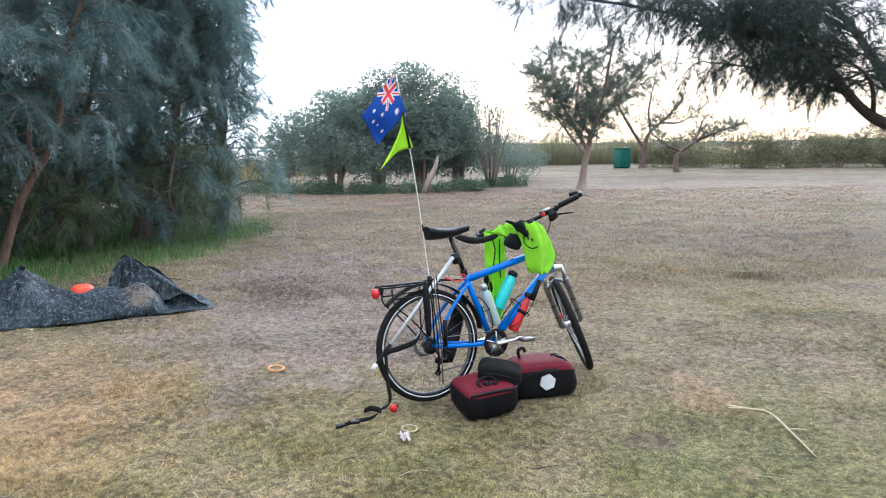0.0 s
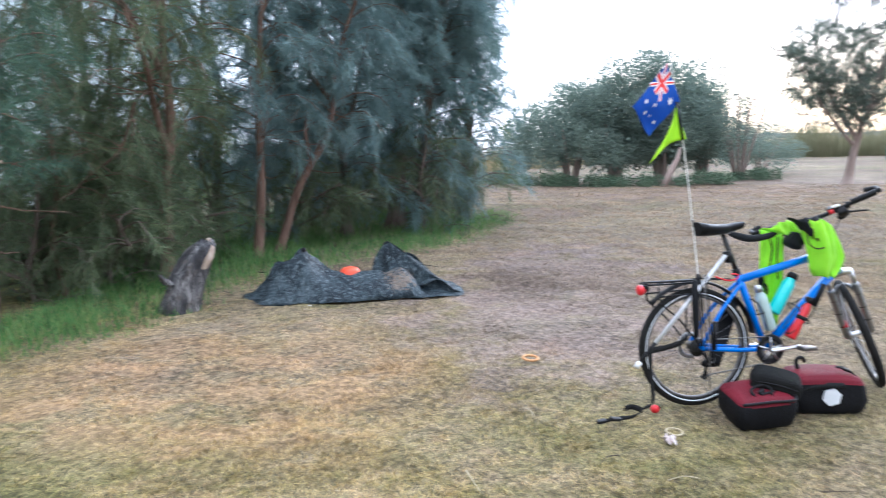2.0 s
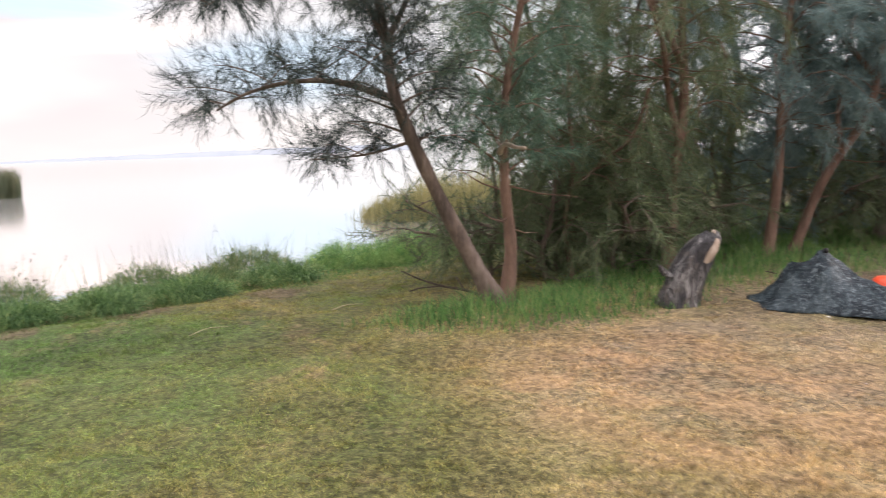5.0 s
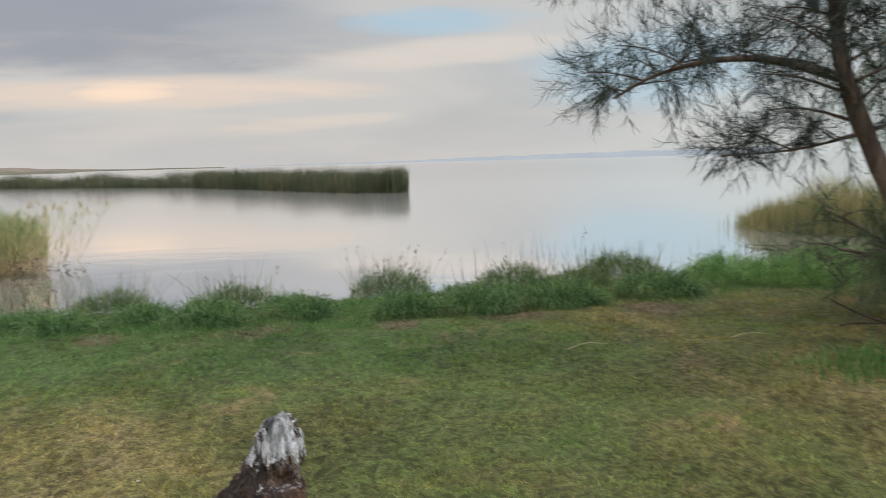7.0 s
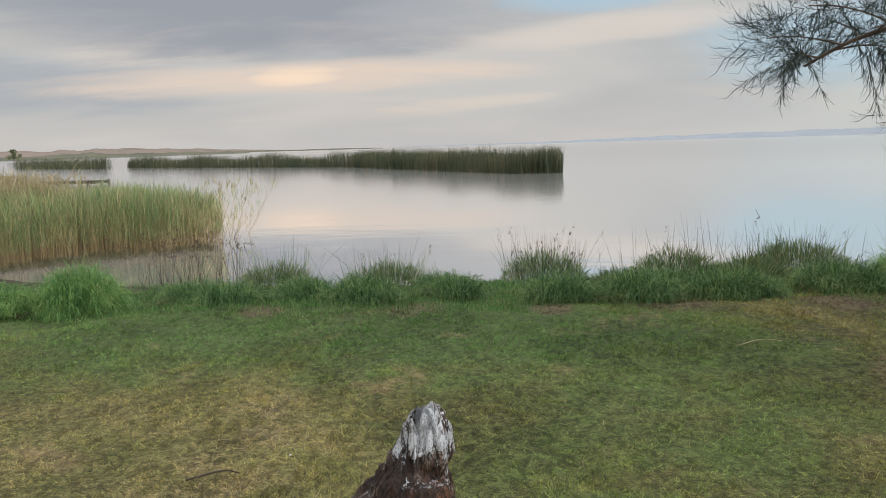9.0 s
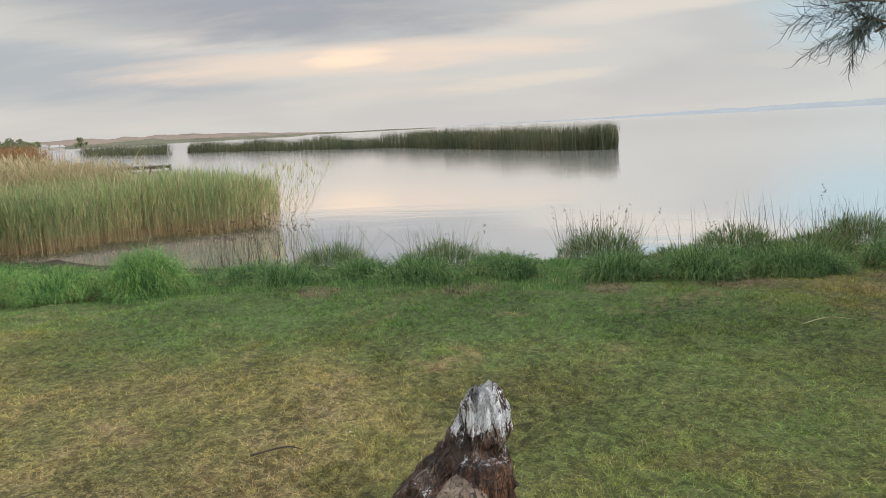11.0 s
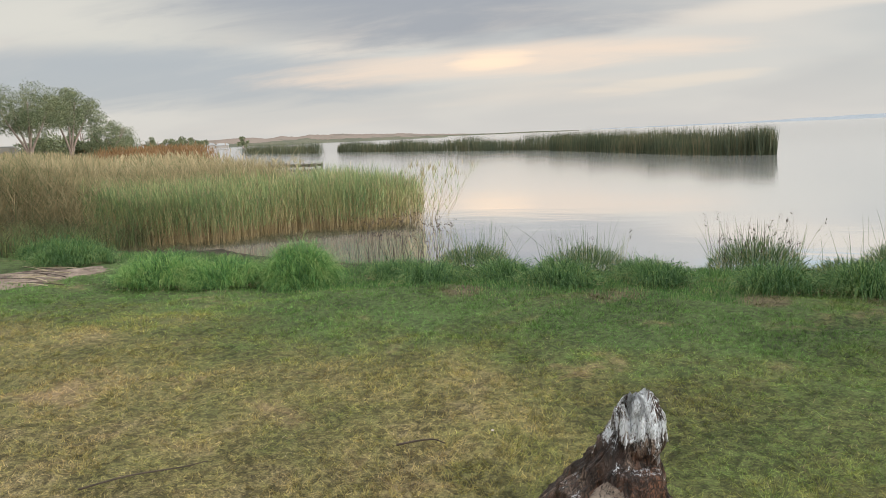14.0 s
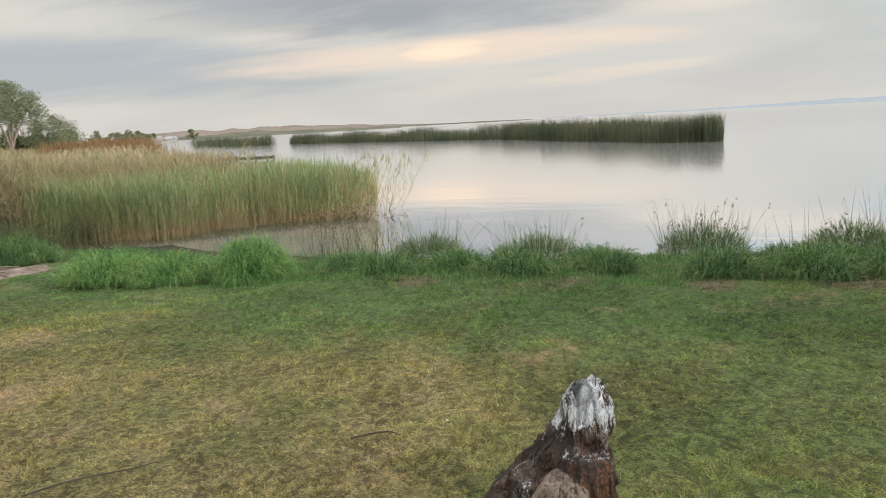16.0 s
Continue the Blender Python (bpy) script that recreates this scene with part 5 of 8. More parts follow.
def leafy(name, base, limbs, clumps, rng, label, leaf_mat, bark, leaf=(0.05, 0.09), per=420, category="tree", group="", narrow=0.45, shell=True):
    """A broadleaf crown: limbs and clumps (centre, radii) of small leaves, with gaps between."""
    top = tagged(new(name), label, category, group)
    top.location = base
    if limbs:
        wood = Build()
        for pts, r0, r1 in limbs:
            limb_tube(wood, smooth_path(pts, 4), r0, r1, 7)
        wood.make("trunk", bark, top)
    vs = []
    for c, rad in clumps:
        n = per
        d = unit(rng.normal(0, 1, (n, 3)))
        r = (rng.uniform(0.45, 1.0, n) ** 0.5) if shell else rng.random(n) ** 0.4
        lump = 1 + 0.22 * np.sin(d[:, 0] * 5 + c[0] * 3) * np.cos(d[:, 2] * 6 + c[1]) + 0.12 * rng.normal(0, 1, n)
        p = np.array(c) + d * np.array(rad) * (r * lump)[:, None]
        go = unit(d * 0.7 + rng.normal(0, 0.7, (n, 3)))
        ln = rng.uniform(*leaf, n)
        tip = p + go * ln[:, None]
        side = unit(np.cross(go, rng.normal(0, 1, (n, 3)))) * (ln * narrow * 0.5)[:, None]
        mid = (p + tip) / 2
        vs.append(np.stack([p, mid + side, tip, mid - side], 1))
    soup("crown", np.concatenate(vs), [(0, 1, 2, 3)], leaf_mat, top)
    return top


def dome_clumps(rng, n, wide, deep, tall, low, size):
    """Clump centres over a lumpy dome and inside it."""
    out = []
    for i in range(n):
        a, t = rng.uniform(0, 6.283), rng.random()
        e = math.asin(min(1, t)) if i % 4 else rng.uniform(0, 1.4)
        k = rng.uniform(0.72, 0.98) if i % 4 else rng.uniform(0.2, 0.7)
        s = size * rng.uniform(0.75, 1.3)
        out.append(((math.cos(a) * math.cos(e) * wide * k, math.sin(a) * math.cos(e) * deep * k, low + math.sin(e) * (tall - low) * k), (s, s, s * 0.85)))
    return out


def splayed(rng, n, spread_to, tall, r):
    out = []
    for i in range(n):
        a = 6.283 * i / n + rng.normal(0, 0.3)
        k = rng.uniform(0.3, 1.0) * spread_to
        out.append(([(math.cos(a) * 0.12, math.sin(a) * 0.12, -0.1), (math.cos(a) * k * 0.4, math.sin(a) * k * 0.4, tall * 0.35), (math.cos(a) * k * 0.75, math.sin(a) * k * 0.75, tall * 0.7), (math.cos(a) * k, math.sin(a) * k, tall)], r * rng.uniform(0.7, 1.2), r * 0.25))
    return out


rng = np.random.default_rng(202)
THICKET = [
    (-0.75, 26.2, 2.15, 2.0, 3.35, 78, "broad rounded grey green paperbark with pale stems"),
    (0.75, 26.5, 1.35, 1.6, 4.15, 52, "rounded grey green paperbark with pale stems"),
    (2.35, 26.6, 1.70, 1.9, 4.75, 80, "tall rounded grey green paperbark with pale stems"),
    (3.75, 27.2, 1.25, 1.5, 4.05, 46, "rounded grey green paperbark at the thicket's edge"),
]
for hx, hy, hw, hd, ht, hn, hl in THICKET:
    leafy("thicket_tree", (hx, hy, 0), splayed(rng, 6, hw * 0.6, ht * 0.6, 0.10), dome_clumps(rng, hn, hw, hd, ht, 0.85, 0.58), rng, hl, LEAF_DARK, BARK_PALE, (0.090, 0.150), 400, "tree", "paperbark thicket", 0.36)
leafy("bare_shrub", (5.05, 27.4, 0), splayed(rng, 18, 1.3, 2.9, 0.040), dome_clumps(rng, 70, 1.55, 1.2, 3.3, 1.0, 0.36), rng, "thin grey shrub of many bare upright stems", LEAF_DARK, BARK_PALE, (0.035, 0.065), 110, "shrub")
leafy("shrub", (6.6, 31.5, 0), splayed(rng, 8, 1.1, 1.8, 0.04), dome_clumps(rng, 26, 1.7, 1.3, 2.1, 0.5, 0.45), rng, "low grey green shrub beside the thicket", LEAF_DARK, BARK_PALE, (0.06, 0.11), 260, "shrub")
stump = Build()
stump.tube([(2.15, 24.1, -0.1), (2.35, 24.15, 0.35), (2.62, 24.4, 0.85), (2.72, 24.6, 1.2)], [0.11, 0.10, 0.08, 0.05], 9)
tagged(stump.make("paperbark_log", BARK_PALE), "pale peeling paperbark trunk leaning out of the thicket", "log")
for sx, sy, sw, sh in [(-2.0, 24.6, 1.3, 0.42), (-0.4, 24.3, 1.2, 0.36), (1.2, 24.2, 1.1, 0.40), (3.3, 24.4, 1.3, 0.46), (5.6, 27.0, 1.0, 0.4), (-3.2, 25.6, 1.0, 0.4)]:
    leafy("low_shrub", (sx, sy, 0), [], dome_clumps(rng, 16, sw, 0.6, sh * 0.85, 0.06, 0.24), rng, "low spreading grey green ground shrub", SHRUB, BARK, (0.05, 0.09), 190, "shrub", "low shrubs by the thicket")

BUSH_OLIVE = surface("olive_bush_leaf", [(0.25, (0.12, 0.125, 0.075)), (0.55, (0.21, 0.205, 0.12)), (0.85, (0.33, 0.30, 0.18))], 0.4, 0.7, bump=0, island=0.3, thin=0.35, spec=0.15)
for bx_, by_, bw_, bh_ in [(21.0, 46.5, 2.4, 1.9), (24.0, 43.5, 2.6, 2.3), (26.6, 43.0, 2.8, 2.6), (29.4, 42.4, 2.8, 2.3), (32.3, 41.8, 3.0, 2.7), (35.4, 41.0, 3.0, 2.4)]:
    leafy("reed_bush", (bx_, by_, 0), splayed(rng, 7, bw_ * 0.7, bh_ * 0.7, 0.03), dome_clumps(rng, 44, bw_, bw_ * 0.6, bh_, 0.2, 0.62), rng, "rounded olive bush in front of the far reeds", BUSH_OLIVE, BARK, (0.16, 0.30), 150, "shrub", "bushes by the far reeds", 0.16)

# open park trees
sheoak("park_tree", (7.75, 24.8, 0), [
    ([(0, 0, -0.1), (0.12, 0, 0.9), (0.35, 0, 1.9), (0.75, 0.1, 3.2), (1.1, 0.1, 5.2)], 0.15, 0.03),
    ([(0.2, 0, 1.35), (-0.35, 0.1, 2.3), (-0.9, 0.1, 3.4), (-1.2, 0, 4.6)], 0.08, 0.02),
    ([(0.1, 0, 1.2), (-0.6, -0.2, 2.0), (-1.3, -0.2, 3.0), (-1.7, -0.2, 3.9)], 0.06, 0.02),
    ([(0.4, 0, 2.1), (1.1, 0.2, 2.9), (1.9, 0.2, 3.6), (2.5, 0.2, 4.4)], 0.06, 0.02),
    ([(0.3, 0, 1.8), (-0.1, 0.3, 2.9), (0.1, 0.4, 4.6)], 0.06, 0.02)],
    rng, "open crowned park tree with many slanting limbs", NEEDLE_PARK, BARK_PALE, 30, (0.7, 1.6), 10, 48, (0.12, 0.24), 0.0105, 0.42, 0.3, 0.6, "park trees")
sheoak("bare_tree", (18.4, 46.2, 0), [
    ([(0, 0, -0.1), (0.0, 0, 1.0), (0.4, 0, 2.2), (1.5, 0, 3.2), (2.6, 0, 4.4)], 0.22, 0.04),
    ([(0.1, 0, 1.2), (-0.8, 0.2, 2.6), (-1.6, 0.2, 4.0), (-1.9, 0, 5.4)], 0.13, 0.03),
    ([(0.5, 0, 2.3), (0.4, 0.2, 3.8), (0.8, 0.3, 5.6)], 0.10, 0.03),
    ([(1.2, 0, 2.9), (2.4, -0.2, 2.9), (3.6, -0.2, 3.7)], 0.08, 0.02)],
    rng, "nearly bare spreading tree with crooked limbs", NEEDLE_PARK, BARK, 21, (0.8, 1.7), 8, 16, (0.16, 0.32), 0.016, 0.5, 0.2, 0.7, "park trees")
sheoak("windswept_tree", (17.2, 38.2, 0), [
    ([(0, 0, -0.1), (-0.1, 0, 0.6), (0.2, 0, 1.1), (1.1, 0, 1.7), (2.4, 0, 2.2), (3.4, 0, 2.5)], 0.17, 0.04),
    ([(0.2, 0, 1.1), (-0.8, 0.1, 1.6), (-1.6, 0.2, 2.3)], 0.07, 0.02),
    ([(0.9, 0, 1.6), (1.3, 0.2, 2.3), (1.5, 0.2, 3.0)], 0.07, 0.02)],
    rng, "small dark windswept tree leaning over the grass", NEEDLE_PARK, BARK, 20, (0.8, 1.4), 8, 22, (0.16, 0.30), 0.016, 0.55, 0.2, 0.5, "park trees")


def gum(x, y, tall, wide, n, label):
    limbs = []
    for i in range(5):
        a = 6.283 * i / 5 + rng.normal(0, 0.3)
        k = wide * 0.33 * rng.uniform(0.6, 1.1)
        limbs.append(([(0, 0, -0.3), (math.cos(a) * 0.15 * k, math.sin(a) * 0.15 * k, tall * 0.22), (math.cos(a) * k * 0.7, math.sin(a) * k * 0.7, tall * 0.55), (math.cos(a) * k, math.sin(a) * k, tall * 0.8)], 0.17, 0.05))
    return leafy("gum_tree", (x, y, 0), limbs, dome_clumps(rng, n, wide / 2, wide / 2, tall, tall * (0.46 if tall > 8 else 0.14), wide * 0.105), rng, label, LEAF_GUM, BARK_PALE, (0.13, 0.24) if tall > 5 else (0.30, 0.50), 300 if tall > 5 else 150, "tree", "gum trees beyond the reeds")


def out_at(az, d):
    return -1.44 - d * math.sin(radians(az)), 0.37 + d * math.cos(radians(az))


for gaz, gd, gt, gw, gn, gl in [
    (132.6, 92, 8.3, 9.2, 70, "spreading gum tree with pale forked limbs"), (130.1, 100, 8.9, 8.2, 64, "tall gum tree with an airy crown"),
    (127.6, 118, 5.4, 7.6, 52, "dark rounded tree beyond the reeds"), (129.2, 122, 5.0, 5.0, 20, "dark rounded tree beyond the reeds"),
    (132.2, 118, 3.6, 9.0, 30, "dark tree behind the gums"), (130.6, 122, 3.4, 8.0, 26, "dark tree behind the gums"), (137.5, 60, 8.5, 6.0, 34, "gum tree at the edge of the reeds"),
    (122.9, 190, 3.4, 6.0, 16, "low dark tree near the far houses"), (121.6, 210, 3.4, 6.0, 14, "low dark tree near the far houses"), (122.2, 250, 4.4, 3.4, 12, "small tree near the far houses"),
    (118.5, 330, 5.0, 5.0, 18, "lone dark tree on the far shore"), (123.6, 240, 4.2, 6.5, 16, "low dark tree near the far houses"), (124.8, 230, 4.0, 5.5, 16, "low dark tree near the far houses"),
    (126.9, 135, 3.6, 5.0, 20, "dark rounded tree beyond the reeds"),
]:
    gum(*out_at(gaz, gd), gt, gw, gn, gl)


# long grass under the trees
def grove_grass():
    rng = np.random.default_rng(61)
    edge = np.array([(-5.6, 3.55), (-4.87, 3.7), (-4.3, 4.15), (-3.95, 4.7), (-3.62, 5.4), (-3.5, 6.1), (-3.7, 6.7), (-3.6, 7.6), (-2.9, 9.0), (-1.95, 10.4), (-1.6, 12.0), (-1.2, 13.6), (-1.6, 16), (-8.5, 16), (-7.4, 10.5), (-6.0, 7.2), (-5.5, 5.7), (-5.6, 4.6)])
    p = spread(90000, -8.5, -1, 3, 16, rng)
    p[:, 1] = 3 + 13 * rng.random(len(p)) ** 2.2
    inside = np.zeros(len(p), bool)
    for a, b in zip(edge, np.roll(edge, -1, 0)):
        inside ^= ((a[1] > p[:, 1]) != (b[1] > p[:, 1])) & (p[:, 0] < (b[0] - a[0]) * (p[:, 1] - a[1]) / (b[1] - a[1] + 1e-12) + a[0])
    p = p[inside]
    gap = np.full(len(p), 9.0)
    for a, b in zip(edge, np.roll(edge, -1, 0)):
        t = np.clip(((p - a) @ (b - a)) / ((b - a) @ (b - a)), 0, 1)
        gap = np.minimum(gap, np.hypot(*(p - a - t[:, None] * (b - a)).T))
    keep = rng.random(len(p)) < np.clip(gap / 0.45, 0.12, 1)
    p, gap = p[keep], gap[keep]
    thick = 0.72 + 0.28 * np.sin(p[:, 0] * 2.2 + 1.5 * np.sin(p[:, 1] * 1.3)) * np.cos(p[:, 1] * 1.9)
    keep = rng.random(len(p)) < thick
    p, gap = p[keep], gap[keep]
    tall = np.clip(gap / 0.6, 0.35, 1) * (0.17 + 0.12 * rng.random(len(p)) * (1 + np.sin(p[:, 0] * 1.7 + p[:, 1])))
    grass_field("long_grass", p, tall, 0.009, LONG_GRASS, rng, 0.7, "long soft green grass under the she-oaks", seg=2)


grove_grass()


# ---- camp things ----
BLUE = surface("blue_frame_paint", [(0.3, (0.003, 0.13, 0.56)), (0.7, (0.006, 0.19, 0.76))], 4, 0.32, bump=0.03, coat=0.25, spec=0.3)
BLACK = surface("black_plastic", [(0.3, (0.0050, 0.0050, 0.0060)), (0.7, (0.0125, 0.0125, 0.0140))], 12, 0.45, bump=0.15, spec=0.22)
RUBBER = surface("tyre_rubber", [(0.3, (0.0060, 0.0060, 0.0060)), (0.7, (0.0175, 0.0165, 0.0150))], 14, 0.8, bump=0.5, grain=160, spec=0.22)
ALLOY = surface("brushed_alloy", [(0.3, (0.50, 0.50, 0.51)), (0.7, (0.72, 0.72, 0.72))], 10, 0.32, metal=1.0, bump=0.05, grain=120)
STEEL = surface("dark_steel", [(0.3, (0.10, 0.10, 0.10)), (0.7, (0.25, 0.24, 0.23))], 14, 0.4, metal=0.9, bump=0.1, grain=90)
FORK_ALLOY = surface("grey_fork_alloy", [(0.3, (0.20, 0.20, 0.21)), (0.7, (0.34, 0.34, 0.35))], 10, 0.35, metal=0.9, bump=0.05, grain=120)
COG = surface("dark_sprocket_steel", [(0.3, (0.03, 0.03, 0.03)), (0.7, (0.09, 0.088, 0.085))], 14, 0.4, metal=0.9, bump=0.1, grain=90)
WHITE = surface("white_plastic", [(0.3, (0.72, 0.72, 0.70)), (0.7, (0.85, 0.85, 0.83))], 10, 0.5, bump=0.05)
STRIPE = surface("reflective_stripe", [(0.3, (0.60, 0.62, 0.64)), (0.7, (0.80, 0.82, 0.84))], 10, 0.4, bump=0.0)
RED = surface("red_plastic", [(0.3, (0.55, 0.010, 0.018)), (0.7, (0.76, 0.022, 0.032))], 8, 0.35, bump=0.05, coat=0.3)
CORAL = surface("orange_plastic", [(0.3, (0.80, 0.075, 0.025)), (0.7, (0.95, 0.13, 0.05))], 5, 0.45, bump=0.05)
NEON = surface("neon_vest_cloth", [(0.3, (0.36, 0.80, 0.015)), (0.7, (0.55, 1.0, 0.03))], 9, 0.8, bump=0.5, grain=220, sheen=0.2, thin=0.35)
NEON_FLAG = surface("neon_pennant_cloth", [(0.3, (0.50, 0.82, 0.01)), (0.7, (0.62, 0.95, 0.02))], 9, 0.8, bump=0.3, grain=220, thin=0.35)
VEST_DARK = surface("dark_vest_mesh", [(0.3, (0.0070, 0.0080, 0.0100)), (0.7, (0.0200, 0.0225, 0.0250))], 20, 0.85, bump=0.5, grain=260, spec=0.22)
FLAG_BLUE = surface("blue_flag_cloth", [(0.3, (0.014, 0.085, 0.42)), (0.7, (0.025, 0.125, 0.56))], 6, 0.75, bump=0.2, grain=260, thin=0.4)
FLAG_WHITE = surface("white_flag_cloth", [(0.3, (0.70, 0.70, 0.74)), (0.7, (0.85, 0.85, 0.88))], 6, 0.75, bump=0.2, grain=260)
FLAG_RED = surface("red_flag_cloth", [(0.3, (0.62, 0.03, 0.03)), (0.7, (0.80, 0.06, 0.05))], 6, 0.75, bump=0.2, grain=260)
TEAL = surface("teal_bottle_paint", [(0.3, (0.04, 0.56, 0.56)), (0.7, (0.08, 0.70, 0.68))], 5, 0.3, bump=0.02, coat=0.4)
PALE = surface("pale_aqua_bottle_paint", [(0.3, (0.40, 0.52, 0.51)), (0.7, (0.52, 0.64, 0.62))], 5, 0.4, bump=0.04)
BAG_BLACK = surface("black_coated_cloth", [(0.3, (0.0045, 0.0048, 0.0060)), (0.7, (0.0105, 0.0108, 0.0130))], 7, 0.6, bump=0.35, grain=60, spec=0.16)
BAG_RED = surface("dark_red_coated_cloth", [(0.3, (0.095, 0.005, 0.012)), (0.7, (0.175, 0.011, 0.022))], 6, 0.6, bump=0.4, grain=140, spec=0.2)
POUCH = surface("charcoal_cloth", [(0.3, (0.0060, 0.0063, 0.0060)), (0.7, (0.0140, 0.0140, 0.0130))], 9, 0.85, bump=0.5, grain=180, spec=0.15)
WEB = surface("black_webbing", [(0.3, (0.0050, 0.0050, 0.0050)), (0.7, (0.0150, 0.0150, 0.0150))], 20, 0.8, bump=0.6, grain=260, spec=0.22)
ROD = surface("pale_fibreglass", [(0.3, (0.66, 0.64, 0.57)), (0.7, (0.82, 0.80, 0.74))], 20, 0.5, bump=0.0)
TWIG = surface("pale_dry_twig", [(0.3, (0.34, 0.28, 0.17)), (0.7, (0.58, 0.50, 0.34))], 12, 0.8, bump=0.3)
TWIG_DARK = surface("dark_twig", [(0.3, (0.035, 0.026, 0.02)), (0.7, (0.10, 0.075, 0.055))], 12, 0.85, bump=0.3)
PAPER = surface("crumpled_tissue", [(0.3, (0.46, 0.36, 0.34)), (0.7, (0.68, 0.62, 0.60))], 14, 0.9, bump=0.3)


def camo():
    m, n, l, p = material("camouflage_tarp")
    tc = n.new("ShaderNodeTexCoord").outputs["Object"]
    a = noise_out(n, l, tc, 5.5, 4, 0.65, 0.6, (1, 1, 0.7))
    b = noise_out(n, l, tc, 40, 6, 0.75, 0.8, (1, 1, 0.35), (3, 1, 5))
    col = ramp(n, l, a, [(0.38, (0.006, 0.012, 0.018)), (0.50, (0.016, 0.028, 0.036)), (0.60, (0.045, 0.064, 0.074))])
    col = mixed(n, l, calc(n, l, "MULTIPLY", step(n, l, b, 0.54, 0.59), 0.7), col, (0.18, 0.22, 0.235))
    col = mixed(n, l, calc(n, l, "MULTIPLY", step(n, l, b, 0.44, 0.36), 0.8), col, (0.010, 0.013, 0.014))
    sep = n.new("ShaderNodeSeparateXYZ")
    l.new(tc, sep.inputs[0])
    # a tan sun-bleached patch towards the foot end
    dx = calc(n, l, "DIVIDE", calc(n, l, "SUBTRACT", sep.outputs[0], 1.56), 0.15)
    dz = calc(n, l, "DIVIDE", calc(n, l, "SUBTRACT", sep.outputs[2], 0.19), 0.09)
    r = calc(n, l, "ADD", calc(n, l, "MULTIPLY", dx, dx), calc(n, l, "MULTIPLY", dz, dz))
    patch = step(n, l, calc(n, l, "ADD", r, calc(n, l, "MULTIPLY", calc(n, l, "SUBTRACT", noise_out(n, l, tc, 22, 5, 0.75, 1.0, (1, 1, 0.25), (6, 6, 1)), 0.5), 10.0)), 1.0, 0.4)
    patch = calc(n, l, "MULTIPLY", patch, step(n, l, sep.outputs[1], 0.34, 0.26))
    col = mixed(n, l, calc(n, l, "MULTIPLY", patch, 0.75), col, (0.20, 0.15, 0.11))
    l.new(col, p.inputs["Base Color"])
    p.inputs["Roughness"].default_value = 0.55
    p.inputs["Specular IOR Level"].default_value = 0.25
    bp = n.new("ShaderNodeBump")
    bp.inputs["Strength"].default_value, bp.inputs["Distance"].default_value = 0.9, 0.05
    l.new(noise_out(n, l, tc, 9, 4, 0.6, 1.2, (1.5, 1, 0.4)), bp.inputs["Height"])
    l.new(bp.outputs[0], p.inputs["Normal"])
    return m


CAMO = camo()


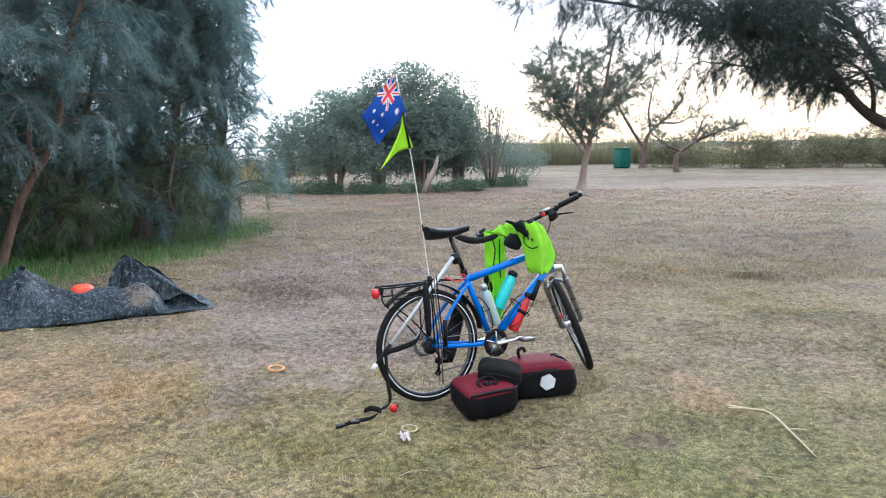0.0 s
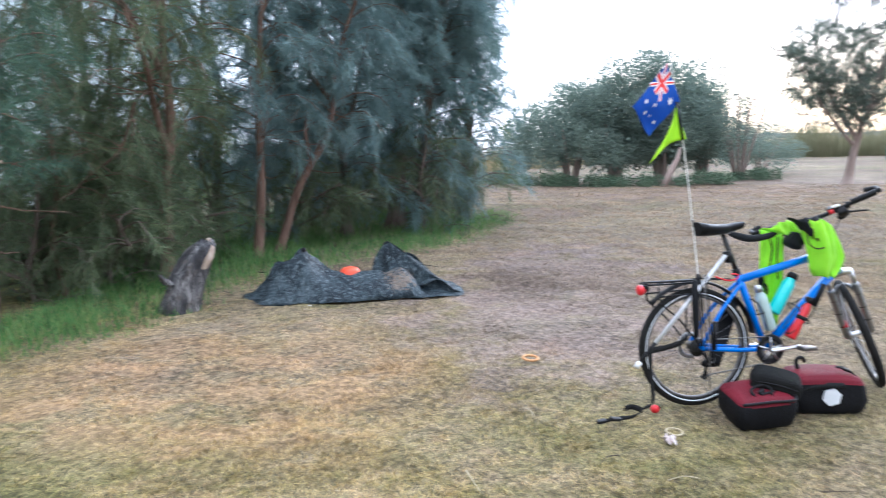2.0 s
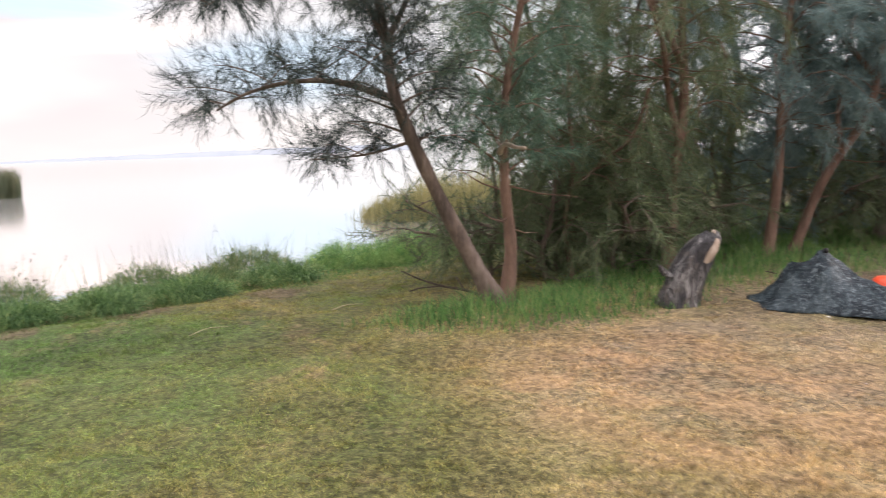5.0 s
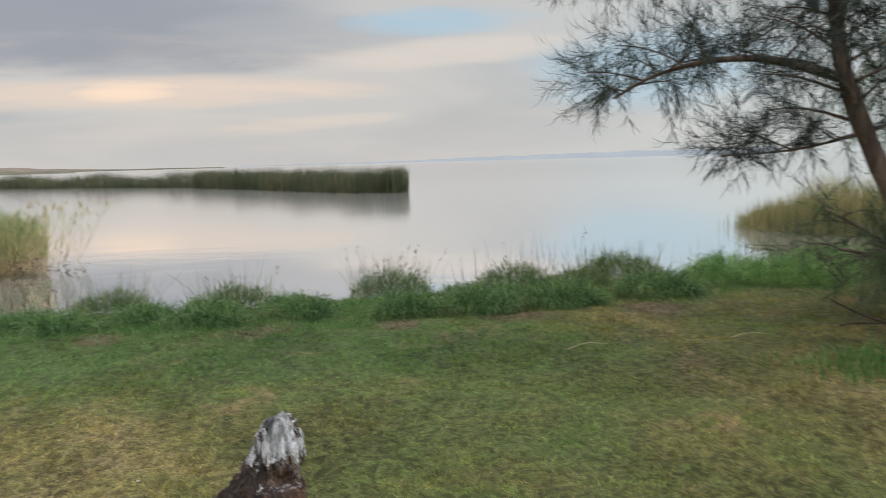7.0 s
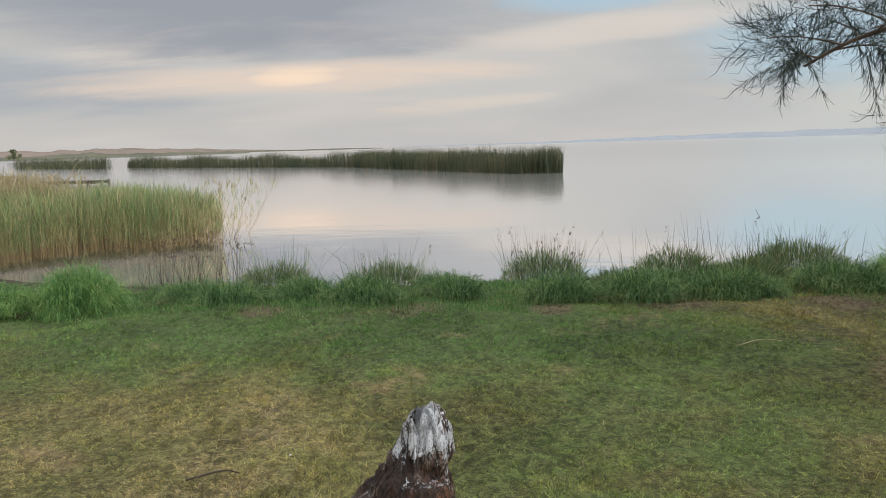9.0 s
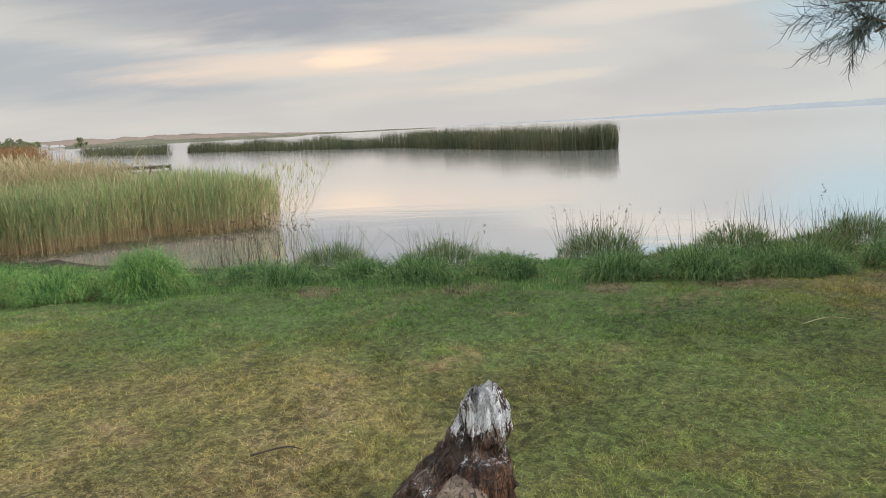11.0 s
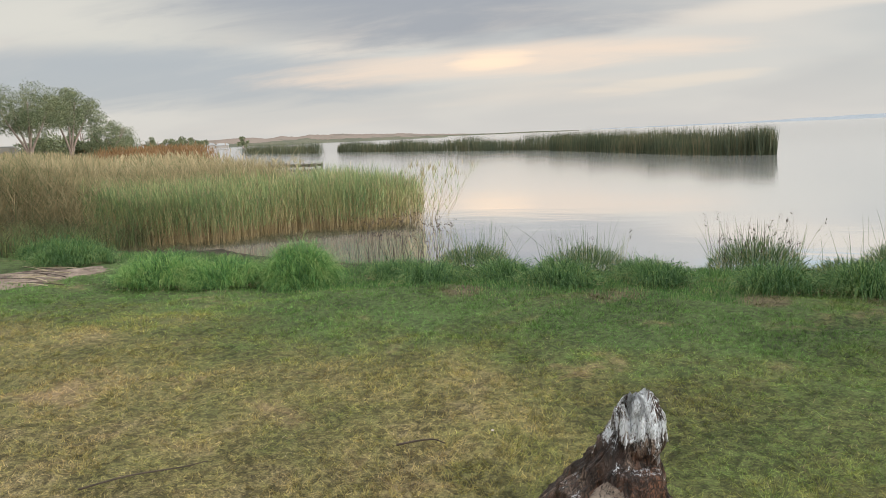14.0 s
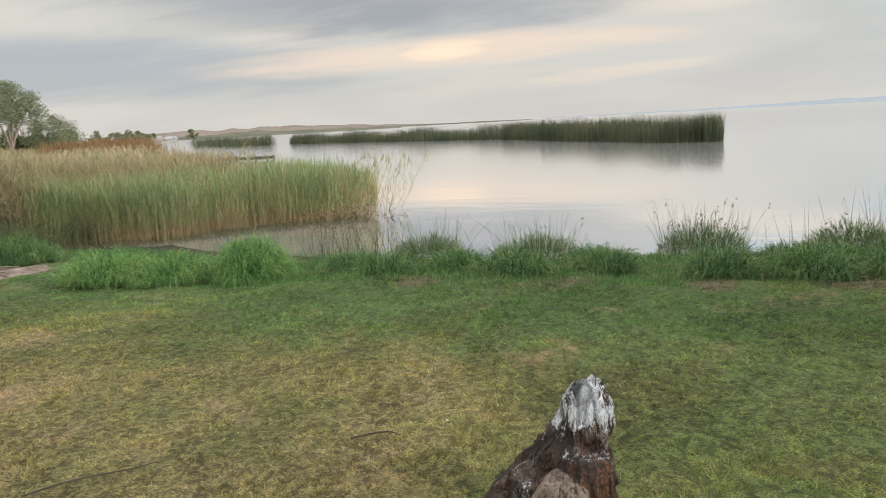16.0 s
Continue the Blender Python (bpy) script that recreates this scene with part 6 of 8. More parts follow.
def old_wood(name, dark, mid, pale, dung=None, rotten=(0.135, 0.062, 0.036)):
    """Weathered wood: dark cracks along the grain, red-brown rot; white droppings between the heights in dung."""
    m, n, l, p = material(name)
    tc = n.new("ShaderNodeTexCoord").outputs["Object"]
    grain = noise_out(n, l, tc, 9, 6, 0.7, 1.0, (1, 1, 0.22))
    crack = noise_out(n, l, tc, 38, 5, 0.75, 1.2, (1, 1, 0.18))
    rot = noise_out(n, l, tc, 6, 5, 0.65, 0.8, None, (2, 5, 1))
    col = ramp(n, l, grain, [(0.34, dark), (0.5, mid), (0.66, pale)])
    col = mixed(n, l, calc(n, l, "MULTIPLY", step(n, l, rot, 0.48, 0.62), 0.85), col, rotten)
    col = mixed(n, l, calc(n, l, "MULTIPLY", step(n, l, crack, 0.48, 0.42), 0.85), col, (0.010, 0.008, 0.007))
    if dung:
        sep = n.new("ShaderNodeSeparateXYZ")
        l.new(tc, sep.inputs[0])
        high = step(n, l, sep.outputs[2], dung[0], dung[1])
        side = step(n, l, sep.outputs[1], 0.175, 0.115)
        fall = noise_out(n, l, tc, 7, 3, 0.6, 0.8, (1, 1, 0.5), (4, 1, 8))
        runs = noise_out(n, l, tc, 36, 8, 0.85, 2.0, (1, 1, 0.4), (1, 2, 3))
        v = calc(n, l, "ADD", calc(n, l, "MULTIPLY", runs, 0.75), calc(n, l, "MULTIPLY", fall, 0.70))
        v = calc(n, l, "ADD", v, calc(n, l, "MULTIPLY", calc(n, l, "MULTIPLY", high, calc(n, l, "ADD", 0.35, calc(n, l, "MULTIPLY", side, 0.65))), dung[2]))
        cover = step(n, l, v, 0.855, 0.89)
        # droppings caught on the sharp ridges
        point = n.new("ShaderNodeNewGeometry").outputs["Pointiness"]
        edge = calc(n, l, "MULTIPLY", step(n, l, calc(n, l, "ADD", point, calc(n, l, "MULTIPLY", calc(n, l, "SUBTRACT", runs, 0.5), 0.10)), 0.535, 0.56), step(n, l, sep.outputs[2], dung[0] + 0.05, dung[0] + 0.11))
        cover = calc(n, l, "MAXIMUM", cover, edge)
        col = mixed(n, l, calc(n, l, "MULTIPLY", cover, 0.95), col, (0.88, 0.91, 0.95))
        veins = noise_out(n, l, tc, 60, 5, 0.8, 2.5, (1, 1, 0.35), (9, 2, 4))
        col = mixed(n, l, calc(n, l, "MULTIPLY", step(n, l, veins, 0.445, 0.42), calc(n, l, "SUBTRACT", 0.9, calc(n, l, "MULTIPLY", cover, 0.35))), col, (0.035, 0.020, 0.014))
        splits = None
        for size, thin, tall, bend in ((26, 0.035, 0.22, 0.05), (62, 0.05, 0.30, 0.03)):       # long drying cracks that wander with the grain
            warp = n.new("ShaderNodeVectorMath")
            warp.operation = "MULTIPLY_ADD"
            wander = n.new("ShaderNodeTexNoise")
            wander.inputs["Scale"].default_value, wander.inputs["Detail"].default_value = 9, 3
            l.new(tc, wander.inputs["Vector"])
            l.new(wander.outputs["Color"], warp.inputs[0])
            warp.inputs[1].default_value = (bend, bend, bend)
            l.new(tc, warp.inputs[2])
            mp = n.new("ShaderNodeMapping")
            mp.inputs["Scale"].default_value = (1, 1, tall)
            l.new(warp.outputs[0], mp.inputs[0])
            vo = n.new("ShaderNodeTexVoronoi")
            vo.feature = "DISTANCE_TO_EDGE"
            vo.inputs["Scale"].default_value = size
            l.new(mp.outputs[0], vo.inputs["Vector"])
            gap = step(n, l, vo.outputs["Distance"], thin * 2.2, thin * 0.6)
            gap = calc(n, l, "MULTIPLY", gap, step(n, l, noise_out(n, l, tc, 11, 3, 0.6, 0.4, None, (size, 1, 2)), 0.40, 0.56))
            splits = gap if splits is None else calc(n, l, "MAXIMUM", splits, gap)
        col = mixed(n, l, calc(n, l, "MULTIPLY", splits, calc(n, l, "SUBTRACT", 0.75, calc(n, l, "MULTIPLY", cover, 0.40))), col, (0.014, 0.009, 0.007))
    l.new(col, p.inputs["Base Color"])
    p.inputs["Roughness"].default_value = 0.5
    bp = n.new("ShaderNodeBump")
    bp.inputs["Strength"].default_value, bp.inputs["Distance"].default_value = 1.0, 0.035
    l.new(calc(n, l, "ADD", grain, calc(n, l, "MULTIPLY", crack, 0.8)), bp.inputs["Height"])
    l.new(bp.outputs[0], p.inputs["Normal"])
    return m


STUMP_WOOD = old_wood("rotting_stump_wood", (0.010, 0.007, 0.006), (0.085, 0.052, 0.038), (0.40, 0.29, 0.22), (0.45, 0.57, 0.175), (0.17, 0.080, 0.045))
LEDGE_WOOD = old_wood("curled_bark", (0.010, 0.006, 0.005), (0.12, 0.058, 0.034), (0.32, 0.18, 0.105), (0.40, 0.46, 0.075), (0.26, 0.115, 0.055))
GREY_WOOD = old_wood("grey_log_wood", (0.012, 0.012, 0.015), (0.075, 0.073, 0.078), (0.46, 0.44, 0.43), None, (0.16, 0.135, 0.12))
SHELL_WOOD = old_wood("bare_stump_wood", (0.08, 0.06, 0.045), (0.25, 0.19, 0.145), (0.42, 0.34, 0.27), None, (0.28, 0.20, 0.15))
CUT_WOOD = surface("torn_wood", [(0.3, (0.30, 0.22, 0.16)), (0.7, (0.52, 0.43, 0.35))], 14, 0.85, bump=0.6, stretch=(1, 1, 0.2))


# ---- bicycle ----
BIKE = pose(0.435, 4.184, 0.012, -5, 0, 22)
bike = tagged(new("bicycle"), "blue touring bicycle with a rear rack standing on the grass", "bicycle")
bike.matrix_world = BIKE
V = Vector
REAR, BB, SEAT, HEAD0, HEAD1 = V((0.08, 0, 0.343)), V((0.53, 0, 0.305)), V((0.352, 0, 0.765)), V((1.016, 0, 0.722)), V((0.950, 0, 0.882))


def part(name, b, mat, parent=bike, label="", smooth=True, solid=0.0):
    return b.make(name, mat, parent, label, smooth, solid)


for nm, a, c, r0, r1 in [("top_tube", SEAT + V((0.015, 0, -0.05)), HEAD1 + V((0, 0, -0.03)), 0.022, 0.024), ("down_tube", BB, HEAD0 + V((-0.008, 0, 0.03)), 0.026, 0.028),
                         ("seat_tube", BB, SEAT, 0.020, 0.020), ("head_tube", HEAD0, HEAD1, 0.026, 0.025)]:
    part(nm, Build().tube([a, a.lerp(c, 0.5), c], [r0, (r0 + r1) / 2, r1], 14), BLUE)
for s in (-1, 1):
    part("chainstay", Build().tube(smooth_path([BB + V((-0.03, 0.028 * s, 0)), BB + V((-0.2, 0.05 * s, 0.01)), REAR + V((0.01, 0.066 * s, 0.0))], 4), 0.013, 10), BLUE)
    part("seatstay", Build().tube(smooth_path([SEAT + V((0.015, 0.022 * s, -0.07)), REAR.lerp(SEAT, 0.5) + V((0, 0.055 * s, -0.01)), REAR + V((0.0, 0.066 * s, 0.0))], 4), 0.011, 10), BLUE)
part("seat_clamp", Build().tube([SEAT + V((0.004, 0, -0.02)), SEAT + V((-0.006, 0, 0.015))], 0.022, 14), BLACK)
post_top = V((0.268, 0, 0.985))
part("seatpost", Build().tube([SEAT, post_top], 0.0145, 12), COG)


def saddle_shape():
    def fn(u, v):
        a = v * 2 * math.pi
        w = 0.030 + 0.060 * max(0.0, 1 - u * 1.45) ** 0.7 + 0.006 * math.sin(u * 3)
        if u < 0.06:
            w *= 0.55 + 7.5 * u
        h = 0.056 * (1 - 0.5 * u)
        x = 0.105 + 0.285 * u
        z = 1.022 + 0.014 * (1 - math.sin(u * math.pi)) + 0.006 * u
        return V((x, math.cos(a) * w, z + (math.sin(a) * h * (0.45 if math.sin(a) > 0 else 1.0))))
    b = Build().sheet(fn, 14, 16)
    b.add([fn(0, k / 16) for k in range(16)], [tuple(range(16))])
    b.add([fn(1, k / 16) for k in range(16)], [tuple(reversed(range(16)))])
    return b


saddle = part("saddle", saddle_shape(), BLACK, label="worn black saddle")
for s in (-1, 1):
    part("saddle_rail", Build().tube(smooth_path([V((0.14, 0.022 * s, 1.012)), V((0.2, 0.022 * s, 0.992)), V((0.30, 0.020 * s, 0.99)), V((0.36, 0.014 * s, 1.015))], 3), 0.0035, 6), STEEL, saddle)


def wheel(name, centre, m, rear):
    """Spoked wheel about the local y axis, moved by m."""
    c = V(centre)

    def at(p):
        return m @ p

    rim = Build().ring(c, (0, 1, 0), 0.296, 0.011, 64, 8, flat=1.0)
    rim.v = [at(V(p)) for p in rim.v]
    rim = part(name, rim, STEEL, label="spoked bicycle wheel")
    tyre = Build().ring(c, (0, 1, 0), 0.320, 0.0235, 72, 12)
    tyre.v = [at(V(p)) for p in tyre.v]
    part("tyre", tyre, RUBBER, rim, "black rubber tyre")
    if rear:
        for s in (-1, 1):
            st = Build().ring(c + V((0, 0.0215 * s, 0)), (0, 1, 0), 0.3105, 0.0042, 72, 6, flat=0.5)
            st.v = [at(V(p)) for p in st.v]
            part("tyre_stripe", st, STRIPE, rim, "white reflective tyre stripe")
    hub = Build().tube([at(c + V((0, -0.052, 0))), at(c + V((0, -0.045, 0))), at(c + V((0, -0.03, 0))), at(c + V((0, 0.03, 0))), at(c + V((0, 0.045, 0))), at(c + V((0, 0.052, 0)))], [0.012, 0.028, 0.015, 0.015, 0.028, 0.012], 14)
    part("hub", hub, STEEL if rear else ALLOY, rim)
    for k in range(28):
        a = 2 * math.pi * k / 28
        s = 1 if k % 2 else -1
        twist = 0.55 * (1 if (k // 2) % 2 else -1)
        p = at(c + V((math.cos(a + twist) * 0.026, 0.038 * s, math.sin(a + twist) * 0.026)))
        q = at(c + V((math.cos(a) * 0.290, 0.004 * s, math.sin(a) * 0.290)))
        part("spoke", Build().tube([p, q], 0.0011, 4, False), STEEL if rear else ALLOY, rim)
    disc = Build().ring(c + V((0, 0.05 if not rear else 0.055, 0)), (0, 1, 0), 0.066, 0.012, 40, 6, flat=0.1)
    disc.v = [at(V(p)) for p in disc.v]
    part("brake_disc", disc, ALLOY, rim)
    return rim


rear_wheel = wheel("rear_wheel", REAR, Matrix(), True)
for k, rr in enumerate((0.052, 0.046, 0.040, 0.034, 0.028)):
    cog = Build().lathe([(rr - 0.004, 0), (rr, 0), (rr, 0.002), (rr - 0.004, 0.002)], Matrix.Translation(REAR + V((0, -0.030 - 0.005 * k, 0))) @ pose(0, 0, 0, 90), 26)
    part("sprocket", cog, COG, rear_wheel)
part("derailleur", Build().tube(smooth_path([REAR + V((0.01, -0.075, -0.02)), REAR + V((0.03, -0.08, -0.07)), REAR + V((0.015, -0.075, -0.155))], 3), [0.012] * 7, 8, True, 0.6), BLACK)
for dz in (-0.085, -0.16):
    part("jockey_wheel", Build().lathe([(0.003, 0), (0.019, 0.001), (0.019, 0.007), (0.003, 0.008)], Matrix.Translation(REAR + V((0.02, -0.066, dz))) @ pose(0, 0, 0, 90), 14), BLACK)
for z0, z1, dy in [(0.045, 0.075, -0.05), (-0.165, -0.075, -0.05)]:
    part("chain", Build().tube([REAR + V((0.0, dy, z0)), BB + V((0.0, -0.05, z1))], 0.0042, 6, False), STEEL)
for rr, off, mt in ((0.088, 0.0, BLACK), (0.070, -0.008, STEEL)):
    cr = Build().ring(BB + V((0, -0.052 - off, 0)), (0, 1, 0), rr - 0.016, 0.017, 44, 6, flat=0.12)
    part("chainring", cr, mt)
for k in range(5):
    a = 2 * math.pi * k / 5 + 0.3
    part("spider_arm", Build().tube([BB + V((0, -0.058, 0)), BB + V((math.cos(a) * 0.074, -0.056, math.sin(a) * 0.074))], [0.010, 0.006], 6, True, 0.6), ALLOY)


def crank(sign, ang):
    d = V((math.cos(ang), 0, math.sin(ang)))
    y = -0.075 * sign
    a, e = BB + V((0, y, 0)), BB + d * 0.172 + V((0, y - 0.012 * sign, 0))
    c = part("crank_arm", Build().tube([a - d * 0.012, a, a.lerp(e, 0.5), e, e + d * 0.012], [0.008, 0.019, 0.012, 0.014, 0.006], 10, True, 0.6), ALLOY)
    p = Build().box((0.085, 0.075, 0.022), Matrix.Translation(e + V((0, -0.052 * sign, 0))), 0.006)
    part("pedal", p, STEEL, c, "dark steel cage pedal")


crank(1, radians(4))
crank(-1, radians(184))

# front end, steered hard to the left
axis = (HEAD1 - HEAD0).normalized()
STEER = Matrix.Translation(HEAD0) @ Matrix.Rotation(radians(62), 4, axis) @ Matrix.Translation(-HEAD0)
FRONT = V((1.236, 0, 0.350))
wheel("front_wheel", FRONT, STEER, False)


def front(name, b, mat, parent=bike, label=""):
    b.v = [STEER @ V(p) for p in b.v]
    return part(name, b, mat, parent, label)


down = -axis
fork = front("fork_crown", Build().tube([HEAD0 + V((0.005, -0.075, -0.012)), HEAD0 + V((0.012, -0.03, 0.0)), HEAD0 + V((0.012, 0.03, 0.0)), HEAD0 + V((0.005, 0.075, -0.012))], [0.020, 0.024, 0.024, 0.020], 10), ALLOY, label="silver suspension fork crown")
for s in (-1, 1):
    t0 = HEAD0 + V((0.012, 0.070 * s, 0.0))
    t1 = HEAD0 + down * 0.10 + V((0.012, 0.070 * s, 0))
    t2 = FRONT + V((-0.02, 0.070 * s, 0.0))
    front("stanchion", Build().tube([t0, t1], 0.0135, 12), ALLOY, fork)
    front("fork_leg", Build().tube([t1 - down * 0.01, t1, t1.lerp(t2, 0.5), t2, FRONT + V((0, 0.06 * s, -0.012))], [0.020, 0.022, 0.020, 0.018, 0.013], 12), FORK_ALLOY, fork, "silver fork leg with cable clips")
    for k in range(3):
        q = t1.lerp(t2, 0.2 + 0.28 * k)
        front("cable_clip", Build().ring(q, down, 0.0185, 0.0035, 16, 5), BLACK, fork)
arch = [HEAD0 + down * 0.145 + V((0.02, 0.062 * s, 0)) for s in (-1, 1)]
front("fork_arch", Build().tube(smooth_path([arch[0], HEAD0 + down * 0.085 + V((0.045, -0.03, 0)), HEAD0 + down * 0.085 + V((0.045, 0.03, 0)), arch[1]], 4), 0.011, 8), FORK_ALLOY, fork)
front("brake_caliper", Build().box((0.06, 0.035, 0.045), Matrix.Translation(FRONT + V((-0.045, 0.062, 0.075))), 0.008), RED, fork, "red disc brake caliper")
front("quick_release", Build().tube([FRONT + V((0, -0.085, 0)), FRONT + V((0, 0.085, 0))], [0.011, 0.011], 10), RED, fork, "red wheel skewer")
stem_foot, bar_mid = HEAD1 + axis * 0.05, HEAD1 + axis * 0.195 + V((0.040, 0, 0))
front("stem", Build().tube([HEAD1, stem_foot, HEAD1 + axis * 0.135, bar_mid], [0.020, 0.019, 0.018, 0.020], 12), BLACK)
bar_pts = [bar_mid + V((-0.045, 0.335 * s, 0.024)) if abs(s) == 1 else bar_mid + V((0, 0.12 * s * 2, 0.008 * abs(s))) for s in (-1, -0.4, 0, 0.4, 1)]
bar = front("handlebar", Build().tube(smooth_path(bar_pts, 4), 0.0125, 12), BLACK)
for s in (-1, 1):
    g0, g1 = bar_mid + V((-0.028, 0.20 * s, 0.016)), bar_mid + V((-0.047, 0.34 * s, 0.024))
    front("grip", Build().tube([g0, g0.lerp(g1, 0.1), g0.lerp(g1, 0.9), g1], [0.0175, 0.0185, 0.0185, 0.0165], 12), BLACK, bar, "black rubber grip")
    front("bar_end", Build().tube(smooth_path([g1 + V((-0.005, 0.012 * s, 0)), g1 + V((0.05, 0.02 * s, 0.022)), g1 + V((0.085, 0.012 * s, 0.035)), g1 + V((0.10, -0.04 * s, 0.045))], 4), [0.0135] * 13, 10), BLACK, bar, "curved black bar end")
    front("brake_lever", Build().tube(smooth_path([bar_mid + V((0.0, 0.165 * s, 0.0)), bar_mid + V((0.055, 0.18 * s, -0.02)), bar_mid + V((0.055, 0.23 * s, -0.035)), bar_mid + V((0.05, 0.28 * s, -0.05))], 3), [0.011, 0.010, 0.009, 0.008, 0.007, 0.006, 0.006, 0.005, 0.005, 0.005], 8), BLACK, bar)
    front("shifter", Build().box((0.065, 0.06, 0.05), Matrix.Translation(bar_mid + V((0.005, 0.145 * s, -0.016))) @ pose(0, 0, 0, 0, 20, 8 * s), 0.014), BLACK, bar)
    front("lever_clamp", Build().tube([bar_mid + V((-0.012, 0.172 * s, 0.010)), bar_mid + V((-0.014, 0.19 * s, 0.011))], 0.021, 12), BLACK, bar)
    front("gear_pod", Build().lathe([(0.001, -0.02), (0.022, -0.016), (0.026, 0.0), (0.02, 0.016), (0.001, 0.02)], Matrix.Translation(bar_mid + V((0.035, 0.135 * s, -0.035))), 14), BLACK, bar)
    front("cable", Build().tube(smooth_path([bar_mid + V((0.05, 0.15 * s, -0.02)), bar_mid + V((0.14, 0.11 * s, -0.06)), HEAD1 + V((0.11, 0.03 * s, 0.0)), HEAD0 + V((0.04, 0.05 * s, 0.02))], 5), 0.0034, 6, False), BLACK, bar)
front("bell", Build().lathe([(0.001, 0.022), (0.014, 0.018), (0.02, 0.006), (0.021, 0), (0.001, -0.002)], Matrix.Translation(bar_mid + V((0.0, -0.085, 0.018))), 14), STEEL, bar)
front("computer", Build().box((0.055, 0.04, 0.016), Matrix.Translation(bar_mid + V((0.0, -0.12, 0.026))), 0.005), WHITE, bar, "small grey bicycle computer")
front("red_clamp", Build().tube([bar_mid + V((-0.004, -0.10, 0.006)), bar_mid + V((-0.004, -0.075, 0.006))], 0.0165, 12), RED, bar)

# rack, guards, lamp, cages
RZ = 0.722
for s in (-1, 1):
    part("rack_rail", Build().tube(smooth_path([V((-0.225, 0.055 * s, RZ)), V((-0.1, 0.06 * s, RZ)), V((0.10, 0.06 * s, RZ + 0.005)), V((0.16, 0.045 * s, RZ + 0.01))], 3), 0.0055, 8), BLACK)
    part("rack_leg", Build().tube(smooth_path([V((-0.17, 0.062 * s, RZ - 0.01)), V((-0.165, 0.088 * s, 0.62)), V((-0.06, 0.092 * s, 0.52)), REAR + V((-0.01, 0.085 * s, 0.02))], 4), 0.005, 8), BLACK)
    part("rack_leg", Build().tube([V((0.07, 0.062 * s, RZ)), V((0.075, 0.085 * s, 0.6)), REAR + V((0.0, 0.085 * s, 0.02))], 0.005, 8), BLACK)
    part("rack_stay", Build().tube([V((0.15, 0.045 * s, RZ + 0.01)), V((0.33, 0.02 * s, 0.72))], 0.004, 6), BLACK)
    part("rack_side_rail", Build().tube([V((-0.17, 0.085 * s, 0.655)), V((0.075, 0.085 * s, 0.665))], 0.0048, 8), BLACK)
for k in range(5):
    part("rack_slat", Build().tube([V((-0.22 + 0.085 * k, -0.058, RZ)), V((-0.22 + 0.085 * k, 0.058, RZ))], 0.005, 8), BLACK)
part("rack_plate", Build().box((0.27, 0.045, 0.010), Matrix.Translation(V((-0.06, 0, RZ + 0.008))), 0.004), BLACK)
part("mudguard", Build().sheet(lambda u, v: REAR + V((math.cos(radians(8 + 128 * u)) * (0.372 + 0.012 * math.sin(v * math.pi)), -0.030 + 0.060 * v, math.sin(radians(8 + 128 * u)) * (0.372 + 0.012 * math.sin(v * math.pi)))), 30, 6), BLACK, label="black plastic mudguard", solid=0.003)
part("mud_flap", Build().sheet(lambda u, v: V((0.385 - 0.155 * u + (0.07 + 0.015 * math.sin(u * 3)) * (v - 0.5) * 1.2, 0.075 + 0.012 * math.sin(u * 4 + v), 0.60 - 0.40 * u)), 12, 6), BLACK, label="black flap hanging beside the wheel", solid=0.006)
lamp = part("rear_lamp", Build().lathe([(0.001, -0.02), (0.02, -0.018), (0.03, -0.004), (0.03, 0.012), (0.018, 0.022), (0.001, 0.024)], Matrix.Translation(V((-0.25, -0.01, 0.69))) @ pose(0, 0, 0, 0, -90, 0), 18), RED, label="round red rear lamp")
part("lamp_bracket", Build().box((0.03, 0.04, 0.035), Matrix.Translation(V((-0.225, -0.01, 0.70))), 0.006), BLACK, lamp)


def cage(foot, top, side):
    d = (top - foot).normalized()
    o = d.cross(V((0, 1, 0))).normalized() * side
    b = Build()
    for s in (-1, 1):
        b.tube(smooth_path([foot + o * 0.0, foot + V((0, 0.036 * s, 0)) + o * 0.03, foot.lerp(top, 0.45) + V((0, 0.040 * s, 0)) + o * 0.045, foot.lerp(top, 0.75) + V((0, 0.036 * s, 0)) + o * 0.02, foot.lerp(top, 0.8)], 4), 0.0032, 6)
    b.ring(foot.lerp(top, 0.42) + o * 0.045, d, 0.040, 0.0035, 24, 6)
    part("bottle_cage", b, BLACK)


def bottle(name, foot, top, r, mat, cap_mat, label, neck=0.6):
    foot, top = BIKE @ foot, BIKE @ top
    d = (top - foot)
    h = d.length
    m = d.to_track_quat("Z", "Y").to_matrix().to_4x4()
    ob = tagged(new(name), label, "bottle", "bottles in the cages")
    ob.matrix_world = Matrix.Translation(foot) @ m
    part("body", Build().lathe([(0.001, 0), (r * 0.9, 0.001), (r, 0.008), (r, h * 0.68), (r * 0.93, h * 0.76), (r * neck, h * 0.84), (r * neck, h * 0.87)], None, 22), mat, ob)
    part("cap", Build().lathe([(r * neck * 0.98, h * 0.865), (r * neck * 1.12, h * 0.87), (r * neck * 1.12, h * 0.97), (r * neck * 0.9, h), (0.001, h)], None, 22), cap_mat, ob)
    return ob


def cage_and_bottle(name, a, e, dy, r, mat, cap, label, tube_a, tube_b, side, neck=0.6):
    bottle(name, a + V((0, dy, 0)), e + V((0, dy, 0)), r, mat, cap, label, neck)
    cage(tube_a, tube_b, side)


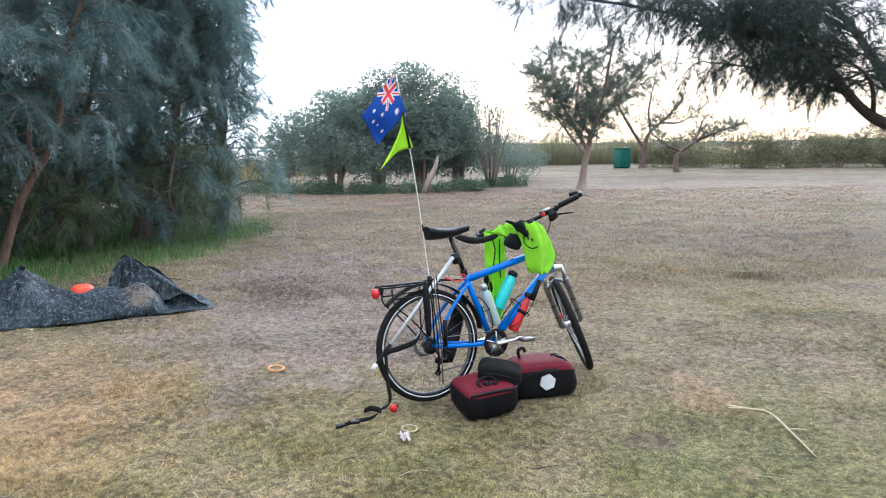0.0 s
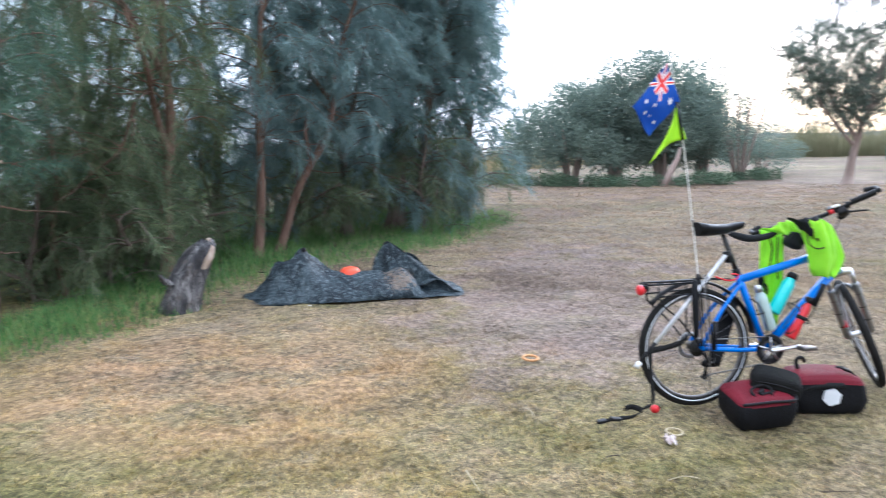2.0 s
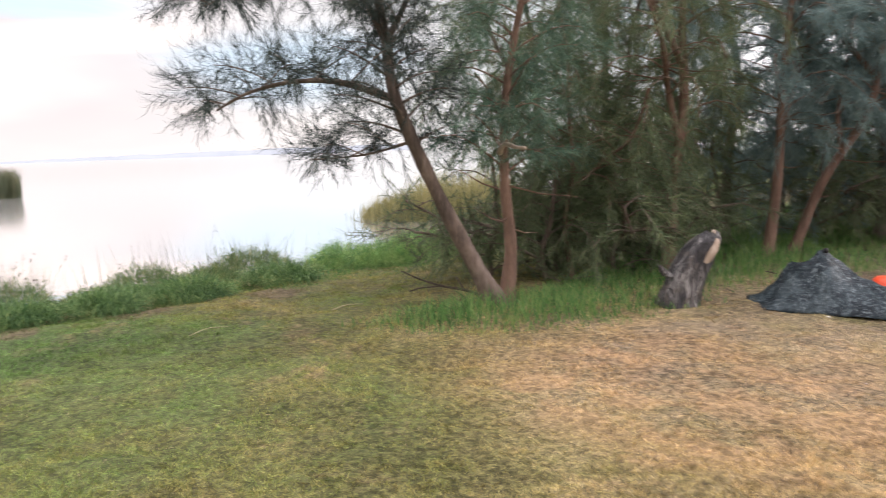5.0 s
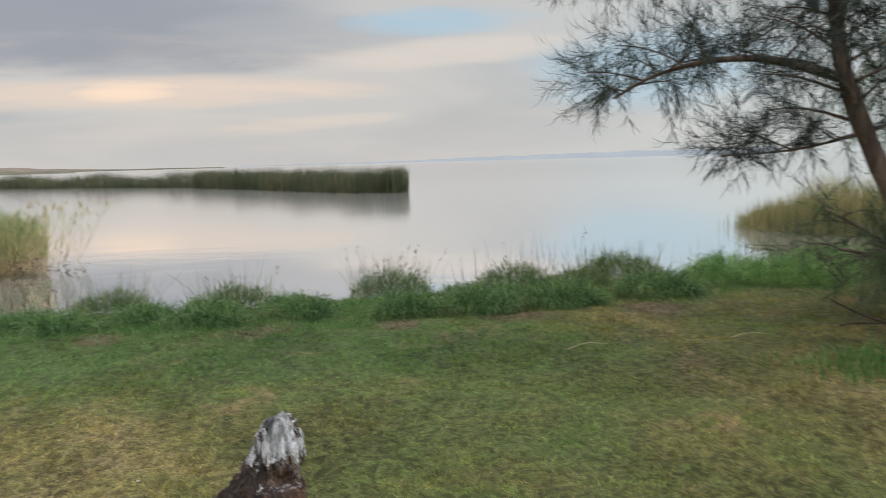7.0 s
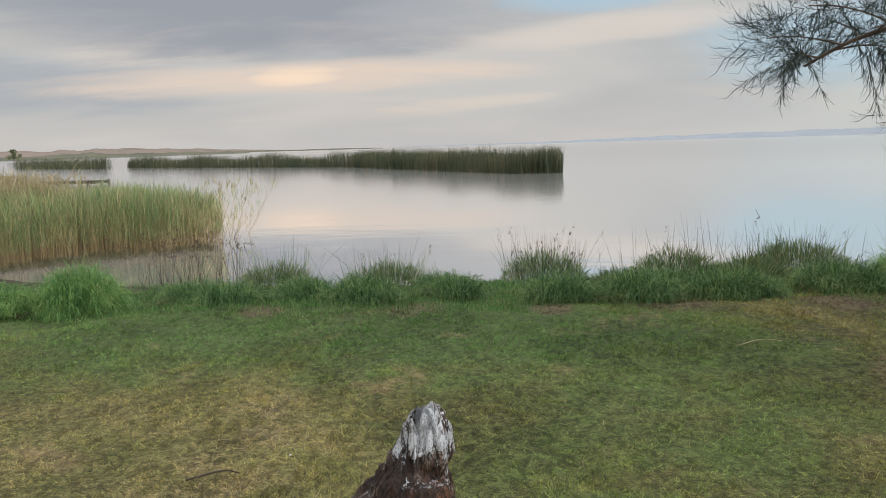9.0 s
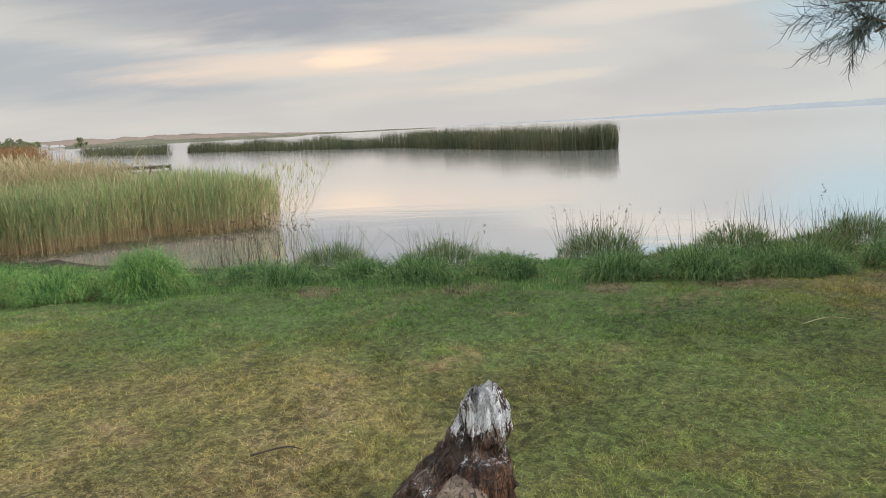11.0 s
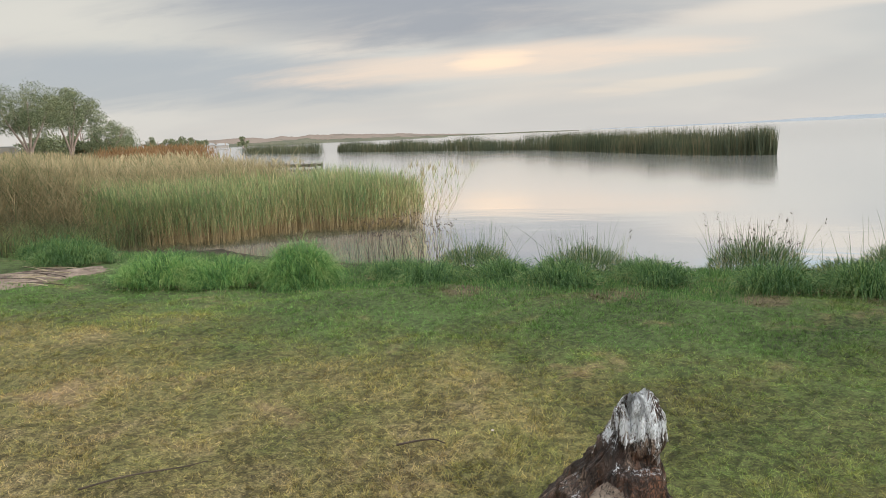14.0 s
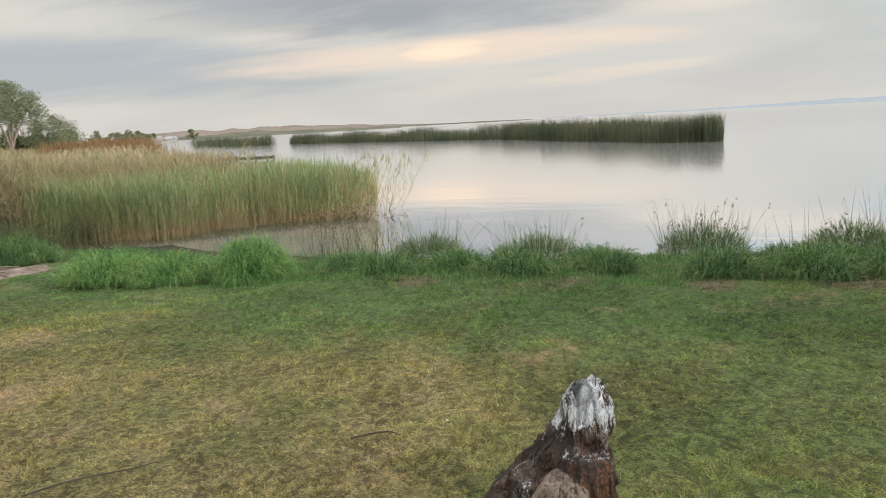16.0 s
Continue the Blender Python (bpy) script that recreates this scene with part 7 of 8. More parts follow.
cage_and_bottle("water_bottle", V((0.560, 0, 0.415)), V((0.475, 0, 0.675)), -0.015, 0.034, PALE, ALLOY, "pale aqua metal bottle in the seat tube cage", BB.lerp(SEAT, 0.2), BB.lerp(SEAT, 0.75), -1)
cage_and_bottle("water_bottle", V((0.580, 0, 0.510)), V((0.715, 0, 0.735)), -0.01, 0.037, TEAL, BLACK, "bright teal bottle with black cap in its cage", BB.lerp(HEAD0, 0.25), BB.lerp(HEAD0, 0.75), 1, 0.75)
cage_and_bottle("fuel_bottle", V((0.685, 0, 0.355)), V((0.822, 0, 0.585)), -0.01, 0.034, RED, BLACK, "red metal bottle strapped under the down tube", BB.lerp(HEAD0, 0.25), BB.lerp(HEAD0, 0.75), -1, 0.7)
part("bottle_band", Build().ring(V((0.752, -0.01, 0.470)), (0.137, 0, 0.23), 0.0365, 0.006, 26, 6, flat=2.2), BLACK)
part("handlebar_bag", Build().box((0.10, 0.09, 0.10), Matrix.Translation(V((0.735, 0.01, 0.93))) @ pose(0, 0, 0, 0, 25, 0), 0.03), VEST_DARK, label="small black frame bag under the vest")
part("cable_bundle", Build().tube(smooth_path([V((0.80, -0.03, 0.90)), V((0.86, -0.045, 0.90)), V((0.93, -0.04, 0.86)), V((0.95, -0.03, 0.80))], 4), [0.02, 0.026, 0.03, 0.032, 0.033, 0.034, 0.033, 0.032, 0.03, 0.028, 0.026, 0.02, 0.016], 10), VEST_DARK, label="black cloth bundle by the head tube")
part("frame_pump", Build().tube([V((0.90, -0.03, 0.66)), V((0.83, -0.035, 0.54))], 0.016, 10), BLACK)
part("seat_strap", Build().tube(smooth_path([V((0.30, -0.01, 0.99)), V((0.42, -0.015, 0.955)), V((0.55, -0.02, 0.965)), V((0.62, -0.02, 1.0))], 4), [0.012, 0.016, 0.02, 0.022, 0.021, 0.02, 0.02, 0.018, 0.018, 0.017, 0.016, 0.015, 0.014], 10), VEST_DARK, label="black rolled strap tied along the bicycle")
part("red_cable_lock", Build().tube(smooth_path([V((0.20, -0.03, 0.745)), V((0.27, -0.035, 0.72)), V((0.33, -0.03, 0.725)), V((0.34, -0.03, 0.75)), V((0.30, -0.03, 0.755))], 4), 0.005, 6), RED)
for k, (du, col, z1) in enumerate([(0.085, WEB, 0.20), (0.105, STEEL, 0.12), (0.120, WEB, 0.30)]):
    part("bungee_cord", Build().tube(smooth_path([V((du, -0.07, 0.765)), V((du - 0.01, -0.105, 0.60)), V((du + 0.005, -0.108, 0.40)), V((du + 0.01, -0.10, z1))], 5), 0.004, 6), col, label="stretch cord with hooks")
    part("cord_hook", Build().ring(V((du + 0.012, -0.10, z1 - 0.018)), (0, 1, 0), 0.016, 0.0025, 16, 5, 0, 270), STEEL)
part("rack_pouch", Build().tube(smooth_path([V((0.03, -0.098, 0.745)), V((0.025, -0.112, 0.66)), V((0.028, -0.115, 0.54)), V((0.03, -0.112, 0.42))], 4), [0.016, 0.022, 0.026, 0.03, 0.032, 0.034, 0.034, 0.034, 0.033, 0.032, 0.030, 0.026, 0.018], 12, True, 0.55), BAG_BLACK, label="black pannier hook strap bundle")
part("black_pump", Build().tube([V((0.15, -0.10, 0.50)), V((0.145, -0.10, 0.34))], [0.014, 0.012], 10), BLACK)


# a walking pole strapped across the rear wheel
def local_thing(name, label, category):
    ob = tagged(new(name), label, category)
    ob.matrix_world = BIKE
    return ob


pole = local_thing("walking_pole", "grey aluminium walking pole with white foot tied to the bicycle", "walking pole")
POLE = surface("pole_aluminium", [(0.3, (0.52, 0.53, 0.55)), (0.7, (0.68, 0.69, 0.70))], 12, 0.4, metal=0.25, bump=0.03)
p0_, p1_ = V((0.255, -0.045, 0.865)), V((-0.355, -0.15, 0.285))
part("upper_shaft", Build().tube([p0_, p0_.lerp(p1_, 0.80)], 0.0112, 12), POLE, pole)
part("lower_shaft", Build().tube([p0_.lerp(p1_, 0.79), p0_.lerp(p1_, 0.965)], [0.0122, 0.009], 12), BLACK, pole)
part("foot", Build().tube([p0_.lerp(p1_, 0.955), p0_.lerp(p1_, 0.97), p0_.lerp(p1_, 1.0)], [0.013, 0.016, 0.0135], 12), WHITE, pole, "white rubber foot")
part("collar", Build().tube([SEAT + V((-0.06, -0.02, 0.06)), SEAT + V((-0.075, -0.02, 0.12))], 0.024, 12), BLACK, pole)


def ribbon(pts, wide, side, n=5):
    """A flat webbing strap along pts, its width along side."""
    path = smooth_path(pts, n)
    side = V(side).normalized() * wide / 2
    b = Build()
    k = len(path)
    b.add([p - side for p in path] + [p + side for p in path], [(i, i + 1, k + i + 1, k + i) for i in range(k - 1)])
    return b


strap = tagged(new("webbing_strap"), "black webbing strap with buckle trailing on the grass", "strap")
inv = BIKE
part("strap_loop", ribbon([inv @ V((0.0, -0.13, 0.545)), inv @ V((-0.06, -0.145, 0.42)), inv @ V((-0.17, -0.15, 0.385)), inv @ V((-0.255, -0.15, 0.37)), inv @ V((-0.27, -0.16, 0.33))], 0.034, (0.2, 0.3, 1)), WEB, strap, solid=0.003)
part("strap_tail", ribbon([inv @ V((-0.27, -0.16, 0.40)), inv @ V((-0.275, -0.165, 0.25)), inv @ V((-0.262, -0.16, 0.09)), V((0.205, 4.02, 0.05)), V((0.15, 3.90, 0.045)), V((0.06, 3.84, 0.05)), V((-0.05, 3.79, 0.042))], 0.032, (0.5, 0.6, 0.5)), WEB, strap, solid=0.003)
part("strap_end", ribbon([V((0.20, 4.03, 0.03)), V((0.15, 4.07, 0.035)), V((0.10, 4.05, 0.03))], 0.03, (0.2, 0.3, 1)), WEB, strap, solid=0.003)
part("buckle", Build().box((0.06, 0.04, 0.016), pose(0.045, 3.825, 0.052, 0, 8, 30), 0.005), BLACK, strap, "black plastic buckle")
part("buckle", Build().box((0.05, 0.036, 0.016), pose(-0.03, 3.795, 0.046, 0, -6, 20), 0.005), BLACK, strap, "black plastic buckle")
redball = tagged(new("red_end_cap"), "small red plastic end cap lying on the grass", "end cap")
redball.location = (0.272, 4.09, 0.022)
part("cap", Build().lathe([(0.001, -0.022), (0.018, -0.018), (0.025, 0), (0.022, 0.016), (0.001, 0.024)], pose(0, 0, 0, 60, 20, 0), 14), RED, redball)
part("plug", Build().tube([(0.0, 0, 0), (0.03, 0.005, 0.012)], 0.009, 10), BLACK, redball)

# flags on a whip
flag = local_thing("flag_pole", "thin pale flag whip with a blue flag and a neon pennant", "flag")
base_p, top_p = V((0.099, -0.02, 0.735)), V((-0.048, -0.02, 1.955))
mid_p = base_p.lerp(top_p, 0.5) + V((0.012, 0, 0))
pole_path = smooth_path([base_p, mid_p, top_p], 8)
part("whip", Build().tube(pole_path, [0.0042 - 0.0014 * i / 16 for i in range(17)], 8), ROD, flag)
part("ferrule", Build().tube([base_p.lerp(top_p, 0.245) + V((0.010, 0, 0)), base_p.lerp(top_p, 0.28) + V((0.011, 0, 0))], 0.0062, 8), BLACK, flag)
part("socket", Build().tube([base_p + V((0, 0, -0.03)), base_p + V((-0.003, 0, 0.03))], 0.010, 10), BLACK, flag)
HO, FL = V((0.070, 0.0, -0.215)), V((-0.205, 0.0, -0.215))
flag_o = V((-0.072, -0.022, 1.955))


def cloth(a, h, lift=0.0):
    """The flag's surface: a along the fly, h down the hoist."""
    wave = 0.020 * math.sin(a * 7 + h * 2.2) * a + 0.010 * math.sin(h * 6 + a * 3)
    p = flag_o + FL * a * (1 - 0.12 * h) + HO * h + V((0.0, wave, -0.02 * a * (1 - h)))
    return p + V((0.0, -lift, 0))


blue = part("flag_cloth", Build().sheet(lambda a, h: cloth(a, h), 22, 16), FLAG_BLUE, flag, "dark blue flag cloth", solid=0.001)


def flag_strip(a0, h0, a1, h1, w, lift, mat, name):
    d = np.array((a1 - a0, (h1 - h0)))
    nrm = np.array((-d[1], d[0])) / np.linalg.norm(d) * w / 2
    for sgn in (1, -1):
        part(name, Build().sheet(lambda u, v: cloth(a0 + d[0] * u + nrm[0] * (2 * v - 1), h0 + d[1] * u + nrm[1] * (2 * v - 1), lift * sgn), 8, 1), mat, blue)


for (q0, q1, q2, q3) in [(0, 0, 0.5, 0.5), (0, 0.5, 0.5, 0)]:
    flag_strip(q0, q1, q2, q3, 0.085, 0.003, FLAG_WHITE, "white_diagonal")
    flag_strip(q0, q1, q2, q3, 0.03, 0.005, FLAG_RED, "red_diagonal")
flag_strip(0.25, 0, 0.25, 0.5, 0.15, 0.006, FLAG_WHITE, "white_bar")
flag_strip(0, 0.25, 0.5, 0.25, 0.15, 0.006, FLAG_WHITE, "white_bar")
flag_strip(0.25, 0, 0.25, 0.5, 0.085, 0.008, FLAG_RED, "red_bar")
flag_strip(0, 0.25, 0.5, 0.25, 0.085, 0.008, FLAG_RED, "red_bar")
for sa, sh, sr in [(0.25, 0.76, 0.095), (0.75, 0.20, 0.055), (0.63, 0.46, 0.055), (0.86, 0.40, 0.055), (0.75, 0.82, 0.055), (0.80, 0.57, 0.032)]:
    for sgn in (1, -1):
        star = Build()
        pts = [cloth(sa + math.cos(math.pi * k / 7) * sr * (1 if k % 2 == 0 else 0.45), sh + math.sin(math.pi * k / 7) * sr * (1 if k % 2 == 0 else 0.45), 0.004 * sgn) for k in range(14)]
        star.add([cloth(sa, sh, 0.004 * sgn)] + pts, [(0, 1 + k, 1 + (k + 1) % 14) for k in range(14)])
        part("white_star", star, FLAG_WHITE, blue)


def pennant_fn(u, v):
    top = V((-0.030, -0.026, 1.722)).lerp(V((0.034, -0.026, 1.532)), v)
    out = V((-0.036, -0.03, 1.70)).lerp(V((-0.200, -0.03, 1.395)), v) if v < 0.999 else V((-0.200, -0.03, 1.395))
    p = top.lerp(out, u * v ** 0.55)
    sag = 0.035 * math.sin(u * math.pi) * v
    return p + V((0, 0.016 * math.sin(u * 6) * v, sag))


part("pennant", Build().sheet(pennant_fn, 14, 12), NEON_FLAG, flag, "neon yellow triangular pennant", solid=0.001)
part("pennant_sleeve", Build().tube([V((-0.022, -0.026, 1.74)), V((0.012, -0.026, 1.53))], 0.008, 8), BLACK, flag)


# hi-vis vest thrown over the bars
vest = local_thing("safety_vest", "neon yellow safety vest with dark panels draped over the handlebar", "vest")


def drape(corners, y0, bulge, seed, nu=18, nv=22):
    """A hanging cloth: corners as rows of (left, right) points from top to bottom in the bicycle's plane."""
    rows = len(corners) - 1

    def fn(u, v):
        k = v * rows
        i = min(int(k), rows - 1)
        f = k - i
        l0, r0 = corners[i]
        l1, r1 = corners[i + 1]
        x0, z0 = l0[0] + (l1[0] - l0[0]) * f, l0[1] + (l1[1] - l0[1]) * f
        x1, z1 = r0[0] + (r1[0] - r0[0]) * f, r0[1] + (r1[1] - r0[1]) * f
        x, z = x0 + (x1 - x0) * u, z0 + (z1 - z0) * u
        fold = 0.020 * math.sin(u * 9 + seed + 2 * v) * (0.3 + v) + 0.010 * math.sin(u * 19 + v * 7 + seed)
        y = y0 - bulge * math.sin(u * math.pi) * (0.4 + 0.6 * math.sin(min(1, v * 1.4) * math.pi * 0.5)) + fold
        return V((x, y, z + 0.008 * math.sin(u * 11 + seed)))
    return Build().sheet(fn, nu, nv)


part("front_panel", drape([((0.735, 1.045), (0.865, 1.050)), ((0.715, 0.985), (0.915, 1.02)), ((0.74, 0.92), (0.955, 0.92)), ((0.76, 0.83), (0.975, 0.83)), ((0.775, 0.755), (0.945, 0.76)), ((0.81, 0.715), (0.90, 0.715))], -0.085, 0.05, 0.4), NEON, vest, solid=0.003)
part("back_panel", drape([((0.565, 0.995), (0.705, 1.0)), ((0.555, 0.90), (0.70, 0.92)), ((0.545, 0.76), (0.695, 0.78)), ((0.55, 0.62), (0.69, 0.62)), ((0.565, 0.50), (0.66, 0.50)), ((0.58, 0.42), (0.635, 0.42))], 0.075, 0.02, 2.1), NEON, vest, solid=0.003)
part("shoulder", drape([((0.50, 1.0), (0.66, 1.055)), ((0.54, 0.985), (0.70, 1.035)), ((0.60, 0.965), (0.735, 0.985))], -0.03, 0.03, 1.2, 12, 8), NEON, vest, solid=0.003)
part("dark_yoke", drape([((0.63, 1.060), (0.79, 1.062)), ((0.67, 1.04), (0.80, 1.045)), ((0.72, 0.985), (0.815, 0.97)), ((0.745, 0.955), (0.80, 0.93))], -0.075, 0.045, 0.9, 12, 8), VEST_DARK, vest, "dark mesh shoulder panel", solid=0.003)
part("dark_hem", drape([((0.535, 0.72), (0.575, 0.72)), ((0.535, 0.62), (0.575, 0.62))], 0.055, 0.0, 0.3, 4, 4), VEST_DARK, vest, solid=0.003)
part("piping", Build().tube(smooth_path([V((0.735, -0.11, 0.965)), V((0.725, -0.13, 0.92)), V((0.77, -0.14, 0.885)), V((0.83, -0.14, 0.895))], 4), 0.004, 6), BLACK, vest)
part("piping", Build().tube(smooth_path([V((0.60, 0.05, 0.95)), V((0.615, 0.045, 0.88)), V((0.60, 0.045, 0.80)), V((0.58, 0.045, 0.74))], 4), 0.004, 6), BLACK, vest)
part("piping", Build().tube(smooth_path([V((0.655, 0.05, 0.95)), V((0.645, 0.045, 0.80)), V((0.65, 0.045, 0.70))], 4), 0.004, 6), BLACK, vest)


# ---- panniers ----
def soft_box(size, round_top, seed, lean=0.0, nu=10):
    """A stuffed bag: a bevelled box, its sides bulged and creased."""
    bm = bmesh.new()
    bmesh.ops.create_cube(bm, size=1, matrix=Matrix.Translation((0, 0, 0.5)))
    bmesh.ops.bevel(bm, geom=bm.edges[:], offset=0.19, segments=3, affect="EDGES", profile=0.55)
    bmesh.ops.subdivide_edges(bm, edges=bm.edges[:], cuts=2, use_grid_fill=True)
    for v in bm.verts:
        x, y, z = v.co
        k = 1 + 0.10 * (1 - (2 * z - 1) ** 2)
        n1 = noise.noise(V((x * 4 + seed, y * 4, z * 4)))
        v.co = V((x * k + lean * z, y * k, z + round_top * (1 - (2 * x) ** 2) * max(0, z - 0.5)))
        v.co += V((n1, -n1, n1 * 0.5)) * 0.025
        v.co = V((v.co.x * size[0], v.co.y * size[1], max(0, v.co.z) * size[2]))
    return bm


def split_bag(bm, name, top, cut, low_mat, high_mat, high_name):
    """Two meshes of one bag: faces under cut in one cloth, the rest in another."""
    bm.verts.index_update()
    low, high = Build(), Build()
    verts = [v.co.copy() for v in bm.verts]
    for f in bm.faces:
        b = high if f.calc_center_median().z > cut else low
        b.add([verts[v.index] for v in f.verts], [tuple(range(len(f.verts)))])
    for b, nm, mt in ((low, name, low_mat), (high, high_name, high_mat)):
        ob = part(nm, b, mt, top)
        w = bmesh.new()
        w.from_mesh(ob.data)
        bmesh.ops.remove_doubles(w, verts=w.verts[:], dist=0.0005)
        w.to_mesh(ob.data)
        w.free()
        ob.data.polygons.foreach_set("use_smooth", [True] * len(ob.data.polygons))
    bm.free()


bag1 = tagged(new("pannier_bag"), "red and black waterproof pannier lying on its back", "pannier", "bicycle bags on the grass")
bag1.matrix_world = pose(0.80, 4.04, 0.012, 9, -3, 18)
split_bag(soft_box((0.31, 0.26, 0.185), 0.05, 1.3), "body", bag1, 0.155, BAG_BLACK, BAG_RED, "back_panel")
part("rim", Build().tube(smooth_path([V((-0.15, -0.125, 0.172)), V((0.0, -0.135, 0.178)), V((0.145, -0.125, 0.172)), V((0.155, 0.0, 0.175)), V((0.145, 0.12, 0.172))], 4), 0.008, 8), BLACK, bag1)
part("carry_handle", Build().tube(smooth_path([V((-0.06, -0.075, 0.185)), V((-0.055, -0.03, 0.205)), V((0.02, -0.01, 0.21)), V((0.05, -0.04, 0.20)), V((0.03, -0.085, 0.188))], 4), 0.008, 8), WEB, bag1, "black looped carry handle")
part("hook", Build().box((0.05, 0.022, 0.018), pose(-0.01, -0.05, 0.197, 0, 0, 35), 0.005), BLACK, bag1)
part("hook", Build().box((0.09, 0.012, 0.010), pose(0.02, -0.065, 0.193, 0, 0, 12), 0.003), BLACK, bag1)
bag2 = tagged(new("pannier_bag"), "black pannier with dark red top and a white hexagonal reflector", "pannier", "bicycle bags on the grass")
bag2.matrix_world = pose(1.20, 4.30, 0.0, 0, 0, 6)
split_bag(soft_box((0.385, 0.25, 0.215), 0.18, 4.1), "body", bag2, 0.165, BAG_BLACK, BAG_RED, "top_cover")
hexa = Build()
hexp = [V((0.052 * math.cos(a), 0, 0.050 * math.sin(a) * 1.05)) for a in [radians(18 + 60 * k) for k in range(6)]]
hexa.add([p + V((0.005, -0.146, 0.115)) for p in hexp] + [p + V((0.005, -0.136, 0.115)) for p in hexp], [tuple(range(6))] + [(k, (k + 1) % 6, 6 + (k + 1) % 6, 6 + k) for k in range(6)])
part("reflector", hexa, STRIPE, bag2, "white hexagonal reflector patch", False)
part("strap", ribbon([V((-0.17, -0.13, 0.15)), V((-0.06, -0.137, 0.178)), V((0.06, -0.136, 0.182)), V((0.18, -0.10, 0.18))], 0.03, (0, 0.5, 1)), WEB, bag2, solid=0.003)
part("strap", ribbon([V((0.05, -0.06, 0.262)), V((0.11, -0.05, 0.252)), V((0.17, -0.08, 0.2))], 0.022, (0.2, 1, 0.3)), WEB, bag2, solid=0.003)
part("buckle", Build().box((0.05, 0.03, 0.014), pose(0.10, -0.075, 0.252, 10, 20, 10), 0.004), BLACK, bag2)
part("hook", Build().tube(smooth_path([V((-0.12, 0.03, 0.22)), V((-0.13, 0.03, 0.275)), V((-0.10, 0.03, 0.29)), V((-0.085, 0.03, 0.265))], 4), 0.011, 8), BLACK, bag2, "black pannier hook")
bag3 = tagged(new("small_pouch"), "small charcoal zip pouch lying on the panniers", "pouch", "bicycle bags on the grass")
bag3.matrix_world = pose(0.895, 4.09, 0.145, 6, 10, -10)
bm = soft_box((0.235, 0.17, 0.125), 0.1, 7.7)
b = Build()
bm.verts.index_update()
b.add([v.co for v in bm.verts], [[v.index for v in f.verts] for f in bm.faces])
bm.free()
part("body", b, POUCH, bag3)
part("zip", Build().tube(smooth_path([V((-0.105, -0.088, 0.085)), V((0.0, -0.094, 0.095)), V((0.105, -0.088, 0.085))], 4), 0.0035, 6), BLACK, bag3)
part("tab", Build().box((0.012, 0.004, 0.045), pose(0.108, -0.07, 0.055), 0.001), STRIPE, bag3, "pale stitched tab")


# ---- low tarp shelter ----
shelter = tagged(new("tarp_shelter"), "collapsed low camouflage bivvy tarp pegged on the grass", "tent")
SA, SB = V((-3.40, 6.38, 0)), V((-1.37, 7.14, 0))
sdir = (SB - SA).normalized()
shelter.matrix_world = Matrix.Translation(SA) @ Matrix.Rotation(math.atan2(sdir.y, sdir.x), 4, "Z")
SL = (SB - SA).length


def bump_at(x, c, w, power=1.0):
    return max(0.0, 1 - abs(x - c) / w) ** power


# the ridge: steep shoulder by the first peg, a peak, a sagging middle and the bleached hump
RIDGE_X = (0.0, 0.12, 0.22, 0.28, 0.33, 0.40, 0.50, 0.56, 0.60, 0.64, 0.72, 0.82, 0.93, 1.05, 1.40, 1.52, 1.60, 1.68, 1.75, 2.2)
RIDGE_Z = (0.03, 0.09, 0.20, 0.31, 0.375, 0.40, 0.44, 0.485, 0.50, 0.47, 0.395, 0.325, 0.27, 0.245, 0.235, 0.27, 0.28, 0.20, 0.06, 0.045)


def tarp(u, v):
    x = SL * u
    ridge_h = float(np.interp(x, RIDGE_X, RIDGE_Z)) + 0.005 * math.sin(x * 21)
    front = -0.05 - 0.10 * math.sin(min(1, x / 0.8) * math.pi * 0.5) * (1 - x / SL * 0.8)
    back = front + 0.62 + 0.12 * math.sin(u * math.pi)
    y = front + (back - front) * v
    crest = 0.46 + 0.14 * bump_at(x, 0.60, 0.5)
    t = v / crest if v < crest else (1 - v) / (1 - crest)
    z = ridge_h * (t ** (0.78 - 0.30 * min(1, max(0.0, (x - 0.9) / 0.4))))
    fold = (0.022 * math.sin(x * 13 + v * 9) + 0.014 * math.sin(x * 31 - v * 6) + 0.018 * math.sin((x - 0.6) * 9 / (0.35 + v))) * math.sin(v * math.pi)
    lip = 0.012 * math.sin(x * 9) if v in (0, 1) else 0
    return V((x + 0.03 * math.sin(v * 7), y + fold * 1.2, max(0.008, z + 0.4 * fold) + abs(lip)))


part("body", Build().sheet(tarp, 74, 34), CAMO, shelter, "dark mottled camouflage cloth", solid=0.004)


def flap(u, v):
    """The raised end hood: one taut edge runs from its peak down to a peg."""
    top, peg = V((1.50, 0.50, 0.495)), V((2.12, 0.02, 0.02))
    edge = top.lerp(peg, u)
    low = V((1.46, 0.36, 0.20)).lerp(V((1.80, 0.22, 0.02)), u)
    p = edge.lerp(low, v)
    return p + V((0.0, 0.03 * math.sin(u * 9 + v * 4) * v, 0.012 * math.sin(u * 21) * v))


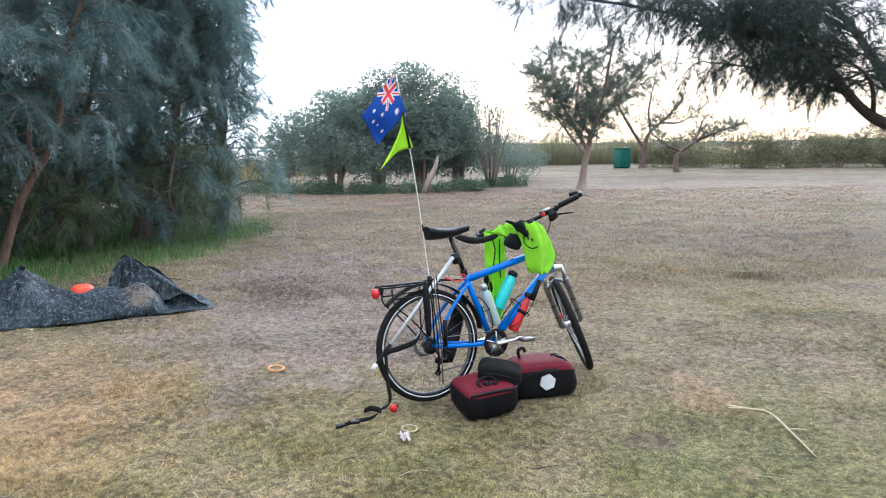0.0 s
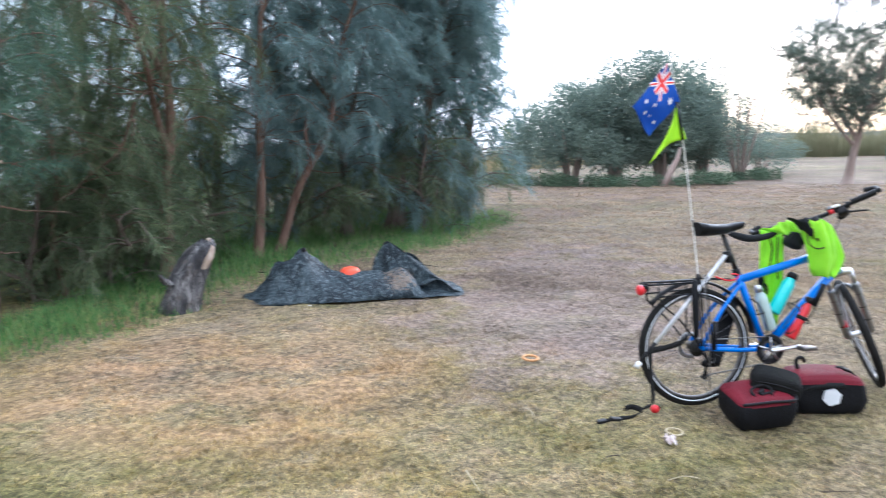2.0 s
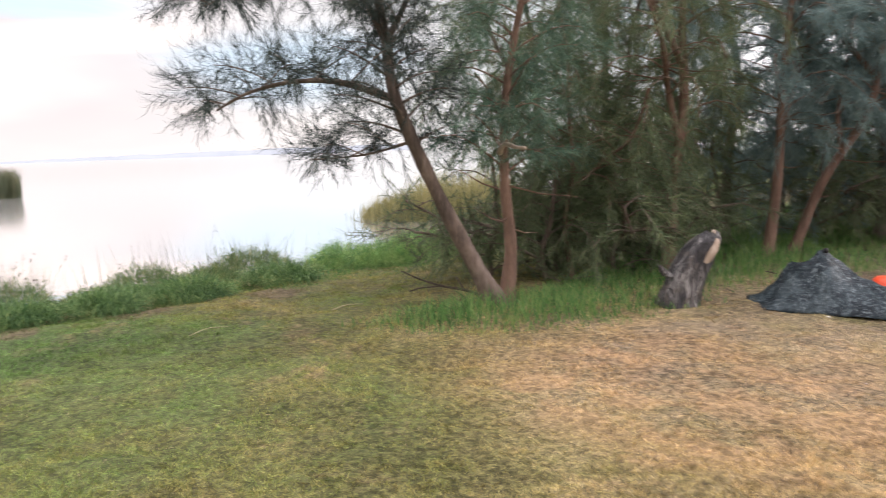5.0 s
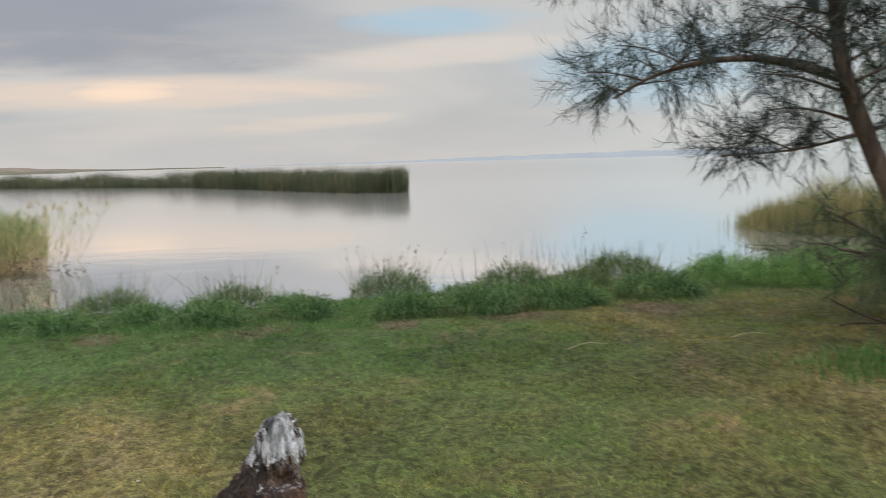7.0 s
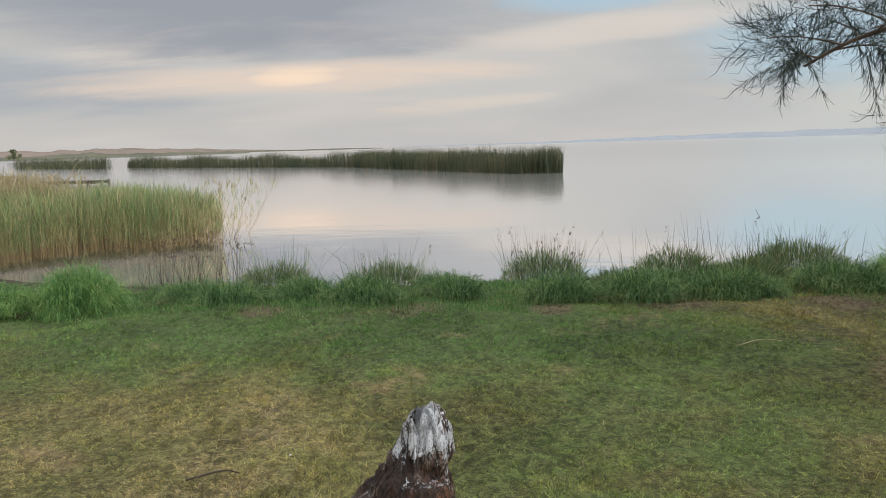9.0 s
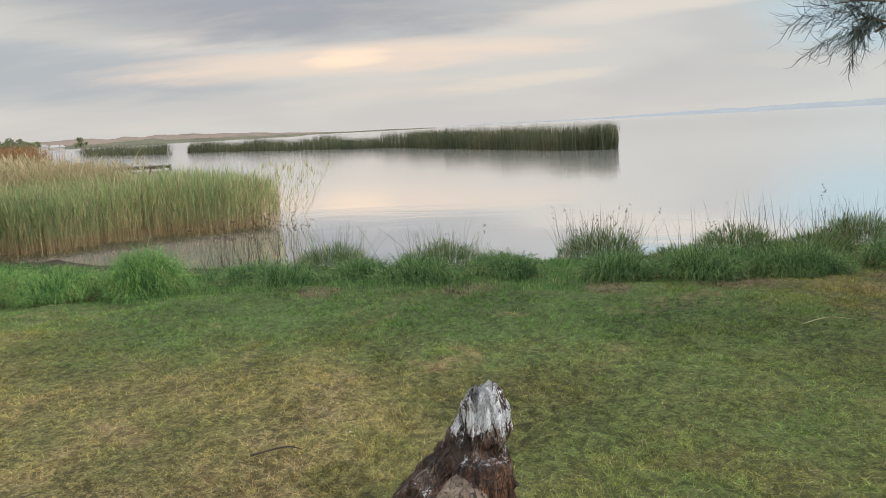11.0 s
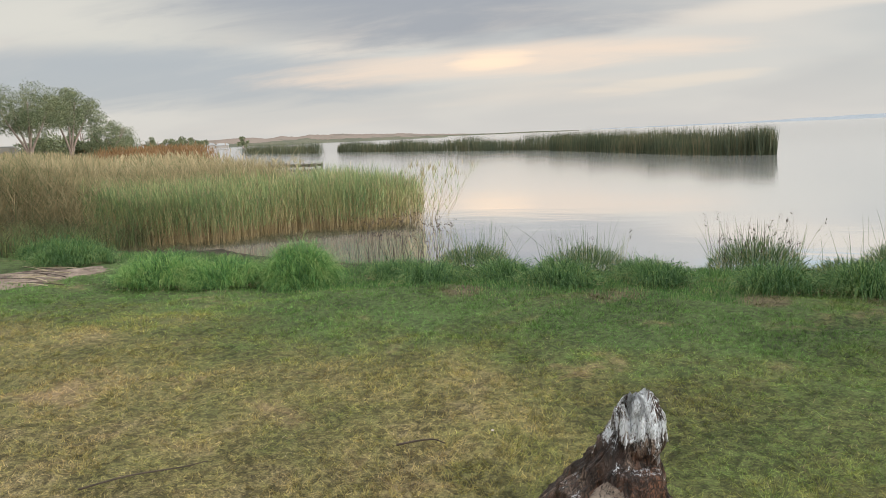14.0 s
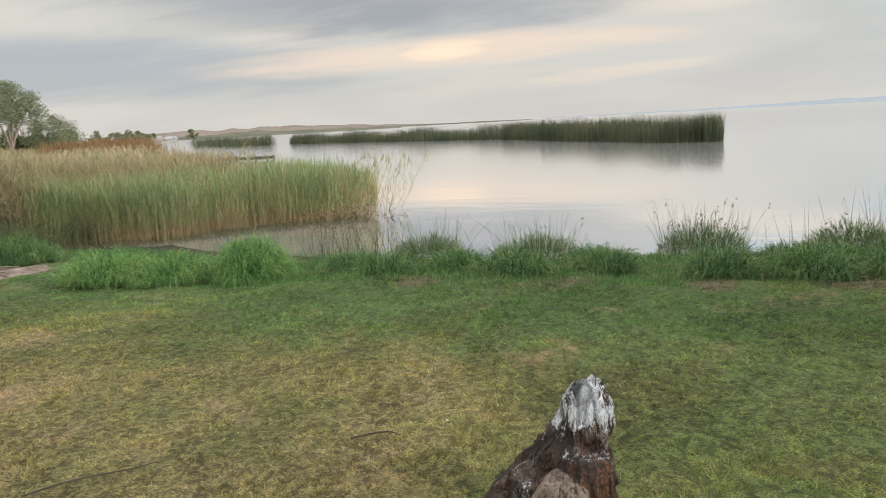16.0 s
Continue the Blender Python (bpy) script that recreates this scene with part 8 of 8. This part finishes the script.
part("end_flap", Build().sheet(flap, 26, 12), CAMO, shelter, solid=0.004)
part("end_side", Build().sheet(lambda u, v: V((1.50, 0.50, 0.495)).lerp(V((1.46, 0.36, 0.18)), v).lerp(V((1.43, 0.58, 0.47)).lerp(V((1.30, 0.56, 0.10)), v), u) + V((-0.05 * math.sin(v * math.pi) * u, 0.02 * math.sin(v * 8 + u * 6), 0)), 12, 14), CAMO, shelter, solid=0.004)
part("end_back", Build().sheet(lambda u, v: V((1.43, 0.58, 0.48)).lerp(V((1.78, 0.62, 0.32)), u).lerp(V((1.28, 0.75, 0.02)).lerp(V((2.05, 0.66, 0.02)), u), v) + V((0, 0.03 * math.sin(u * 11 + 4 * v), 0.015 * math.sin(u * 9))), 20, 10), CAMO, shelter, solid=0.004)
part("end_top", Build().sheet(lambda u, v: V((1.50, 0.50, 0.497)).lerp(V((2.0, 0.10, 0.10)), u).lerp(V((1.43, 0.58, 0.482)).lerp(V((1.90, 0.60, 0.20)), u), v) + V((0, 0, 0.02 * math.sin(u * 8 + v * 3))), 18, 8), CAMO, shelter, solid=0.004)
part("ground_flap", Build().sheet(lambda u, v: V((1.62 + 0.56 * u, 0.06 + 0.48 * v + 0.05 * math.sin(u * 5), 0.015 + 0.13 * math.sin(u * math.pi) * (1 - 0.4 * v) + 0.02 * math.sin(u * 13 + v * 8))), 16, 12), CAMO, shelter, solid=0.004)
part("knot", Build().lathe([(0.001, 0.0), (0.022, 0.004), (0.027, 0.022), (0.022, 0.04), (0.001, 0.048)], pose(0.60, 0.255, 0.475), 12), BLACK, shelter, "black knotted tip")
part("prop_stick", Build().tube([V((1.50, 0.52, 0.0)), V((1.50, 0.52, 0.49))], 0.01, 8), TWIG, shelter)
part("guy_line", Build().tube([V((1.72, 0.30, 0.30)), V((2.05, 0.42, 0.22))], 0.003, 5), BLACK, shelter)
part("guy_line", Build().tube([V((0.23, 0.12, 0.30)), V((0.14, 0.16, 0.31))], 0.004, 5), BLACK, shelter)
part("peg", Build().tube([V((2.02, 0.10, 0.02)), V((2.14, -0.01, 0.01))], 0.007, 6), TWIG, shelter)
part("peg", Build().tube([V((0.62, -0.17, 0.012)), V((0.66, -0.19, 0.012))], 0.010, 6), WHITE, shelter)
bowl = tagged(new("plastic_bowl"), "bright orange plastic bowl upside down behind the tarp", "bowl")
bowl.location = (-2.64, 7.40, 0.0)
part("shell", Build().lathe([(0.001, 0.225), (0.075, 0.22), (0.10, 0.195), (0.115, 0.13), (0.122, 0.05), (0.125, 0.0)], None, 28), CORAL, bowl)
part("rim", Build().ring((0, 0, 0.008), (0, 0, 1), 0.126, 0.007, 32, 6), CORAL, bowl)


# ---- logs ----
def log_mesh(rings, seed, sides=30, jag=0.0, rough=0.05):
    """A trunk through rings (centre, radius along x, radius along y), with furrows, knots and a torn top."""
    b = Build()
    n = len(rings)
    for i, (c, rx, ry) in enumerate(rings):
        for s in range(sides):
            a = 2 * math.pi * s / sides
            d = V((math.cos(a), math.sin(a), 0))
            f = 1 + rough * 2.0 * noise.noise(V((d.x * 2.2 + seed, d.y * 2.2, c[2] * 3.0))) + rough * 1.3 * noise.noise(V((d.x * 6 + seed, d.y * 6, c[2] * 5)))
            f += rough * 0.7 * math.sin(s * 4.0 + seed + c[2] * 9)
            lift = jag * max(0, (i - n * 0.55) / (n * 0.45)) * (noise.noise(V((d.x * 3 + seed, d.y * 3, 7))) + 0.5 * math.sin(s * 2.9))
            b.v.append((c[0] + d.x * rx * f, c[1] + d.y * ry * f, c[2] + lift))
    for i in range(n - 1):
        for s in range(sides):
            t = (s + 1) % sides
            b.f.append((i * sides + s, i * sides + t, (i + 1) * sides + t, (i + 1) * sides + s))
    k = len(b.v)
    c = rings[-1][0]
    b.v.append((c[0], c[1], c[2] - 0.01))
    for s in range(sides):
        b.f.append(((n - 1) * sides + s, (n - 1) * sides + (s + 1) % sides, k))
    return b


def between(rows, n):
    out = []
    for i in range(len(rows) - 1):
        for k in range(n):
            t = k / n
            (c0, x0, y0), (c1, x1, y1) = rows[i], rows[i + 1]
            out.append((tuple(V(c0).lerp(V(c1), t)), x0 + (x1 - x0) * t, y0 + (y1 - y0) * t))
    out.append(rows[-1])
    return out


stump_top = tagged(new("leaning_stump"), "rotting tree stump with a jagged top streaked white by birds", "stump")
stump_top.location = (-3.52, 0.30, 0.0)
STUMP = [((0.0, -0.105, -0.06), 0.30, 0.375), ((0.0, -0.068, 0.10), 0.25, 0.292), ((0.0, 0.006, 0.29), 0.19, 0.197), ((0.0, 0.030, 0.354), 0.165, 0.162), ((0.0, 0.055, 0.42), 0.135, 0.125), ((0.0, 0.085, 0.483), 0.115, 0.098),
         ((0.005, 0.103, 0.544), 0.10, 0.083), ((0.008, 0.117, 0.60), 0.082, 0.067), ((0.01, 0.118, 0.635), 0.060, 0.048), ((0.012, 0.115, 0.652), 0.030, 0.025)]


def stump_trunk():
    """Furrowed trunk: a scoop torn out of its upper face, a ledge of bark below it."""
    b = log_mesh(between(STUMP, 9), 3.3, 120, 0.016, 0.035)
    out = []
    for x, y, z in b.v:
        c = V((0.0, 0.08, z))
        d = (V((x, y, z)) - c)
        d = d.normalized() if d.length > 1e-6 else V((0, 0, 1))
        facing = max(0.0, d.x)
        rough = noise.noise(V((x * 16, y * 16, z * 9))) * 0.016 + noise.noise(V((x * 45, y * 45, z * 18))) * 0.011 + abs(noise.noise(V((x * 34, y * 34, z * 6)))) * -0.030 - 0.012 * max(0.0, 0.35 - abs(noise.noise(V((x * 60, y * 60, z * 11 + 3)))) * 3)
        k = rough
        k -= 0.045 * facing ** 1.5 * max(0.0, 1 - ((z - 0.56) / 0.10) ** 2) * max(0.0, 1 - ((y - 0.09) / 0.075) ** 2)
        k -= 0.038 * facing * math.exp(-((z - 0.472) / 0.040) ** 2 - ((y - 0.135) / 0.045) ** 2)      # rotted hollow
        for by, bz, br, bh in ((0.10, 0.525, 0.030, 0.010), (0.165, 0.50, 0.026, 0.016), (0.175, 0.405, 0.030, 0.022), (0.085, 0.455, 0.022, 0.014), (0.15, 0.43, 0.02, 0.012)):       # burls
            k += bh * facing * math.exp(-((z - bz) / br) ** 2 - ((y - by) / br) ** 2)
        swirl = math.sin(95 * math.hypot(z - 0.475, (y - 0.13) * 0.8) + 3 * noise.noise(V((x * 20, y * 20, z * 20))))
        k += 0.004 * facing * swirl * math.exp(-((z - 0.475) / 0.07) ** 2 - ((y - 0.13) / 0.07) ** 2)       # curled grain round it
        k += 0.030 * facing * max(0.0, 1 - abs(z - 0.385) / 0.03) + 0.015 * facing * (z < 0.385)
        out.append((x + d.x * k, y + d.y * k, z + d.z * k * 0.4))
    b.v = out
    return b


part("trunk", stump_trunk(), STUMP_WOOD, stump_top)
for sy_, sx_, sz_, sr_, sl_ in [(0.145, 0.035, 0.60, 0.020, 0.075), (0.165, 0.0, 0.57, 0.022, 0.07), (0.075, 0.045, 0.575, 0.018, 0.06), (0.055, 0.02, 0.545, 0.020, 0.07), (0.118, 0.055, 0.59, 0.014, 0.06)]:
    part("splinter", log_mesh(between([((sx_, sy_, sz_ - 0.05), sr_ * 1.5, sr_ * 1.3), ((sx_, sy_, sz_), sr_, sr_), ((sx_ - 0.004, sy_ - 0.004, sz_ + sl_ * 0.6), sr_ * 0.55, sr_ * 0.6), ((sx_ - 0.008, sy_ - 0.006, sz_ + sl_), 0.002, 0.003)], 5), sy_ * 50, 16, 0.004, 0.14), STUMP_WOOD, stump_top)
part("bark_ledge", log_mesh(between([((0.11, 0.10, 0.05), 0.115, 0.110), ((0.11, 0.10, 0.30), 0.09, 0.088), ((0.10, 0.105, 0.42), 0.075, 0.072), ((0.085, 0.105, 0.462), 0.060, 0.062), ((0.065, 0.105, 0.465), 0.03, 0.04)], 7), 8.1, 70, 0.012, 0.08), LEDGE_WOOD, stump_top, "curled red-brown bark ledge with a white rim")
part("bark_shell", log_mesh(between([((0.20, 0.02, -0.05), 0.14, 0.15), ((0.18, 0.035, 0.20), 0.10, 0.11), ((0.155, 0.045, 0.36), 0.065, 0.095), ((0.145, 0.05, 0.41), 0.045, 0.065), ((0.13, 0.055, 0.435), 0.02, 0.03)], 6), 5.6, 50, 0.01, 0.04), SHELL_WOOD, stump_top, "bare tan wood under the bark")
root = tagged(new("fallen_stick"), "short dark stick lying beside the stump", "stick")
part("wood", Build().tube(smooth_path([(-3.42, -0.35, 0.02), (-3.5, -0.2, 0.05), (-3.55, -0.08, 0.06)], 3), 0.014, 7), TWIG_DARK, root)

grey = tagged(new("grey_log"), "grey weathered log leaning upright with a pale torn end", "log")
grey.location = (-3.88, 6.02, 0.0)
GREY = [((0.0, 0.0, -0.08), 0.20, 0.18), ((0.03, 0.02, 0.12), 0.185, 0.165), ((0.10, 0.06, 0.34), 0.165, 0.15), ((0.17, 0.11, 0.52), 0.145, 0.13), ((0.21, 0.145, 0.60), 0.128, 0.115), ((0.235, 0.165, 0.645), 0.098, 0.090), ((0.25, 0.175, 0.672), 0.05, 0.05)]
part("trunk", log_mesh(between(GREY, 5), 1.7, 30, 0.035, 0.10), GREY_WOOD, grey)
part("branch_stub", log_mesh(between([((0.0, -0.10, 0.30), 0.05, 0.05), ((-0.03, -0.145, 0.36), 0.035, 0.03), ((-0.05, -0.16, 0.40), 0.012, 0.012)], 4), 6.2, 14, 0.01, 0.12), GREY_WOOD, grey)
part("torn_end", log_mesh(between([((0.255, 0.07, 0.42), 0.035, 0.035), ((0.292, 0.10, 0.52), 0.055, 0.05), ((0.300, 0.14, 0.61), 0.045, 0.045), ((0.275, 0.17, 0.695), 0.012, 0.016)], 4), 2.9, 18, 0.02, 0.10), CUT_WOOD, grey, "pale torn wood")


# ---- litter and sticks ----
def stick(name, pts, r, mat, label, side=()):
    top = tagged(new(name), label, "stick")
    path = smooth_path([V(p) for p in pts], 4)
    n = len(path)
    part("stem", Build().tube(path, [r * (1 - 0.6 * i / (n - 1)) for i in range(n)], 7), mat, top)
    for q in side:
        part("side_twig", Build().tube(smooth_path([V(p) for p in q], 3), r * 0.45, 5), mat, top)
    return top


stick("dry_stick", [(2.23, 3.89, 0.012), (2.32, 3.80, 0.02), (2.39, 3.70, 0.03), (2.36, 3.42, 0.02), (2.32, 3.16, 0.01)], 0.011, TWIG, "pale dry forked stick lying on the grass", [[(2.37, 3.48, 0.025), (2.45, 3.44, 0.03)], [(2.30, 3.82, 0.018), (2.21, 3.83, 0.02)]])
stick("dry_straw", [(-1.28, 2.44, 0.012), (-1.18, 2.50, 0.02), (-1.02, 2.53, 0.016), (-0.86, 2.58, 0.012)], 0.004, TWIG, "thin pale dry stalk lying on the grass")
stick("dry_straw", [(-0.66, 3.13, 0.03), (-0.62, 3.05, 0.03), (-0.56, 2.94, 0.02)], 0.003, TWIG, "thin pale dry stalk lying on the grass")
stick("dark_twig", [(-4.48, -0.64, 0.012), (-4.55, -0.5, 0.018), (-4.53, -0.42, 0.012)], 0.006, TWIG_DARK, "short dark twig lying on the grass")
stick("dark_twig", [(-3.86, -1.84, 0.012), (-4.0, -1.7, 0.016), (-4.12, -1.52, 0.012), (-4.2, -1.44, 0.01)], 0.005, TWIG_DARK, "thin dark curved twig lying on the grass")
stick("dry_straw", [(-6.2, 3.9, 0.0), (-6.25, 4.1, 0.01), (-6.2, 4.25, 0.0)], 0.006, TWIG, "thin pale dry stalk lying on the grass")
stick("dry_straw", [(-6.28, 2.55, 0.0), (-6.36, 2.75, 0.015), (-6.33, 2.92, 0.0)], 0.0032, TWIG, "thin pale dry stalk lying on the grass")
stick("fallen_branch", [(-5.27, 5.05, 0.06), (-5.38, 4.85, 0.15), (-5.5, 4.68, 0.20), (-5.62, 4.5, 0.28), (-5.72, 4.38, 0.36)], 0.015, TWIG_DARK, "bare dark branch reaching from the foot of the tree", [[(-5.5, 4.68, 0.20), (-5.62, 4.52, 0.19), (-5.7, 4.45, 0.16)], [(-5.38, 4.85, 0.15), (-5.5, 4.86, 0.26)]])
stick("broken_branch", [(-5.12, 5.1, 1.42), (-5.0, 5.05, 1.50), (-4.78, 4.95, 1.47), (-4.62, 4.92, 1.46)], 0.03, CUT_WOOD, "pale broken branch stub on the tree")
for k, (lx, ly) in enumerate([(0.9, 3.2), (-0.4, 3.9), (0.05, 3.45), (1.9, 3.0), (-1.9, 4.6), (0.4, 3.25)]):
    a = k * 1.9
    stick("dry_straw", [(lx, ly, 0.012), (lx + 0.07 * math.cos(a), ly + 0.07 * math.sin(a), 0.02), (lx + 0.15 * math.cos(a + 0.2), ly + 0.15 * math.sin(a + 0.2), 0.012)], 0.003, TWIG if k % 2 else TWIG_DARK, "thin dry stalk lying on the grass")
loop = tagged(new("tan_loop"), "tan woven loop lying flat on the grass", "loop")
loop.matrix_world = pose(-0.505, 4.985, 0.022, 4, 3, 10)
part("band", Build().ring((0, 0, 0), (0, 0, 1), 0.052, 0.010, 26, 8, flat=0.9), surface("tan_cord", [(0.3, (0.52, 0.26, 0.10)), (0.7, (0.68, 0.38, 0.17))], 30, 0.8, bump=0.5, grain=140), loop)
loop2 = tagged(new("pale_loop"), "thin pale elastic loop lying on the grass", "loop")
loop2.matrix_world = pose(0.345, 3.77, 0.02, 4, 3, 10)
part("band", Build().ring((0, 0, 0), (0, 0, 1), 0.042, 0.005, 24, 6), TWIG, loop2)
tissue = tagged(new("crumpled_tissue"), "crumpled white and pink tissue on the grass", "tissue")
tissue.location = (0.306, 3.633, 0.012)
part("paper", Build().sheet(lambda u, v: V((-0.026 + 0.052 * u + 0.008 * math.sin(v * 8), -0.04 + 0.08 * v, 0.020 + 0.016 * math.sin(u * 6 + v * 5) * math.sin(v * 4) + 0.012 * math.sin(u * 11))), 12, 14), PAPER, tissue, solid=0.002)
for wx, wy in [(-4.76, -0.24), (-2.69, 6.22), (-8.3, -5.4), (-1.9, 4.9)]:
    bit = tagged(new("paper_scrap"), "tiny white scrap of paper on the grass", "litter", "white scraps on the lawn")
    bit.location = (wx, wy, float(height(wx, wy)) + 0.012)
    part("scrap", Build().sheet(lambda u, v: V((-0.005 + 0.010 * u, -0.006 + 0.012 * v, 0.003 * math.sin(u * 4 + v * 3))), 4, 4), PAPER, bit, solid=0.002)


# ---- park furniture and far buildings ----
BIN_GREEN = surface("green_bin_paint", [(0.3, (0.006, 0.10, 0.075)), (0.7, (0.012, 0.16, 0.12))], 6, 0.5, bump=0.1)
litter_bin = tagged(new("litter_bin"), "dark green slatted park litter bin on the grass", "bin")
litter_bin.matrix_world = pose(17.05, 46.3, 0, 0, 0, 12)
part("shell", Build().box((0.78, 0.78, 1.18), Matrix.Translation((0, 0, 0.62)), 0.05), BIN_GREEN, litter_bin)
part("lid", Build().box((0.86, 0.86, 0.08), Matrix.Translation((0, 0, 1.25)), 0.03), BIN_GREEN, litter_bin)
part("plinth", Build().box((0.7, 0.7, 0.1), Matrix.Translation((0, 0, 0.03)), 0.02), BLACK, litter_bin)
for k in range(6):
    part("slat", Build().box((0.09, 0.03, 1.08), Matrix.Translation((-0.325 + 0.13 * k, -0.405, 0.62)), 0.01), BIN_GREEN, litter_bin)

JETTY = surface("grey_jetty_timber", [(0.3, (0.07, 0.06, 0.05)), (0.7, (0.17, 0.15, 0.12))], 1.5, 0.9, bump=0.4, each=0.3)
jetty = tagged(new("jetty"), "low dark timber jetty beyond the reeds", "jetty")
ja, jb = V((-48.5, -25.0, 0)), V((-48.4, -19.6, 0))
for k in range(27):
    p = ja.lerp(jb, (k + 0.5) / 27)
    part("plank", Build().box((1.3, 0.18, 0.05), Matrix.Translation((p.x, p.y, -0.16)), 0.008), JETTY, jetty)
for k in range(5):
    for dx in (-0.55, 0.55):
        p = ja.lerp(jb, k / 4)
        part("post", Build().tube([(p.x + dx, p.y, -1.2), (p.x + dx, p.y, -0.08)], 0.08, 8), JETTY, jetty)
for dx in (-0.6, 0.6):
    part("beam", Build().box((0.1, 5.4, 0.14), Matrix.Translation((ja.x + dx, (ja.y + jb.y) / 2, -0.26)), 0.01), JETTY, jetty)

WALL = surface("pale_house_wall", [(0.3, (0.28, 0.26, 0.235)), (0.7, (0.42, 0.39, 0.355))], 0.5, 0.9, bump=0.1, each=0.3)
ROOF_W = surface("pale_metal_roof", [(0.3, (0.20, 0.205, 0.21)), (0.7, (0.36, 0.365, 0.37))], 0.5, 0.5, bump=0.1, each=0.3)
GLASS_D = surface("dark_window", [(0.3, (0.03, 0.035, 0.04)), (0.7, (0.06, 0.065, 0.07))], 2, 0.15, bump=0)


def house(az, d, wide, deep, tall, rise, turn, label):
    x, y = out_at(az, d)
    top = tagged(new("house"), label, "house", "houses on the far shore")
    top.matrix_world = pose(x, y, 0, 0, 0, az + turn)
    part("wall", Build().box((wide, deep, tall), Matrix.Translation((0, 0, tall / 2 - 0.1)), 0.03), WALL, top)
    b = Build()
    w, e = wide / 2 + 0.4, deep / 2 + 0.4
    b.add([(-w, -e, tall - 0.1), (w, -e, tall - 0.1), (w, e, tall - 0.1), (-w, e, tall - 0.1), (-w + 0.8, 0, tall + rise), (w - 0.8, 0, tall + rise)], [(0, 1, 5, 4), (2, 3, 4, 5), (1, 2, 5), (3, 0, 4), (3, 2, 1, 0)])
    part("roof", b, ROOF_W, top, smooth=False)
    for k in range(max(2, int(wide / 3))):
        wx = -wide / 2 + wide * (k + 0.5) / max(2, int(wide / 3))
        part("window", Build().box((1.1, 0.08, 0.9), Matrix.Translation((wx, -deep / 2 - 0.02, tall * 0.55)), 0.02), GLASS_D, top)
    part("door", Build().box((0.9, 0.08, 2.0), Matrix.Translation((wide * 0.12, -deep / 2 - 0.03, 0.95)), 0.02), GLASS_D, top)


for args in [(126.3, 175, 4.5, 5, 1.6, 0.7, 185, "small pale house behind the trees"), (123.3, 235, 5, 5, 1.8, 0.8, 178, "pale house with a light metal roof"), (122.5, 260, 6, 5, 1.9, 0.9, 190, "pale house with a light metal roof"),
             (121.0, 300, 4.5, 5, 1.5, 0.8, 182, "cream house near the lake"), (120.0, 330, 5, 5, 1.2, 0.8, 176, "long grey roofed house near the lake"), (121.6, 320, 4.5, 5, 1.6, 0.8, 170, "cream house near the lake")]:
    house(*args)


def caravan(az, d, turn, label, long=5.5):
    x, y = out_at(az, d)
    top = tagged(new("caravan"), label, "caravan", "vehicles behind the reeds")
    top.matrix_world = pose(x, y, 0, 0, 0, az + turn)
    part("body", Build().box((long, 2.2, 1.75), Matrix.Translation((0, 0, 1.25)), 0.25), WALL, top)
    part("roof_strip", Build().box((long - 0.6, 1.9, 0.08), Matrix.Translation((0, 0, 2.15)), 0.03), ROOF_W, top)
    for k in (-1, 1):
        part("window", Build().box((1.0, 0.06, 0.55), Matrix.Translation((k * long * 0.25, -1.1, 1.55)), 0.02), GLASS_D, top)
        w = part("wheel", Build().lathe([(0.05, -0.1), (0.32, -0.1), (0.34, 0), (0.32, 0.1), (0.05, 0.1)], Matrix.Translation((k * 0.5, -1.0, 0.33)) @ pose(0, 0, 0, 90), 16), RUBBER, top)
        part("hubcap", Build().lathe([(0.01, 0.1), (0.17, 0.11), (0.01, 0.13)], Matrix.Translation((k * 0.5, -1.0, 0.33)) @ pose(0, 0, 0, 90), 12), ALLOY, w)
    part("drawbar", Build().tube([(long / 2, 0, 0.5), (long / 2 + 1.2, 0, 0.45)], 0.05, 6), STEEL, top)


caravan(134.6, 96, 150, "cream caravan parked behind the reeds", 4.0)
caravan(131.0, 120, 176, "white caravan parked beneath the gum trees", 4.0)


# sandy patch with raked bark on the bank
SAND = surface("sandy_earth", [(0.38, (0.07, 0.05, 0.038)), (0.5, (0.19, 0.14, 0.108)), (0.64, (0.31, 0.245, 0.20))], 7, 0.9, bump=0.8, grain=40)


def sand_patch():
    b = Build()
    n, m = 12, 40
    for i in range(n + 1):
        for k in range(m):
            a = 2 * math.pi * k / m
            r = i / n * (1 + 0.16 * math.sin(3 * a + 1) + 0.1 * math.sin(7 * a))
            x, y = -8.75 + 1.05 * r * math.cos(a), -6.50 + 0.70 * r * math.sin(a)
            b.v.append((x, y, float(lie(x, y)) + 0.020 - 0.03 * (i / n) ** 3))
    for i in range(n):
        for k in range(m):
            b.f.append((i * m + k, i * m + (k + 1) % m, (i + 1) * m + (k + 1) % m, (i + 1) * m + k))
    tagged(b.make("sand_patch", SAND), "bare sandy earth at the edge of the bank", "sand", kind="structure")


sand_patch()
for k in range(14):
    a = 0.25 * math.sin(k * 2.3)
    sx, sy = -8.15 - 0.10 * k, -5.80 - 0.07 * k + 0.2 * math.sin(k * 1.7)
    stick("bark_strip", [(sx, sy, float(lie(sx, sy)) + 0.025), (sx - 0.06 + a * 0.3, sy - 0.3, float(lie(sx - 0.06, sy - 0.3)) + 0.03), (sx - 0.1 + a * 0.6, sy - 0.6, float(lie(sx - 0.1, sy - 0.6)) + 0.025)], 0.006, TWIG_DARK if k % 2 else TWIG, "strip of dry bark lying on the sand")
